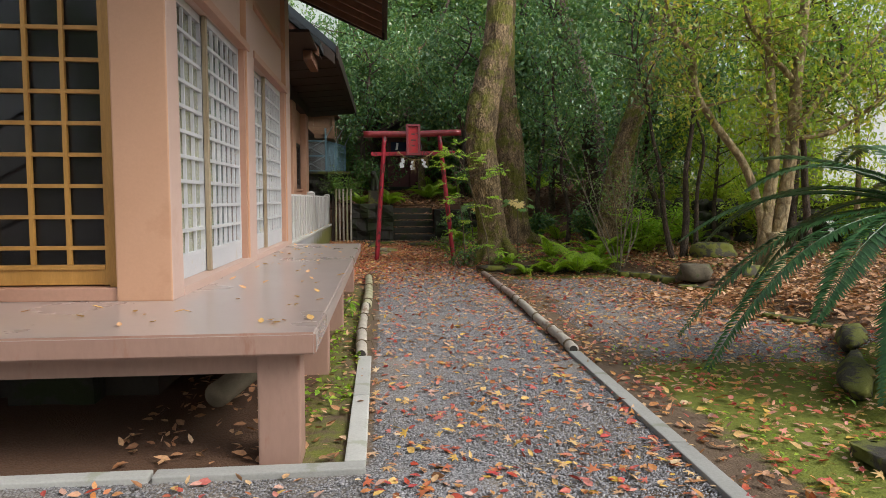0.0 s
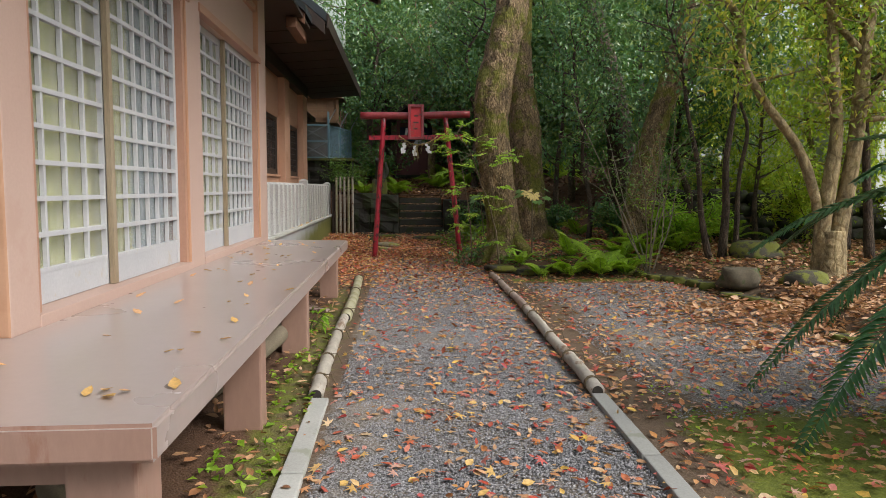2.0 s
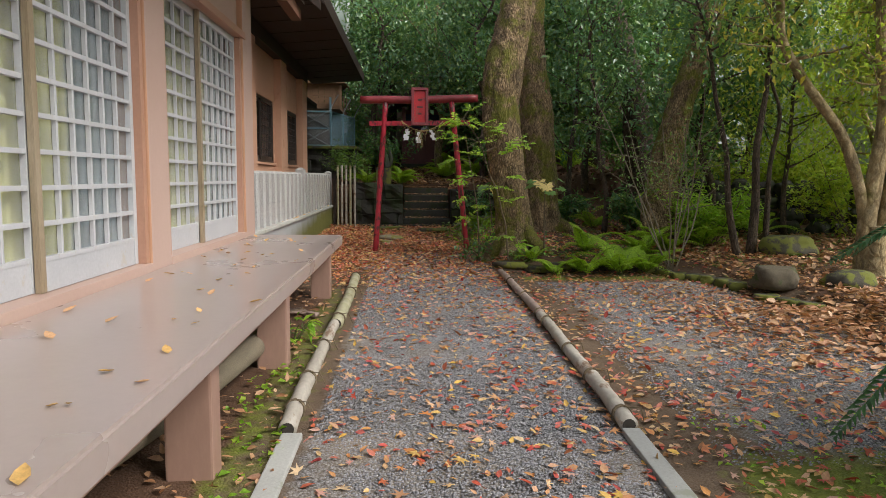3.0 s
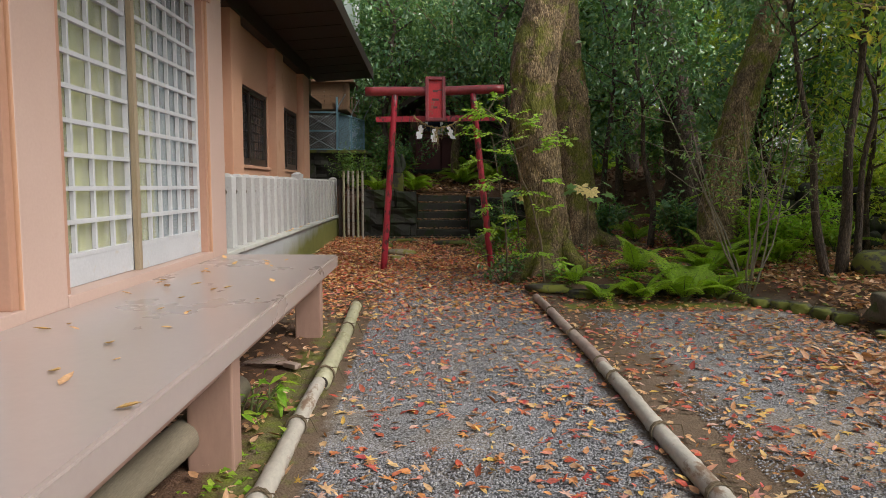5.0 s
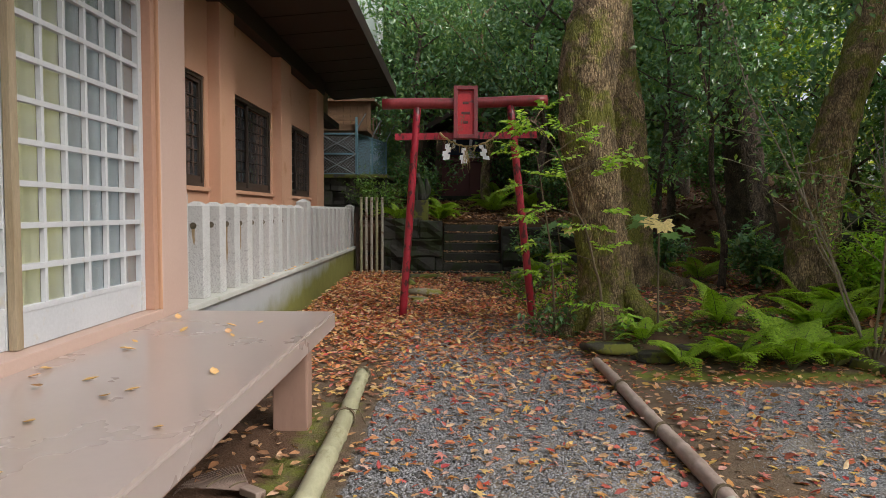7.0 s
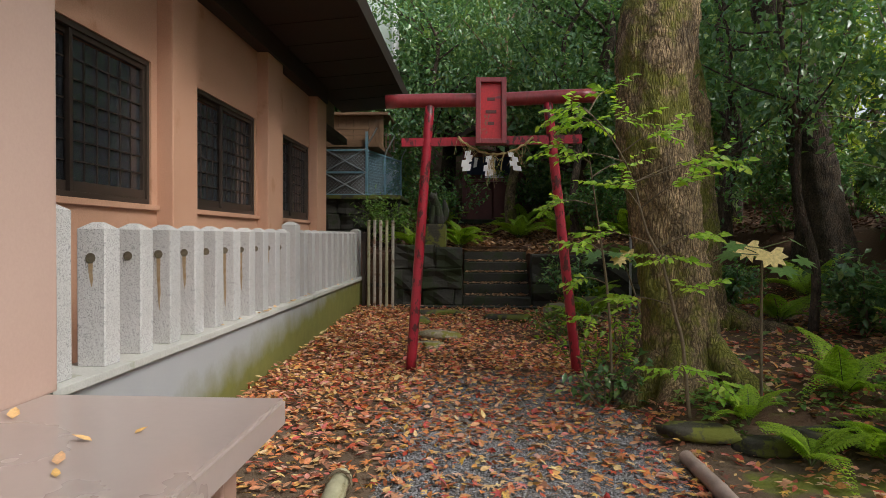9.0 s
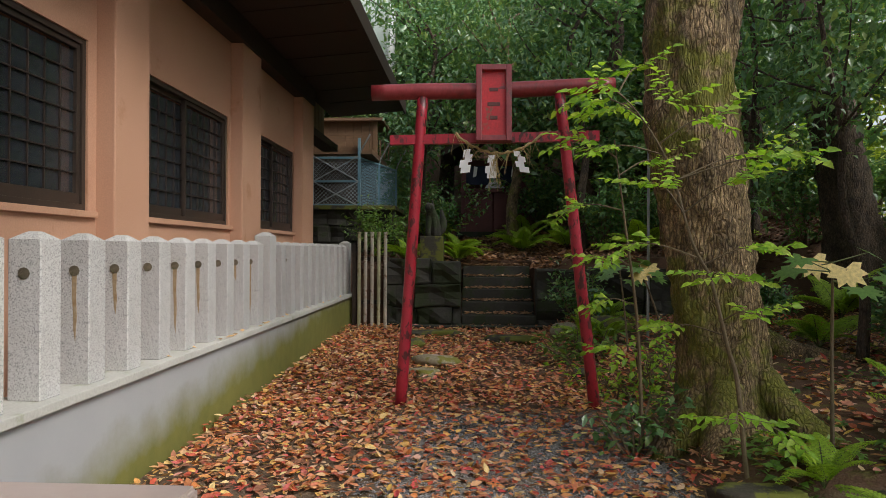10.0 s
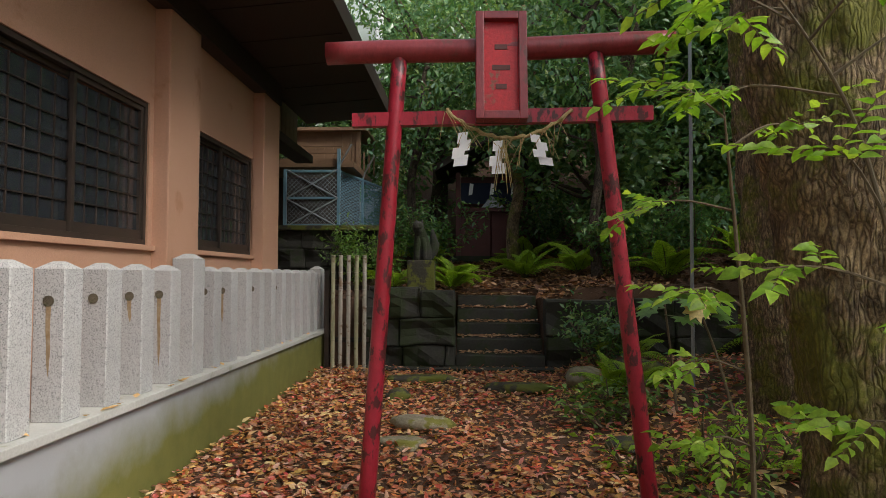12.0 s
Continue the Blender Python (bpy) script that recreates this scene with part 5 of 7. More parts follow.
for x in (1.05, 1.5, 1.95):
    part("paper_strip", prism(bmesh.new(), [(x - 0.05, 3.1), (x + 0.03, 3.12), (x + 0.06, 3.34), (x - 0.02, 3.36)], "y", SY - 0.06, SY - 0.055), PAPER, sh)

# ---- white house beyond the trees ----
house = thing("white_house", "white house wall and fence beyond the trees", "house")
part("wall", boxed(10.6, 15.5, 15.6, 22, -0.3, 4.2), HOUSE_WHITE, house)
part("roof", prism(bmesh.new(), [(10.2, 4.2), (13.0, 5.6), (15.9, 4.2)], "y", 15.2, 22.4), ROOF_METAL, house)
for i in range(1):
    part("window", boxed(12.3 + 2.4 * i, 13.5 + 2.4 * i, 15.56, 15.599, 1.8, 3.2), DARK_GLASS, house)
wf = thing("white_fence", "white slatted fence at the yard's edge", "fence")
slat = None
for i in range(26):
    if slat is None:
        slat = part("slat", boxed(-0.07, 0.07, -0.015, 0.015, 0, 1.3, 0.004), HOUSE_WHITE, wf)
        slat.location = (9.9, 11.6, gz(9.9, 11.6) - 0.02)
    else:
        share("slat", slat, wf, pose(9.9 + 0.16 * i, 11.6 + 0.12 * i, gz(9.9, 11.6) - 0.02, 0, 0, 37))
far = thing("far_roof", "pale green ridged metal roof behind the office", "roof")
for i in range(12):
    part("strip", prism(bmesh.new(), [(-3.6, 5.2 + 0.26 * i), (-1.02, 5.2 + 0.26 * i), (-1.02, 5.47 + 0.26 * i), (-3.6, 5.47 + 0.26 * i)], "y", 24.5 + 0.1 * i, 24.64 + 0.1 * i), PALE_ROOF, far)
part("wall", boxed(-3.5, -1.1, 25.9, 27.2, 1.6, 8.2), HOUSE_WHITE, far)

# ---- trees ----
def limb_path(p0, direction, length, rr, wander=0.25, rise=0.15, n=6):
    p, d = Vector(p0), Vector(direction).normalized()
    out = [tuple(p)]
    for i in range(n):
        d = (d + Vector((rr.uniform(-1, 1), rr.uniform(-1, 1), rr.uniform(-0.6, 0.8) + rise)) * wander).normalized()
        p = p + d * (length / n)
        out.append(tuple(p))
    return out


def big_trunk(name, label, pts, radii, bark, flare=0.5, seed=0, seg=64, foot=0.4):
    t = thing(name, label, "tree", "trees of the shrine wood")
    bm = bmesh.new()
    P, R = smooth_line(pts, radii, 26)
    tube(bm, P, R, seg, 0.11, flare, seed, foot=foot)
    part("trunk", bm, bark, t, smooth=True)
    return t


t1 = big_trunk("tree", "tall thick mossy tree trunk with spreading roots by the gate", [(2.66, 13.4, -0.05), (2.65, 13.4, 0.25), (2.61, 13.4, 0.7), (2.53, 13.4, 1.25), (2.44, 13.38, 1.85), (2.37, 13.36, 2.45), (2.385, 13.36, 2.95), (2.52, 13.38, 3.5), (2.6, 13.4, 3.95), (2.70, 13.42, 4.4), (2.82, 13.5, 6.2), (3.0, 13.7, 8.5)], [0.36, 0.315, 0.275, 0.26, 0.272, 0.275, 0.285, 0.25, 0.255, 0.245, 0.19, 0.12], BARK, 0.6, 1, foot=0.2)
for p, r in (([(2.78, 13.25, 0.6), (2.92, 13.1, 0.38), (3.12, 12.95, 0.2), (3.4, 12.8, 0.1), (3.7, 12.7, -0.02)], [0.1, 0.1, 0.085, 0.06, 0.03]), ([(2.5, 13.3, 0.5), (2.36, 13.22, 0.26), (2.2, 13.2, 0.1), (2.08, 13.18, -0.02)], [0.13, 0.14, 0.11, 0.05]), ([(2.55, 13.15, 0.55), (2.48, 13.02, 0.3), (2.42, 12.9, 0.1), (2.36, 12.82, -0.04)], [0.11, 0.13, 0.13, 0.08])):
    bm = bmesh.new()
    tube(bm, *smooth_line(p, r, 5), 12, 0.15)
    part("root", bm, BARK, t1, smooth=True)
crown("crown", (3.0, 13.8, 8.4), (2.2, 2.2, 1.5), 1400, 40, 0.16, LEAF_LAUREL, t1)

t2 = big_trunk("tree", "second mossy trunk close behind the first", [(3.6, 16.05, 0.0), (3.58, 16.05, 0.4), (3.47, 16.05, 1.7), (3.4, 16.05, 2.76), (3.31, 16.05, 3.5), (3.35, 16.1, 4.6), (3.5, 16.2, 7.5)], [0.44, 0.35, 0.31, 0.3, 0.24, 0.17, 0.1], BARK, 0.5, 4)
for p, r in (([(3.85, 15.9, 0.5), (4.2, 15.7, 0.36), (4.7, 15.5, 0.3), (5.1, 15.3, 0.25)], [0.14, 0.12, 0.09, 0.04]), ([(3.4, 15.8, 0.4), (3.3, 15.5, 0.2), (3.2, 15.2, 0.1)], [0.12, 0.1, 0.05])):
    bm = bmesh.new()
    tube(bm, *smooth_line(p, r, 5), 12, 0.15)
    part("root", bm, BARK, t2, smooth=True)
crown("crown", (3.6, 16.4, 8.2), (2.2, 2.2, 1.4), 1400, 40, 0.16, LEAF_LAUREL, t2)

t3 = big_trunk("tree", "thick leaning trunk half hidden by shrubs", [(5.2, 14.3, 0.1), (5.22, 14.3, 0.7), (5.25, 14.3, 1.25), (5.38, 14.3, 2.1), (5.58, 14.3, 2.85), (5.86, 14.35, 3.65), (6.3, 14.5, 5.5), (6.7, 14.8, 8.0)], [0.33, 0.27, 0.25, 0.225, 0.2, 0.215, 0.17, 0.1], BARK, 0.4, 7)
crown("crown", (6.9, 15.2, 6.6), (2.8, 2.4, 2.0), 4200, 50, 0.15, LEAF_LAUREL, t3)
bg = big_trunk("tree", "broad dark trunk leaning in the shade of the wood", [(6.6, 19.2, 0.6), (6.5, 19.2, 2.0), (6.2, 19.2, 3.6), (5.7, 19.2, 5.2), (5.1, 19.3, 7.5)], [0.42, 0.34, 0.32, 0.3, 0.2], BARK_DARK, 0.4, 9, 32)
crown("crown", (5.2, 19.6, 8.2), (2.2, 2.0, 1.2), 1400, 40, 0.16, LEAF_LAUREL, bg)

fk = big_trunk("forked_tree", "pale smooth tree of two twin stems with yellow-green leaves", [(6.58, 10.8, 0.0), (6.58, 10.8, 0.3), (6.575, 10.8, 0.62), (6.57, 10.8, 0.85)], [0.25, 0.22, 0.2, 0.17], BARK_PALE, 0.3, 2, 20)
rf = random.Random(12)
tips = []
for p, r in (([(6.64, 10.78, 0.35), (6.68, 10.8, 0.86), (6.82, 10.8, 1.79), (6.87, 10.8, 2.5), (6.9, 10.8, 3.3), (7.0, 10.85, 4.1), (7.15, 11.0, 5.6)], [0.14, 0.135, 0.12, 0.115, 0.105, 0.09, 0.04]),
             ([(6.5, 10.82, 0.35), (6.46, 10.8, 0.86), (6.56, 10.8, 1.79), (6.57, 10.8, 2.28), (6.48, 10.8, 3.02), (6.4, 10.8, 4.07), (6.2, 10.7, 5.4)], [0.13, 0.12, 0.105, 0.095, 0.08, 0.07, 0.03]),
             ([(6.44, 10.82, 0.9), (6.3, 10.8, 1.4), (6.05, 10.8, 1.95), (5.58, 10.8, 2.53), (5.29, 10.8, 3.0), (5.21, 10.8, 3.52), (4.88, 10.8, 4.05), (4.6, 10.7, 5.0)], [0.08, 0.08, 0.075, 0.065, 0.06, 0.055, 0.045, 0.02]),
             ([(6.92, 10.8, 2.4), (7.3, 10.8, 2.93), (7.76, 10.8, 3.34), (8.4, 10.9, 4.1)], [0.06, 0.055, 0.045, 0.02]),
             ([(6.86, 10.8, 3.15), (6.51, 10.75, 3.47), (6.25, 10.7, 3.75), (6.03, 10.7, 4.06), (5.8, 10.6, 4.8)], [0.06, 0.05, 0.045, 0.04, 0.02]),
             ([(6.95, 10.8, 2.3), (7.4, 10.75, 2.37), (7.8, 10.7, 2.59), (8.5, 10.6, 3.2)], [0.05, 0.045, 0.035, 0.015])):
    bm = bmesh.new()
    P, R = smooth_line(p, [v * 0.82 for v in r], 6)
    tube(bm, P, R, 12, 0.12, 0, 3)
    part("limb", bm, BARK_PALE, fk, smooth=True)
    tips += P[len(P) // 2::2]
ends = []
for p in tips:
    for k in range(3):
        q = limb_path(p, (rf.uniform(-1, 1), rf.uniform(-1, 1), rf.uniform(-0.3, 0.6)), rf.uniform(0.4, 1.0), rf)
        part("twig", tube(bmesh.new(), q, [0.016 - 0.002 * i for i in range(len(q))], 5), BARK_PALE, fk)
        ends += q[2:]
E_ = np.array(ends)
pick = rng.integers(0, len(E_), 4600)
lp = E_[pick] + rng.normal(size=(4600, 3)) * 0.16
L_ = 0.08 + 0.05 * rng.random(4600)
leaves("crown", lp, rng.normal(size=(4600, 3)) + np.array((0, 0, -0.5)), rng.normal(size=(4600, 3)) * 0.5 + np.array((0, -0.2, 1)), L_, L_ * 0.45, LEAF_YELLOW, fk)


mp_n = 3600
mp = clumps((6.0, 8.6, 4.35), (2.6, 1.4, 0.6), mp_n, 26, 0.13)
lobed_leaves("maple_spray", mp, rng.normal(size=(mp_n, 3)) * np.array((1, 1, 0.3)), rng.normal(size=(mp_n, 3)) * 0.3 + np.array((0, 0, 1)), 0.05 + 0.02 * rng.random(mp_n), LEAF_BRIGHTENED, fk, 5, 2.1)


def slim_tree(x, y, h, r, bark, leaf, seed, n=1800, label="slim dark young tree under the canopy", spread=1.0, low=0.45, size=0.1, lean=0.0, wander=1.0):
    rr = random.Random(seed)
    t = thing("young_tree", label, "tree", "young trees")
    z = gz(x, y) - 0.05
    P = [(x, y, z)]
    for i in range(1, 7):
        P.append((x + lean * i / 6 + wander * rr.uniform(-0.09, 0.09) * i, y + wander * rr.uniform(-0.06, 0.06) * i, z + h * i / 6))
    bm = bmesh.new()
    tube(bm, *smooth_line(P, [r * (1 - 0.13 * i) for i in range(7)], 4), 10, 0.12, 0.25, seed)
    part("trunk", bm, bark, t, smooth=True)
    pts = []
    for i in range(16):
        s = low + (1 - low) * rr.random()
        k = min(int(s * 6), 5)
        b = Vector(P[k]).lerp(Vector(P[k + 1]), s * 6 - k)
        q = limb_path(b, (rr.uniform(-1, 1), rr.uniform(-1, 1), rr.uniform(0, 0.6)), spread * rr.uniform(0.5, 1.1), rr)
        part("branch", tube(bmesh.new(), q, [r * 0.28 * (1 - 0.13 * j) + 0.002 for j in range(len(q))], 5), bark, t)
        pts += q[2:]
    A = np.array(pts)
    pk = rng.integers(0, len(A), n)
    lp = A[pk] + rng.normal(size=(n, 3)) * 0.16 * spread
    L = size * (0.7 + 0.6 * rng.random(n))
    leaves("crown", lp, rng.normal(size=(n, 3)) + np.array((0, 0, -0.5)), rng.normal(size=(n, 3)) * 0.5 + np.array((0, -0.3, 1)), L, L * 0.45, leaf, t)
    return t


slim_tree(5.75, 12.5, 4.6, 0.05, BARK_DARK, LEAF_LAUREL, 1, 1500, spread=1.1, size=0.1, low=0.6, lean=-0.9, wander=0.35)
slim_tree(6.0, 12.65, 4.8, 0.065, BARK_DARK, LEAF_LAUREL, 2, 1500, spread=1.1, size=0.1, low=0.6, lean=0.12, wander=0.3)
slim_tree(6.35, 12.9, 4.2, 0.045, BARK_DARK, LEAF_YELLOW, 3, 1300, spread=1.0, low=0.6, lean=0.1, wander=0.4)
slim_tree(6.6, 15.6, 5.2, 0.08, BARK_DARK, LEAF_FOREST, 22, 4200, spread=1.7, size=0.13, low=0.3)
slim_tree(7.6, 16.4, 5.4, 0.08, BARK_DARK, LEAF_FOREST, 23, 4200, spread=1.8, size=0.13, low=0.25)
slim_tree(4.6, 15.4, 4.6, 0.05, BARK_DARK, LEAF_FOREST, 24, 2600, spread=1.4, size=0.11, low=0.4)
slim_tree(8.4, 13.2, 5.5, 0.09, BARK_DARK, LEAF_YELLOW, 5, 3200, spread=1.6)
slim_tree(9.5, 15.2, 5.0, 0.08, BARK_PALE, LEAF_BRIGHTENED, 6, 3600, spread=1.7, low=0.25)
slim_tree(8.0, 12.0, 5.2, 0.07, BARK_DARK, LEAF_MID, 8, 2800, spread=1.5)
slim_tree(9.3, 12.6, 4.8, 0.06, BARK_PALE, LEAF_BRIGHTENED, 16, 4200, spread=1.7, low=0.12)
slim_tree(10.4, 12.2, 5.0, 0.06, BARK_PALE, LEAF_BRIGHTENED, 17, 4200, spread=1.8, low=0.12)
slim_tree(7.6, 14.6, 4.5, 0.05, BARK_DARK, LEAF_BRIGHTENED, 18, 3000, spread=1.5, low=0.2)
slim_tree(10.5, 17.5, 5.5, 0.09, BARK_PALE, LEAF_BRIGHTENED, 9, 4500, spread=2.0, low=0.15)
slim_tree(4.5, 18.0, 5.0, 0.07, BARK_DARK, LEAF_FOREST, 10, 3500, spread=1.5, low=0.3, size=0.12)
slim_tree(5.4, 20.0, 6.0, 0.09, BARK_DARK, LEAF_FOREST, 11, 4000, spread=1.7, low=0.3, size=0.13)
slim_tree(2.9, 20.8, 5.5, 0.08, BARK_DARK, LEAF_FOREST, 13, 3500, spread=1.6, low=0.35, size=0.13)
slim_tree(1.9, 23.5, 5.0, 0.13, BARK, LEAF_LAUREL, 14, 3500, spread=1.8, low=0.45, size=0.14)
slim_tree(-0.2, 24.0, 5.5, 0.1, BARK_DARK, LEAF_FOREST, 15, 4500, spread=1.9, low=0.35, size=0.14)

# the wood on the hill
wood = random.Random(21)


def forest_tree(x, y, h, seed, leaf, n, size, radii):
    t = thing("forest_tree", "dark evergreen tree, on the hillside or added round the yard", "tree", "trees of the hillside wood")
    z = gz(x, y) - 0.2
    rr = random.Random(seed)
    bm = bmesh.new()
    P = [(x + rr.uniform(-0.2, 0.2) * i, y + rr.uniform(-0.2, 0.2) * i, z + h * i / 4) for i in range(5)]
    tube(bm, *smooth_line(P, [0.22, 0.19, 0.16, 0.12, 0.05], 4), 10, 0.15, 0.3, seed)
    part("trunk", bm, BARK_DARK, t, smooth=True)
    for i in range(9):
        k = rr.randint(1, 3)
        q = limb_path(P[k], (rr.uniform(-1, 1), rr.uniform(-1, 1), 0.3), rr.uniform(1, 2.2), rr)
        part("limb", tube(bmesh.new(), q, [0.05 - 0.006 * j for j in range(len(q))], 5), BARK_DARK, t)
    crown("crown", (P[2][0], P[2][1], z + h * 0.58), radii, n, 46, size, leaf, t, 0.15)


for row, (y, dx, n, size) in enumerate(((22.6, 2.7, 6000, 0.18), (25.5, 2.6, 6000, 0.2), (29, 3.0, 5200, 0.2), (34, 3.4, 4200, 0.26), (40, 4.2, 3500, 0.34))):
    x = -10 if y > 24 else 3.6
    while x < 11 + row:
        xx, yy = x + wood.uniform(-0.8, 0.8), y + wood.uniform(-1, 1)
        if not (-3.6 < xx < 3.4 and yy < 26.8) and not (-5 < xx < -1 and yy < 25):
            leaf = (LEAF_FOREST, LEAF_LAUREL, LEAF_MID)[wood.randint(0, 2)] if xx < 9.6 else (LEAF_BRIGHTENED, LEAF_YELLOW, LEAF_BRIGHTENED)[wood.randint(0, 2)]
            hh = (wood.uniform(6, 8.5) + row * 0.5) * (1.0 if xx < 10.6 else 0.7)
            forest_tree(xx, yy, hh, row * 40 + int(x * 3), leaf, n if xx < 10.6 else n * 2 // 3, size, (dx * 0.8, 1.9, hh * 0.46))
        x += dx * 0.95


# broad-leaved evergreens close behind the small shrine's path
for i, (x, y, h, n) in enumerate([(0.2, 26.9, 6.5, 6000), (3.2, 22.4, 5.5, 5000), (-2.2, 25.4, 5.2, 4500), (2.6, 27.2, 7.0, 6000), (4.9, 24.2, 6.5, 5000)]):
    forest_tree(x, y, h, 400 + i, LEAF_LAUREL, n, 0.17, (1.7, 1.4, h * 0.36))

# mostly unseen added trees close the yard behind and aside, darkening the panes' reflections
for i, (x, y) in enumerate([(12.6, 21.5), (16.5, 17), (14, 26), (19, -1), (21, 6), (18, -6), (9, -7), (4, -9), (-1, -10), (-6, -8), (20, -10), (23, 2), (8, -12), (1.5, -14)]):
    forest_tree(x, y, 7.5 + (i % 3), 300 + i, (LEAF_MID, LEAF_FOREST, LEAF_YELLOW)[i % 3] if i > 2 else LEAF_BRIGHTENED, 3000 if i > 2 else 1900, 0.24 if i > 2 else 0.19, (2.3, 2.3, 3.4))


def shrub(x, y, h, w, n, leaf, label, seed, size=0.08, stems=9, bark=TWIG, name="shrub", narrow=0.45, lift=0.2):
    rr = random.Random(seed)
    t = thing(name, label, "shrub", "shrubs")
    z = gz(x, y) - 0.02
    pts = []
    for i in range(stems):
        bm = bmesh.new()
        a = rr.uniform(0, 6.28)
        q = limb_path((x + 0.05 * math.cos(a), y + 0.05 * math.sin(a), z), (math.cos(a) * w / h, math.sin(a) * w / h, 1), h * rr.uniform(0.7, 1.1), rr, 0.16, 0.1, 7)
        tube(bm, q, [0.012 * (1 - 0.1 * j) for j in range(len(q))], 5)
        pts += [p for p in q if p[2] > z + h * lift]
        for k in (3, 4, 5):
            q2 = limb_path(q[k], (rr.uniform(-1, 1), rr.uniform(-1, 1), rr.uniform(0, 0.7)), h * 0.28, rr, 0.2, 0.1, 4)
            tube(bm, q2, [0.006 * (1 - 0.15 * j) for j in range(len(q2))], 4)
            pts += [p for p in q2[1:] if p[2] > z + h * lift] * 2
        part("stem", bm, bark, t)
    A = np.array(pts)
    pk = rng.integers(0, len(A), n)
    lp = A[pk] + rng.normal(size=(n, 3)) * 0.07
    L = size * (0.6 + 0.8 * rng.random(n))
    d = rng.normal(size=(n, 3)) * np.array((1, 1, 0.5)) + np.array((0, 0, -0.15))
    leaves("foliage", lp, d, rng.normal(size=(n, 3)) * 0.35 + np.array((0, 0, 1)), L, L * narrow, leaf, t)
    return t


# thin-stemmed shrub and undergrowth in the bed
shrub(4.62, 12.1, 2.7, 1.0, 900, LEAF_MID, "airy shrub with pale bare stems in the bed", 31, 0.055, 9, LOG_WOOD, lift=0.4)
shrub(5.85, 13.7, 1.25, 0.9, 3000, LEAF_BRIGHT, "dense bright green undergrowth bush", 32, 0.10, 12, narrow=0.3, lift=0.05)
shrub(5.2, 15.3, 1.0, 0.9, 2600, LEAF_LAUREL, "dense dark green undergrowth bush", 33, 0.10, 12, lift=0.05)
shrub(8.6, 14.2, 1.7, 1.2, 2800, LEAF_BRIGHTENED, "yellow-green bush below the trees", 34, 0.10, 12, lift=0.05)
shrub(10.2, 14.0, 1.9, 1.3, 2800, LEAF_BRIGHTENED, "tall yellow-green bush by the fence", 35, 0.11, 12, lift=0.05)
shrub(9.2, 16.8, 2.2, 1.6, 3200, LEAF_BRIGHTENED, "dense leafy thicket in brightened yellow-green", 36, 0.12, 12, lift=0.05)
shrub(4.3, 17.2, 0.9, 0.9, 2000, LEAF_FOREST, "dark undergrowth bush under the trees", 37, 0.09, 12, lift=0.05)
shrub(7.9, 16.9, 2.0, 1.4, 3000, LEAF_BRIGHTENED, "mid-green bush at the rubble wall", 38, 0.1, 12, lift=0.05)
shrub(2.5, 18.6, 0.8, 0.6, 900, LEAF_FOREST, "low dark green bush beside the steps", 39, 0.09, 9, lift=0.05)
shrub(-0.6, 21.2, 1.0, 0.7, 1300, LEAF_MID, "green bush below the cage", 40, 0.09, 10, lift=0.05)
shrub(3.3, 20.9, 1.4, 1.2, 2200, LEAF_FOREST, "dark bush on the terrace", 41, 0.1, 10, lift=0.05)
shrub(0.4, 22.8, 1.5, 1.0, 2200, LEAF_FOREST, "dark bush beside the small shrine", 42, 0.1, 10, lift=0.05)
shrub(2.0, 13.15, 0.42, 0.34, 230, LEAF_LAUREL, "low dark green seedling bush at the tree's foot", 43, 0.085, 7, lift=0.1)
shrub(2.15, 16.2, 0.5, 0.5, 260, LEAF_MID, "small fern-like bush behind the gate", 44, 0.09, 7, lift=0.1)

for i, (x, y, h, lf) in enumerate([(4.6, 21.8, 1.6, LEAF_FOREST), (6.4, 20.2, 1.8, LEAF_FOREST), (8.2, 18.6, 1.6, LEAF_MID), (2.9, 24.4, 1.8, LEAF_LAUREL), (-0.6, 25.6, 2.2, LEAF_LAUREL), (-2.0, 26.5, 3.0, LEAF_FOREST), (-3.6, 27, 3.0, LEAF_FOREST), (5.8, 23.6, 2.0, LEAF_LAUREL), (8.4, 21.5, 2.0, LEAF_FOREST), (3.8, 26.4, 2.4, LEAF_FOREST)]):
    shrub(x, y, h, h * 0.8, 2600, lf, "dark leafy undergrowth on the wooded slope", 80 + i, 0.12, 10, lift=0.05)

# bright-leaved sapling growing against the big trunk
sap = thing("sapling", "slender sapling with bright light green leaves before the trunk", "sapling")
rs = random.Random(9)
stem_line = [(2.43, 12.5, 0.08), (2.4, 12.5, 0.3), (2.36, 12.5, 0.7), (2.31, 12.5, 0.88), (2.22, 12.49, 1.22), (2.12, 12.48, 1.42), (2.0, 12.46, 1.8), (1.85, 12.44, 2.05), (1.7, 12.4, 2.2)]
P, R = smooth_line(stem_line, [0.014, 0.013, 0.012, 0.011, 0.009, 0.008, 0.006, 0.004, 0.002], 5)
part("stem", tube(bmesh.new(), P, R, 8, 0.1), TWIG, sap)
second = smooth_line([(2.08, 13.3, 0.1), (2.02, 13.2, 0.9), (1.9, 13.0, 1.5), (1.8, 12.85, 2.0)], [0.012, 0.01, 0.007, 0.003], 5)
part("stem", tube(bmesh.new(), *second, 7), TWIG, sap)
B, D, S = [], [], []


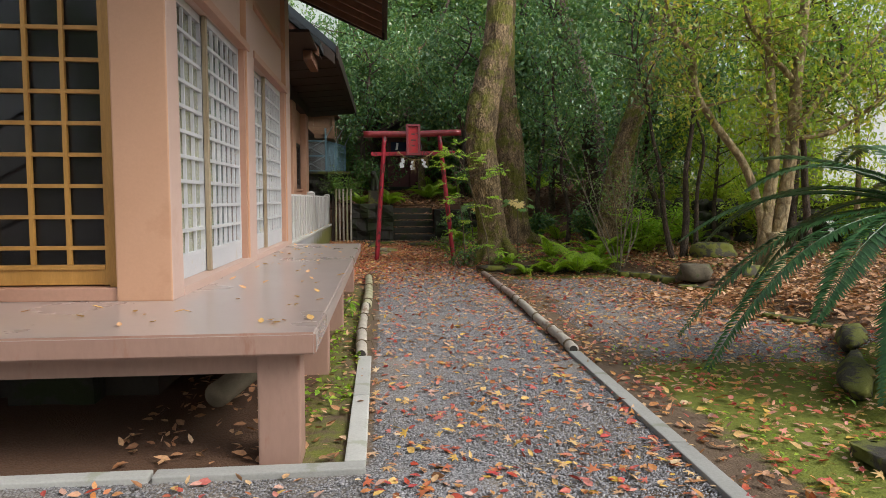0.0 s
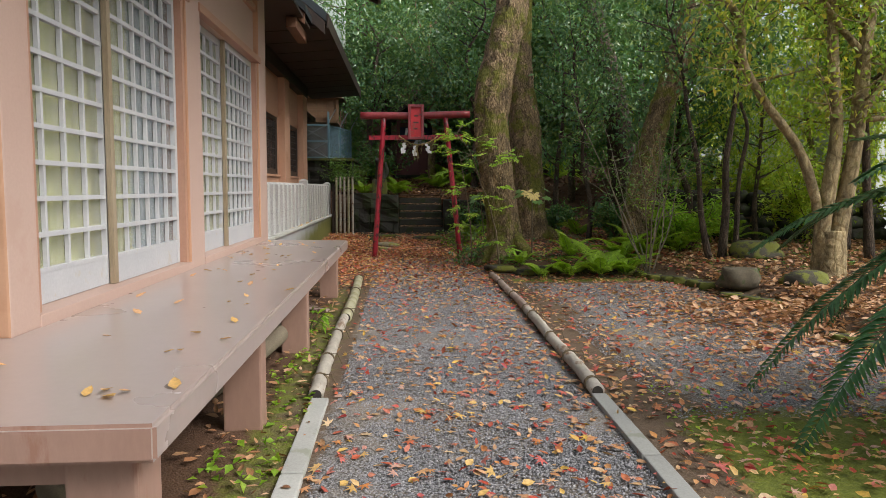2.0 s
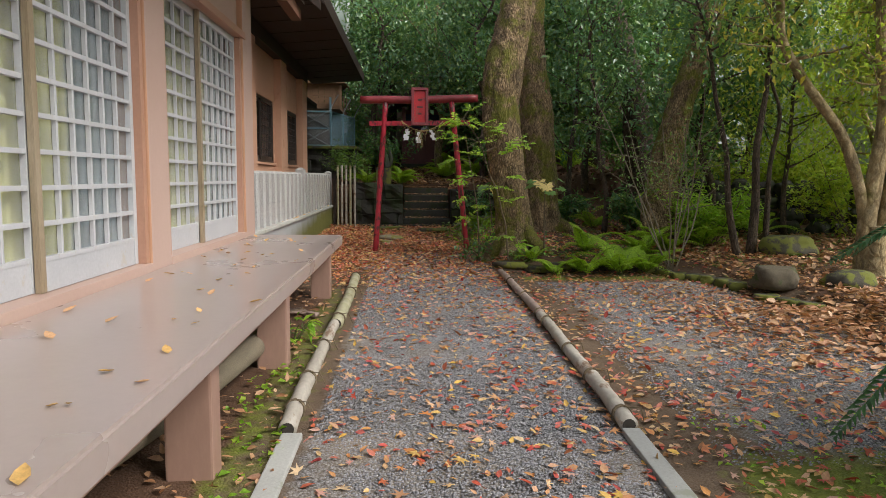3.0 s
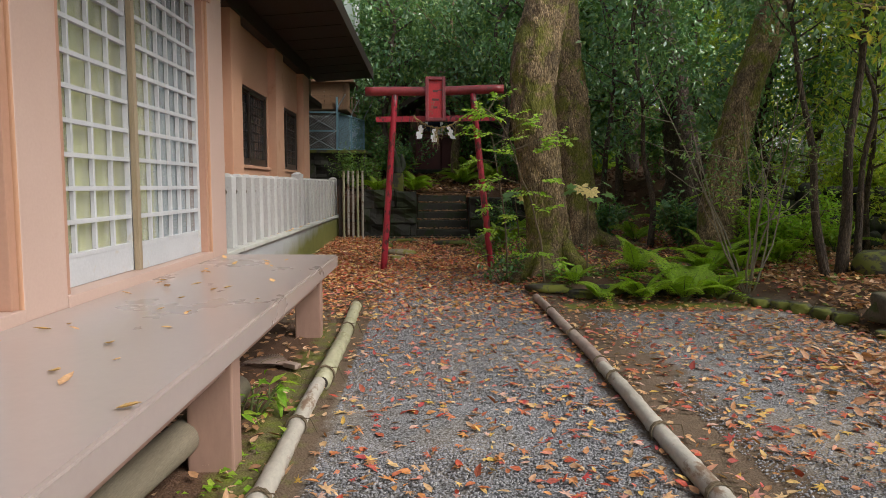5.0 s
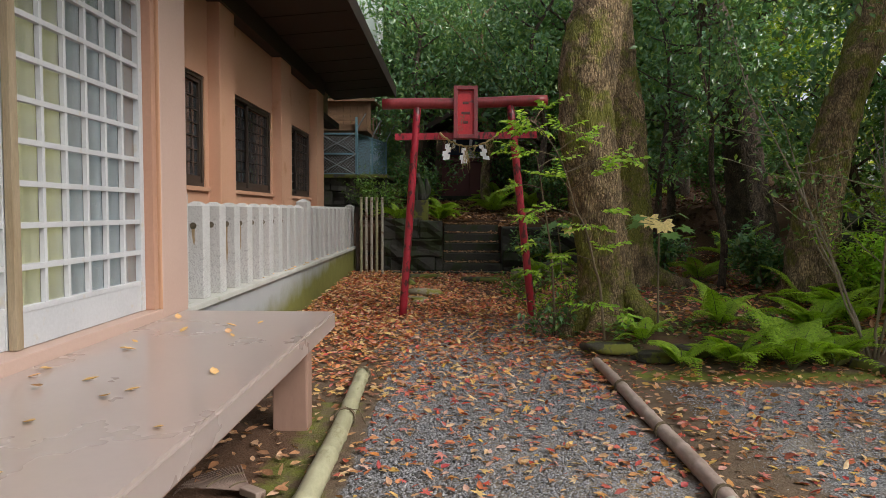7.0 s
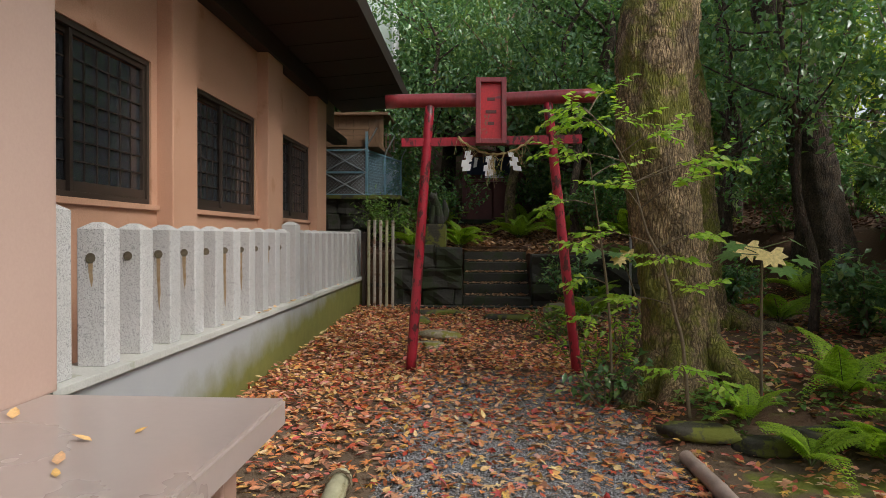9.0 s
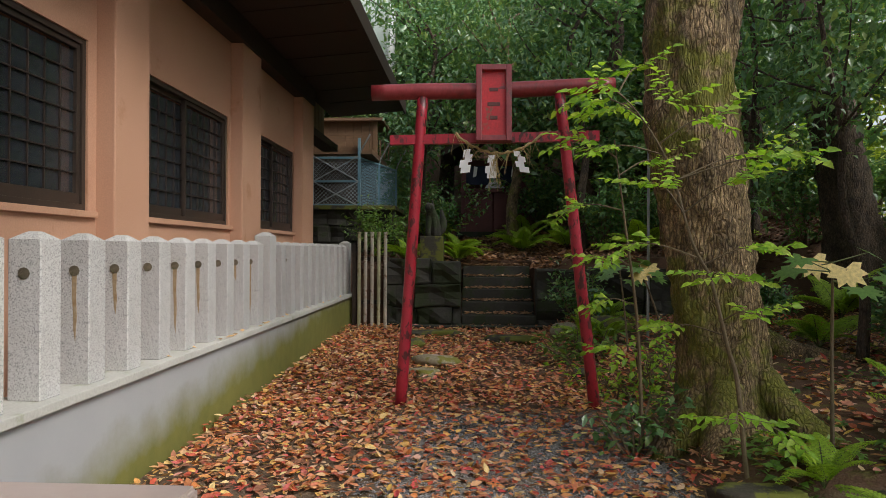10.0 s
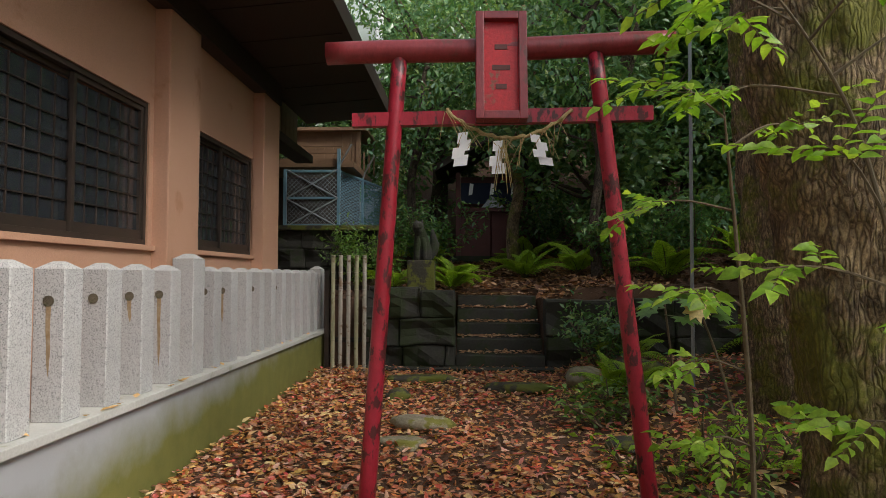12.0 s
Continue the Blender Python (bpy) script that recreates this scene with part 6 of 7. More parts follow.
def spray(p0, p1, count, size):
    """A flat layer of paired pointed leaves along a thin twig and its two forks."""
    p0, p1 = Vector(p0), Vector(p1)
    mid = p0.lerp(p1, 0.5) + Vector((0, 0, 0.04))
    part("twig", tube(bmesh.new(), *smooth_line([p0, mid, p1], [0.005, 0.0035, 0.0015], 4), 5), TWIG, sap)
    ahead = (p1 - mid).normalized()
    side = ahead.cross(Vector((0, 0, 1))).normalized()
    lines = [(mid, p1)] + [(mid.lerp(p1, q), mid.lerp(p1, q) + (ahead * 0.6 + side * sg).normalized() * rs.uniform(0.14, 0.26) + Vector((0, 0, rs.uniform(-0.07, 0.09)))) for q, sg in ((0.05, -1), (0.25, 1), (0.5, -1), (0.75, 1))]
    for a, b in lines[1:]:
        part("twig", tube(bmesh.new(), [a, b], [0.002, 0.001], 4), TWIG, sap)
    for a, b in lines:
        d = (b - a).normalized()
        sd = d.cross(Vector((0, 0, 1))).normalized()
        m = max(5, int(count * (b - a).length / 0.2))
        for i in range(m):
            q = a.lerp(b, 0.15 + 0.85 * i / (m - 1))
            v = d * 0.8 + sd * (1 if i % 2 else -1) * (0.9 if i < m - 1 else 0) + Vector((rs.uniform(-0.2, 0.2), rs.uniform(-0.2, 0.2), rs.uniform(-0.3, 0.1)))
            B.append(tuple(q))
            D.append(tuple(v))
            S.append(size * rs.uniform(0.65, 1.15))


# height on the stem, then how far each twig reaches aside, along and up
for h, dx, dy, dz in ((2.15, -0.2, -0.1, 0.0), (2.05, -0.25, 0.1, 0.02), (2.0, 0.1, -0.25, 0.05), (1.9, 0.3, -0.1, 0.1), (1.75, 0.55, 0.02, 0.1), (1.72, 0.62, -0.25, 0.05), (1.55, 0.3, -0.2, 0.08), (1.6, -0.2, -0.1, 0.08), (1.3, 0.3, -0.15, 0.05), (1.35, -0.45, 0.0, 0.1), (1.2, -0.05, -0.3, 0.05), (1.0, 0.1, -0.25, 0.02), (0.95, -0.35, 0.15, -0.05), (0.55, -0.12, -0.25, 0.0), (0.5, 0.22, -0.1, 0.0), (2.1, -0.05, 0.35, 0.1), (1.85, -0.35, 0.3, 0.0), (2.18, 0.15, 0.1, 0.12)):
    p0 = min(P, key=lambda p: abs(p[2] - h))
    spray(p0, (p0[0] + dx, p0[1] + dy, p0[2] + dz + rs.uniform(-0.04, 0.1)), 9, 0.064)
for h, dx, dy, dz in ((1.9, -0.3, -0.1, 0.1), (1.6, -0.35, 0.1, 0.0), (1.3, -0.25, -0.1, 0.05), (1.0, -0.25, 0.1, 0.0), (1.8, 0.3, 0.1, 0.1), (0.7, -0.25, -0.05, 0.0)):
    p0 = min(second[0], key=lambda p: abs(p[2] - h))
    spray(p0, (p0[0] + dx, p0[1] + dy, p0[2] + dz), 8, 0.062)
n = len(B)
L = np.array(S)
leaves("foliage", np.array(B), np.array(D), rng.normal(size=(n, 3)) * 0.45 + np.array((0, -0.45, 1)), L, L * 0.56, LEAF_BRIGHT, sap, 0.2, full=True)


def palmate(x, y, h, lean, heads, label, seed, yellow=0):
    """A fatsia: a bare stem with large lobed leaves at the top."""
    t = thing("fatsia", label, "plant", "fatsia plants")
    rr = random.Random(seed)
    z = gz(x, y) - 0.02
    bm = bmesh.new()
    tube(bm, *smooth_line([(x, y, z), (x + lean * 0.4, y, z + h * 0.5), (x + lean, y - 0.03, z + h)], [0.012, 0.01, 0.007], 5), 7)
    B, D, U, S = [], [], [], []
    for i in range(heads):
        a = i * 2.4 + rr.random()
        o = Vector((x + lean, y - 0.03, z + h - 0.05 * (i % 3)))
        e = o + Vector((math.cos(a), math.sin(a), rr.uniform(-0.15, 0.35))) * rr.uniform(0.12, 0.24)
        part("petiole", tube(bmesh.new(), [o, e], [0.004, 0.003], 4), GREEN_STEM, t)
        B.append(e)
        D.append((math.cos(a), math.sin(a), -0.45))
        U.append((0.2 * math.cos(a), 0.2 * math.sin(a) - 0.3, 1))
        S.append(rr.uniform(0.1, 0.15))
    part("stem", bm, TWIG, t)
    B, D, U, S = (np.array(v, float) for v in (B, D, U, S))
    k = heads - yellow
    for i in range(k):
        lobed_leaves("leaf", B[i:i + 1], D[i:i + 1], U[i:i + 1], S[i:i + 1], LEAF_MID, t, inner=0.56)
    if yellow:
        D[k:] = np.array((0.1, -0.6, -0.9))
        U[k:] = np.array((0, -1, 0.5))
        for i in range(k, heads):
            lobed_leaves("yellow_leaf", B[i:i + 1], D[i:i + 1], U[i:i + 1], S[i:i + 1] * 1.15, YELLOW_LEAF, t, inner=0.6)
    return t


palmate(2.97, 12.75, 1.08, -0.02, 8, "fatsia with lobed green leaves and a big yellowed leaf", 1, 2)
palmate(2.9, 15.6, 0.95, -0.3, 9, "leaning fatsia with lobed green and yellowing leaves", 2, 2)
palmate(2.6, 16.0, 0.9, -0.1, 7, "young fatsia with lobed green leaves", 3)
shrub(0.0, 8.5, 0.26, 0.2, 34, LEAF_BRIGHT, "small bright green seedling under the deck", 4, 0.12, 5, GREEN_STEM, "seedling", 0.3, 0.2)


# ---- ferns and cycad ----
def frond(name, length, pairs, pin, mat, droop, wide_at=0.35, stalk=0.12, vee=0.25, thin=0.16, parent=None):
    """A frond in its own plane: arched midrib and two rows of leaflets."""
    n = pairs
    s = np.linspace(stalk, 0.99, n)
    x = length * s
    z = length * (0.55 * s - droop * s * s)
    base = np.stack([x, np.zeros(n), z], 1)
    size = pin * length * np.clip(np.minimum(s / wide_at, (1.03 - s) / (1 - wide_at)), 0.08, 1)
    B = np.concatenate([base, base])
    sg = np.concatenate([np.ones(n), -np.ones(n)])
    D = np.stack([np.full(2 * n, 0.35), sg, np.full(2 * n, vee)], 1)
    U = np.tile(np.array((0.0, 0.0, 1.0)), (2 * n, 1))
    S = np.concatenate([size, size])
    ob = leaves(name, B, D, U, S, np.maximum(S * thin, length * 0.008), mat, parent, 0.12)
    bm = bmesh.new()
    q = np.linspace(0, 1, 10)
    tube(bm, [(length * a, 0, length * (0.55 * a - droop * a * a)) for a in q], [0.006 * length * (1.2 - a) + 0.0015 for a in q], 5)
    rib = part("midrib", bm, GREEN_STEM, ob)
    return ob


def lacy_frond(droop, seed):
    """A twice-divided fern frond: pinnae along the midrib, small leaflets along each pinna."""
    rr = np.random.default_rng(seed)
    B, D, S = [], [], []
    for s_ in np.linspace(0.16, 0.985, 19):
        o = np.array((s_, 0, 0.95 * s_ - droop * s_ * s_))
        slope = 0.95 - 2 * droop * s_
        w = 0.2 * min(s_ / 0.3, (1.04 - s_) / 0.62, 1.0)
        for sg in (1, -1):
            dirn = np.array((0.42, sg, 0.42 * slope + 0.1))
            dirn /= np.linalg.norm(dirn)
            m = max(int(w / 0.027), 2)
            for q in np.linspace(0.08, 0.97, m):
                p = o + dirn * w * q - np.array((0, 0, 0.22 * w * q * q))
                for sd in (1, -1):
                    B.append(p)
                    D.append(np.array((0.9 * sd + 0.2, 0.45 * sg, -0.1)) + rr.normal(size=3) * 0.08)
                    S.append(0.066 * (1.15 - 0.6 * q))
    S = np.array(S)
    ob = leaves("frond", np.array(B), np.array(D), np.tile(np.array((0.0, 0.0, 1.0)), (len(B), 1)), S, S * 0.72, FERN_GREEN, None, 0.1)
    bm = bmesh.new()
    q = np.linspace(0, 1, 10)
    tube(bm, [(a, 0, 0.95 * a - droop * a * a) for a in q], [0.006 * (1.2 - a) + 0.0015 for a in q], 5)
    rib = part("midrib", bm, GREEN_STEM, ob)
    return ob


fern_kinds = []


def fern(x, y, size, count, seed, label="lush green fern with arching lacy fronds"):
    t = thing("fern", label, "fern", "ferns", (x, y, gz(x, y) - 0.01))
    rr = random.Random(seed)
    for i in range(count):
        m = pose(0, 0, 0, 0, 0, 360 * i / count + rr.uniform(-20, 20)) @ pose(0, 0, 0, rr.uniform(-14, 14), rr.uniform(-38, -4), 0)
        m = m @ Matrix.Scale(size * rr.uniform(0.8, 1.25), 4)
        if len(fern_kinds) < 3:
            k = lacy_frond((0.7, 0.85, 1.05)[len(fern_kinds)], seed + i)
            k.parent = t
            k.matrix_basis = m
            fern_kinds.append(k)
        else:
            k = fern_kinds[i % 3]
            f = share("frond", k, t, m)
            share("midrib", k.children[0], f, Matrix())
    return t


for i, (x, y, s, c) in enumerate([(3.85, 11.95, 0.62, 9), (3.4, 12.0, 0.46, 8), (2.95, 12.02, 0.4, 7), (4.25, 12.05, 0.52, 8), (2.75, 12.4, 0.36, 7), (4.35, 12.55, 0.58, 10), (3.6, 12.9, 0.5, 9), (4.9, 12.9, 0.6, 10), (5.6, 13.4, 0.6, 9), (5.0, 14.0, 0.6, 9), (2.35, 17.1, 0.42, 9), (2.9, 14.3, 0.36, 8), (2.55, 16.9, 0.4, 8), (0.75, 20.6, 0.6, 10), (1.95, 22.2, 0.75, 11), (-0.1, 20.6, 0.6, 9), (2.9, 18.8, 0.5, 9), (0.75, 21.6, 0.6, 9), (4.6, 16.2, 0.6, 9), (6.6, 15.0, 0.8, 10), (7.1, 14.6, 0.7, 9), (2.7, 21.3, 0.7, 10), (3.8, 20.4, 0.7, 10), (0.2, 23.6, 0.8, 10), (4.9, 19.2, 0.7, 10), (6.0, 18.4, 0.8, 10), (2.1, 23.8, 0.8, 10), (5.3, 21.5, 0.8, 10)]):
    fern(x, y, s, c, 50 + i)

def cycad_frond(root, tip, arch, leaflet, parent):
    """A stiff feather: arched midrib from root to tip, two dense rows of narrow leaflets that hang a little."""
    n = 104
    root, tip = np.array(root, float), np.array(tip, float)
    s_ = np.linspace(0.07, 1.0, n)
    def curve(q):
        q = np.asarray(q)[:, None]
        return root + (tip - root) * q + np.array((0, 0, 1.0)) * arch * 4 * q * (1 - q) * (0.75 + 0.5 * q)
    c = curve(s_)
    tan = unit(curve(s_ + 0.01) - curve(s_ - 0.01))
    side = unit(np.cross(tan, np.array((0, 0, 1.0))))
    top = np.cross(side, tan)
    size = leaflet * np.clip(np.minimum(0.35 + s_ * 3.2, 0.3 + (1 - s_) * 3.0), 0, 1)
    B = np.concatenate([c, c])
    D = np.concatenate([tan * 0.62 + side * 0.78 + top * 0.16, tan * 0.62 - side * 0.78 + top * 0.16]) + rng.normal(size=(2 * n, 3)) * 0.035
    S = np.concatenate([size, size]) * (0.93 + 0.14 * rng.random(2 * n))
    f = leaves("frond", B, D, np.concatenate([top, top]), S, np.full(2 * n, 0.026), CYCAD_GREEN, parent, 0.2)
    q = np.linspace(0, 1, 12)
    part("midrib", tube(bmesh.new(), [tuple(v) for v in curve(q)], [0.009 * (1.15 - v) for v in q], 6), CYCAD_GREEN, f)


cyc = thing("cycad", "dark glossy cycad palm with long feathery fronds", "cycad")
CX, CY_ = 4.5, 5.15
cz = gz(CX, CY_)
bm = bmesh.new()
tube(bm, *smooth_line([(CX, CY_, cz - 0.05), (CX, CY_, cz + 0.5), (CX + 0.02, CY_, cz + 1.12)], [0.2, 0.19, 0.14], 8), 18, 0.3)
part("trunk", bm, BARK_DARK, cyc, smooth=True)
crown_at = (CX, CY_, cz + 1.1)
for tip, arch in (((2.75, 5.5, 0.36), 0.36), ((2.69, 4.94, 0.25), 0.38), ((3.2, 4.6, 0.62), 0.26), ((3.15, 5.35, 1.42), 0.22), ((2.85, 5.75, 1.04), 0.24),
                  ((3.55, 4.45, 0.14), 0.36), ((3.9, 4.1, 0.22), 0.4), ((3.35, 6.35, 1.0), 0.3), ((3.5, 5.9, 1.66), 0.12), ((3.75, 6.4, 0.5), 0.4)):
    cycad_frond(crown_at, tip, arch, 0.19, cyc)
rc = random.Random(3)
for i in range(15):
    w = math.radians(-75 + 150 * i / 14 + rc.uniform(-6, 6))
    d = rc.uniform(1.2, 1.7)
    cycad_frond(crown_at, (CX + d * math.cos(w), CY_ + d * math.sin(w), cz + rc.uniform(0.2, 1.6)), rc.uniform(0.15, 0.4), 0.19, cyc)

# bright young shoots round the foot of the big trunk
for i, (x, y, h) in enumerate([(2.2, 14.7, 0.3), (2.42, 14.45, 0.36), (2.05, 15.1, 0.26), (2.5, 15.0, 0.4), (2.3, 14.1, 0.24), (2.75, 14.7, 0.34)]):
    shrub(x, y, h, 0.2, 70, LEAF_BRIGHT, "low bright-green young shoots at the foot of a tree", 700 + i, 0.075, 6, TWIG, "seedling", 0.5, 0.1)

# log and dry frond under the deck
lg = bmesh.new()
tube(lg, [(-0.42, 4.75, 0.2), (-0.3, 5.6, 0.2), (-0.17, 6.6, 0.18), (-0.1, 7.7, 0.16), (-0.08, 8.6, 0.14)], [0.075, 0.08, 0.08, 0.08, 0.08], 16, 0.05)
tagged(part("log", lg, LOG_WOOD, smooth=True), "pale grey log lying on soil under the deck", "log")
rake = thing("garden_rake", "old brown fan rake head lying on mossy soil", "rake", at=(0.06, 9.42, 0.045))
for i in range(21):
    a = math.radians(58 + 64 * i / 20)
    tip = (0.34 * math.cos(a), 0.34 * math.sin(a), 0.02)
    hook = (0.365 * math.cos(a), 0.365 * math.sin(a), -0.02)
    part("tine", tube(bmesh.new(), [(0.02 * math.cos(a), 0, 0.02), (0.18 * math.cos(a), 0.18 * math.sin(a), 0.025), tip, hook], [0.0035, 0.0035, 0.003, 0.002], 5), BAMBOO_BROWN, rake)
for r_k in (0.09, 0.2):
    part("binding", tube(bmesh.new(), [(r_k * math.cos(math.radians(d)), r_k * math.sin(math.radians(d)), 0.03) for d in range(58, 123, 8)], [0.004] * 9, 5), TWIG, rake)
part("socket", boxed(-0.03, 0.03, -0.09, 0.03, 0.0, 0.035, 0.006), BAMBOO_BROWN, rake)
rake.rotation_euler = (0, 0, radians(55))
pole = bmesh.new()
tube(pole, [(3.05, 17.0, 0.1), (3.05, 17.0, 5.4)], [0.017, 0.017], 10)
tagged(part("steel_pole", pole, GREY_STEEL), "thin grey steel pole among the leaves", "pole")

# ---- small plants under the deck edge ----
def seedlings(name, n, xr, yr, size, mat, label):
    x, y = rng.uniform(*xr, n), rng.uniform(*yr, n)
    keep = np.array([noise.noise(Vector((a * 2.5, b * 2.5, 1))) for a, b in zip(x, y)]) > 0.02
    x, y = x[keep], y[keep]
    n = len(x)
    p = np.stack([x, y, ground_z(x, y) + rng.random(n) * 0.06], 1)
    L = size * (0.5 + rng.random(n))
    tagged(leaves(name, p, rng.normal(size=(n, 3)) * np.array((1, 1, 0.25)), rng.normal(size=(n, 3)) * 0.3 + np.array((0, 0, 1)), L, L * 0.6, mat), label, "weeds", kind="stuff")


seedlings("weeds", 380, (-0.05, 0.36), (4.2, 8.5), 0.05, LEAF_BRIGHT, "small bright green weeds along the deck")
seedlings("weeds", 1600, (2.5, 4.6), (2.5, 6.6), 0.03, LEAF_BRIGHT, "tiny green weeds in moss")
seedlings("weeds", 1200, (2.4, 4.8), (12.3, 13.4), 0.06, LEAF_MID, "small green weeds behind the edging stones")
seedlings("weeds", 1500, (4.8, 9.0), (11, 16), 0.07, LEAF_MID, "scattered green seedlings in leaf litter")
seedlings("weeds", 1000, (2.0, 4.5), (14, 19), 0.08, LEAF_FOREST, "scattered dark seedlings behind the gate")

# ---- gravel and fallen leaves ----
def gravel(name, n, xr, yr, label):
    x, y = rng.uniform(*xr, n), rng.uniform(*yr, n)
    r = 0.0042 + 0.0045 * rng.random(n) ** 2
    oct_v = np.array([(1, 0, 0), (0, 1, 0), (-1, 0, 0), (0, -1, 0), (0, 0, 1), (0, 0, -1)], float)
    v = oct_v[None] * (0.7 + 0.6 * rng.random((n, 6, 1)))
    a = rng.random(n) * 6.28
    c, s = np.cos(a)[:, None], np.sin(a)[:, None]
    vx, vy = v[:, :, 0] * c - v[:, :, 1] * s + v[:, :, 2] * 0.5, v[:, :, 0] * s + v[:, :, 1] * c
    V = np.stack([vx * r[:, None] * 1.25 + x[:, None], vy * r[:, None] + y[:, None], v[:, :, 2] * r[:, None] * 0.8 + (ground_z(x, y) + 0.006)[:, None]], -1)
    tri = np.array([[0, 1, 4], [1, 2, 4], [2, 3, 4], [3, 0, 4], [1, 0, 5], [2, 1, 5], [3, 2, 5], [0, 3, 5]])
    f = (np.arange(n)[:, None, None] * 6 + tri[None]).reshape(-1)
    me = bpy.data.meshes.new(name)
    me.vertices.add(n * 6)
    me.vertices.foreach_set("co", V.reshape(-1))
    me.loops.add(len(f))
    me.loops.foreach_set("vertex_index", f.astype(np.int32))
    me.polygons.add(len(f) // 3)
    me.polygons.foreach_set("loop_start", np.arange(0, len(f), 3, dtype=np.int32))
    me.update()
    me.materials.append(PEBBLE)
    tagged(new(name, me), label, "gravel", kind="stuff")


m_, nt_, bs_ = nodes_of("gravel_stones")
r_ = nt_.nodes.new("ShaderNodeNewGeometry").outputs["Random Per Island"]
nt_.links.new(ramp(nt_, r_, [(0.05, (0.18, 0.178, 0.19)), (0.4, (0.24, 0.237, 0.252)), (0.8, (0.29, 0.285, 0.3)), (0.99, (0.38, 0.37, 0.37))]), bs_.inputs["Base Color"])
bs_.inputs["Roughness"].default_value = 0.8
PEBBLE = m_
gravel("gravel", 75000, (0.5, 2.13), (2.3, 12.5), "blue-grey crushed gravel of the path")
gravel("gravel", 9000, (0.3, 2.2), (12.4, 14.2), "grey gravel showing between leaves by the gate")
gravel("gravel", 16000, (-1.2, 2.1), (2.2, 3.95), "blue-grey crushed gravel before the deck")
gravel("gravel", 26000, (2.6, 4.9), (6.0, 11.4), "sparse grey gravel beside the path")


def fallen(name, n, xr, yr, size, mat, label, lift=0.0, keep=None, tilt=0.35):
    x, y = rng.uniform(*xr, n), rng.uniform(*yr, n)
    if keep is not None:
        k = keep(x, y)
        x, y = x[k], y[k]
        n = len(x)
    z = ground_z(x, y) + 0.014 + (rng.random(n) * lift if np.isscalar(lift) else lift(x, y) * rng.random(n))
    L = size * (0.55 + 0.8 * rng.random(n))
    d = rng.normal(size=(n, 3)) * np.array((1, 1, tilt * 0.5))
    u = rng.normal(size=(n, 3)) * tilt + np.array((0, 0, 1.0))
    tagged(leaves(name, np.stack([x, y, z], 1), d, u, L, L * (0.38 + 0.22 * rng.random(n)), mat, None, -0.12, full=True), label, "fallen leaves", kind="stuff")


def fallen_lobed(name, n, xr, yr, size, mat, label, keep=None):
    x, y = rng.uniform(*xr, n), rng.uniform(*yr, n)
    if keep is not None:
        k = keep(x, y)
        x, y = x[k], y[k]
        n = len(x)
    z = ground_z(x, y) + 0.018 + 0.012 * rng.random(n)
    d = rng.normal(size=(n, 3)) * np.array((1, 1, 0.12))
    u = rng.normal(size=(n, 3)) * 0.22 + np.array((0, 0, 1.0))
    tagged(lobed_leaves(name, np.stack([x, y, z], 1), d, u, size * (0.6 + 0.7 * rng.random(n)), mat, None, 5, 2.1), label, "fallen leaves", kind="stuff")


def patchy(scale, level):
    def f(x, y):
        return np.array([noise.noise(Vector((a * scale, b * scale, 7))) + rng.uniform(-0.5, 0.5) for a, b in zip(x, y)]) > level
    return f


fallen_lobed("maple_leaves", 950, (0.45, 2.2), (2.2, 13), 0.045, FALLEN, "lobed autumn leaves on the gravel path")
fallen_lobed("maple_leaves", 3200, (-0.8, 2.4), (11, 19.2), 0.048, FALLEN_RED, "lobed red leaves round the gate")
fallen_lobed("maple_leaves", 1300, (2.3, 5.1), (2.5, 12), 0.045, FALLEN, "lobed autumn leaves beside the path")
fallen("fallen_leaves", 3300, (0.45, 2.2), (2.2, 13), 0.055, FALLEN, "red, orange and tan leaves fallen on the gravel path", 0.004, lambda x, y: rng.random(len(x)) < 0.55 + 0.4 * np.clip((x - 1.2) / 0.9, 0, 1) + 0.4 * np.clip((y - 8) / 3, 0, 1))
fallen("fallen_leaves", 500, (-1.5, 2.1), (2.2, 3.95), 0.065, FALLEN, "fallen autumn leaves before the deck", 0.01)
fallen("fallen_leaves", 4700, (2.2, 5.1), (2.5, 12.2), 0.056, FALLEN, "fallen autumn leaves on moss and gravel", 0.006)
fallen("fallen_leaves", 900, (-0.9, 0.4), (4.1, 11), 0.065, FALLEN_BROWN, "brown leaves under the deck", 0.02)
fallen("fallen_leaves", 6500, (-0.8, 2.4), (11.2, 14.6), 0.058, FALLEN_RED, "dense red and orange leaves before the gate", 0.02, lambda x, y: (rng.random(len(x)) < np.clip((y - 11) / 3, 0.12, 1) * np.where(x > 0.9, 0.55, 1.0) + 0.4 * (x < 0.3)))
fallen("fallen_leaves", 3500, (-0.82, 2.6), (12.5, 19.3), 0.05, FALLEN, "orange and tan leaves round the gate", 0.04, lambda x, y: rng.random(len(x)) < 1 - 0.6 * np.exp(-((x - 1.7) / 0.7) ** 2 - ((y - 16.6) / 1.2) ** 2))
fallen("fallen_leaves", 7500, (-0.82, 2.6), (14.4, 19.3), 0.058, FALLEN_RED, "thick carpet of red and brown leaves behind the gate", 0.03, lambda x, y: rng.random(len(x)) < 1 - 0.75 * np.exp(-((x - 1.7) / 0.7) ** 2 - ((y - 16.6) / 1.2) ** 2))
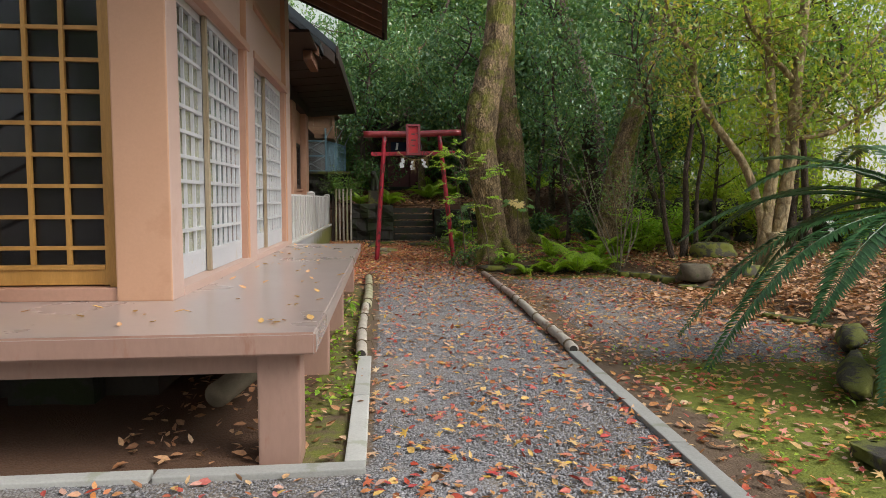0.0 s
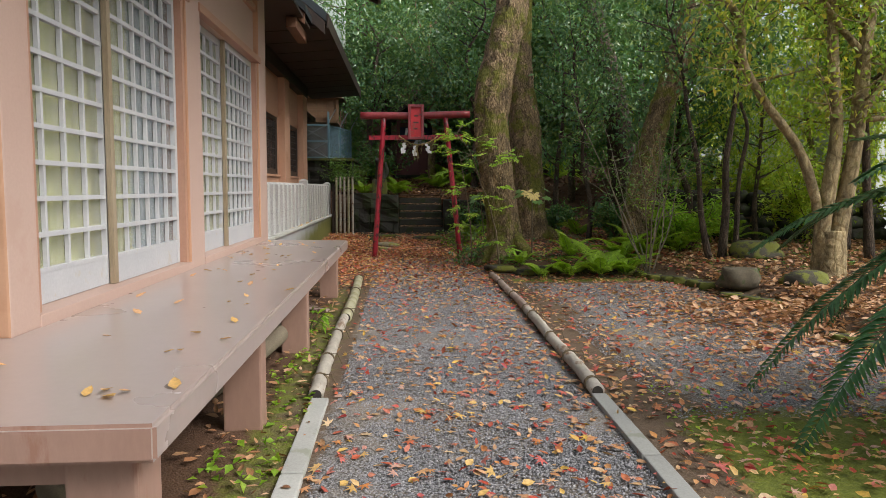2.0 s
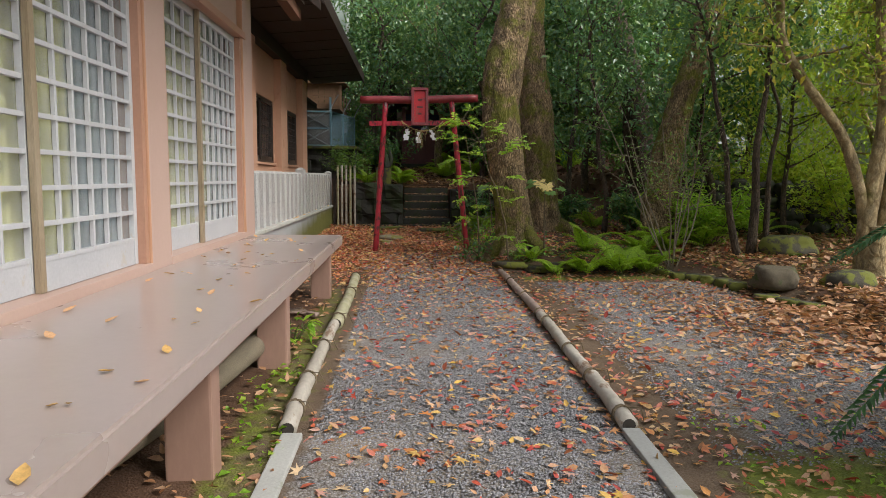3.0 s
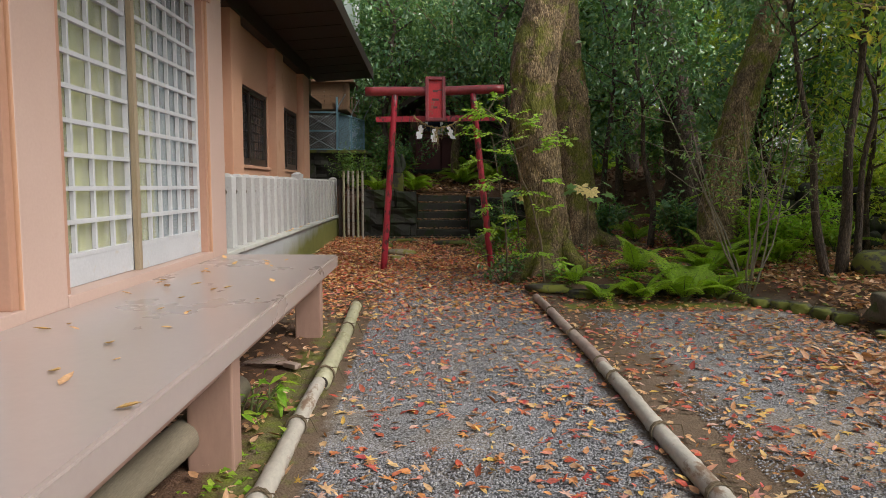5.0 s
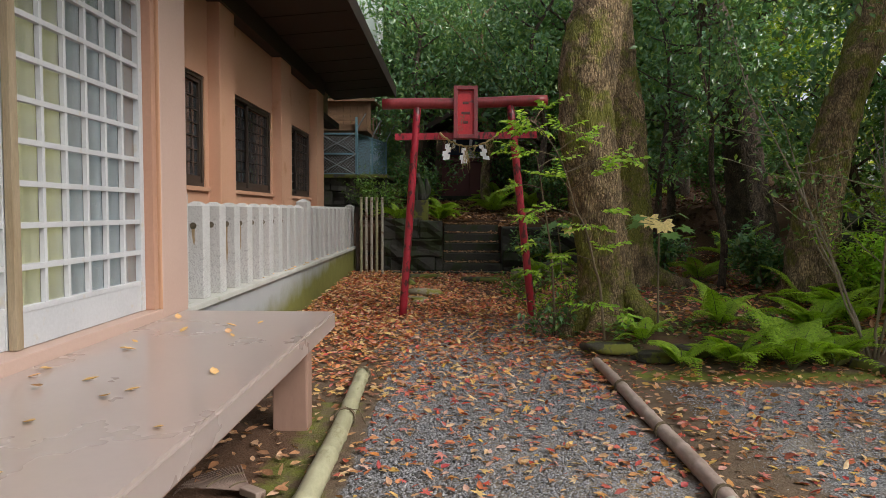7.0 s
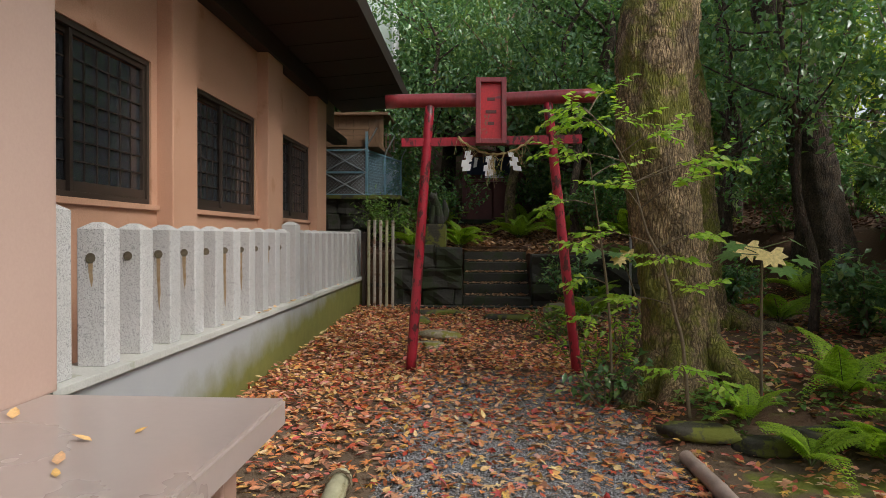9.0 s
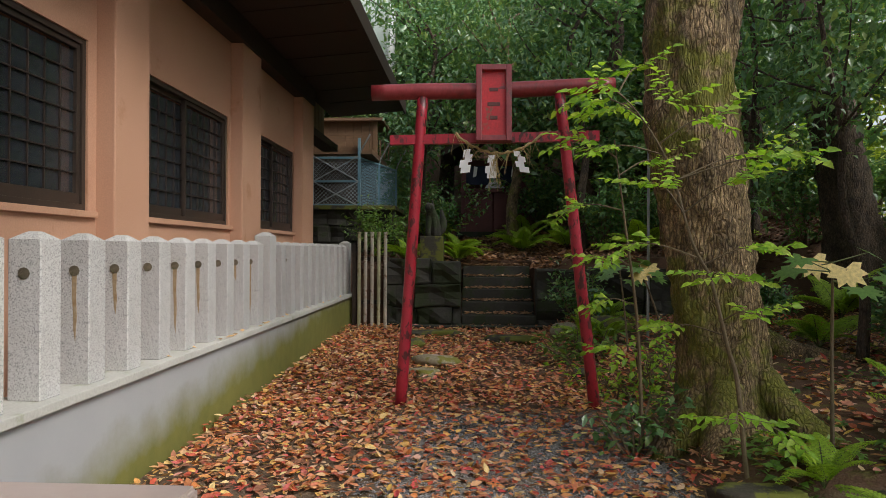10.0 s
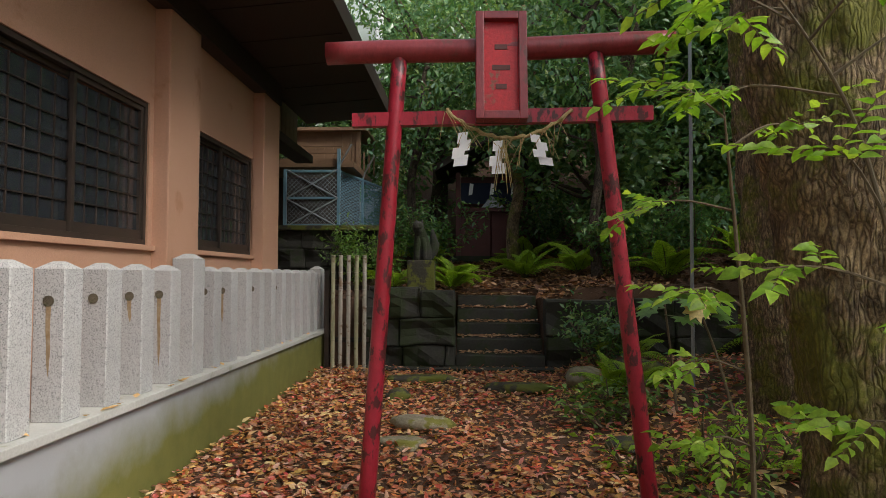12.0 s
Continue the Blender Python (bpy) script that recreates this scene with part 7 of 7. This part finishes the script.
fallen("leaf_pile", 2000, (-0.83, 0.3), (13.5, 18.8), 0.06, FALLEN_RED, "heap of fallen leaves against the plinth", lambda x, y: 0.06 * np.clip((0.25 - x) / 1.0, 0, 1), lambda x, y: rng.random(len(x)) < np.clip((0.3 - x), 0, 1))
fallen("leaf_pile", 9500, (3.5, 7.2), (7.0, 11.2), 0.078, FALLEN_BROWN, "heap of dry brown leaves beside the bed", lambda x, y: 0.22 * np.exp(-(((x - 4.9) / 0.7) ** 2 + ((y - 8.8) / 0.6) ** 2)), lambda x, y: rng.random(len(x)) < np.exp(-((x - 5.0) / 0.95) ** 2 - ((y - 8.9) / 0.9) ** 2) + 0.15)
fallen("leaf_litter", 8500, (4.9, 10), (6.5, 15.5), 0.09, FALLEN_BROWN, "brown leaf litter under the trees", 0.03)
fallen("leaf_litter", 7500, (2.5, 6.5), (12.1, 19.2), 0.07, FALLEN, "tan and red leaf litter round the big trunks", 0.02, patchy(0.9, -0.25))
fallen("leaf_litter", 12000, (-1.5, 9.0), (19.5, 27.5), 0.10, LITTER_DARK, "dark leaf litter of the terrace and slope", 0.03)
fallen("leaf_litter", 6500, (-0.3, 3.6), (19.6, 25), 0.09, FALLEN_BROWN, "brown leaf litter on the shrine path", 0.02)
fallen("leaf_litter", 130, (0.86, 1.94), (19.1, 19.28), 0.07, FALLEN_BROWN, "few leaves before the steps", 0.0)
for i in range(5):
    m = 150
    x, y = rng.uniform(0.88, 1.93, m), rng.uniform(19.36, 19.58, m) + 0.3 * i
    L = rng.uniform(0.04, 0.08, m)
    tagged(leaves("leaf_litter", np.stack([x, y, 0.2 + 0.18 * (i + 1) + 0.012 + 0.03 * rng.random(m)], 1), rng.normal(size=(m, 3)) * np.array((1, 1, 0.1)), rng.normal(size=(m, 3)) * 0.25 + np.array((0, 0, 1)), L, L * 0.5, FALLEN_BROWN, None, -0.1, full=True), "brown leaves lying on a stone step", "fallen leaves", kind="stuff")

# leaves on the deck, one by one
for i in range(60):
    x, y = rng.uniform(-0.7, 0.18), rng.uniform(4.15, 10.7)
    if i % 5 == 0:
        x, y = rng.uniform(-1.9, 0.1), rng.uniform(4.1, 5.0)
    L = rng.uniform(0.04, 0.085)
    m = (FALLEN, FALLEN_RED, FALLEN, FALLEN_BROWN)[i % 4]
    ob = leaves("fallen_leaf", np.zeros((1, 3)), np.array([[1.0, 0, 0]]), np.array([[0, 0, 1.0]]), L, L * 0.5, m, None, -0.2, full=True)
    ob.matrix_basis = pose(x, y, DZ + 0.004, rng.uniform(-6, 6), rng.uniform(-8, 0), rng.uniform(0, 360))
    tagged(ob, "dry autumn leaf lying on the pink deck", "leaf", "leaves on the deck")
for i in range(16):
    y = rng.uniform(11.6, 19)
    L = rng.uniform(0.05, 0.085)
    ob = leaves("fallen_leaf", np.zeros((1, 3)), np.array([[1.0, 0, 0]]), np.array([[0, 0, 1.0]]), L, L * 0.5, (FALLEN, FALLEN_RED)[i % 2], None, -0.15)
    ob.matrix_basis = pose(-0.85, y, 0.704, 0, rng.uniform(-8, 0), rng.uniform(0, 360))
    tagged(ob, "dry orange leaf lying on the fence ledge", "leaf", "leaves on the ledge")
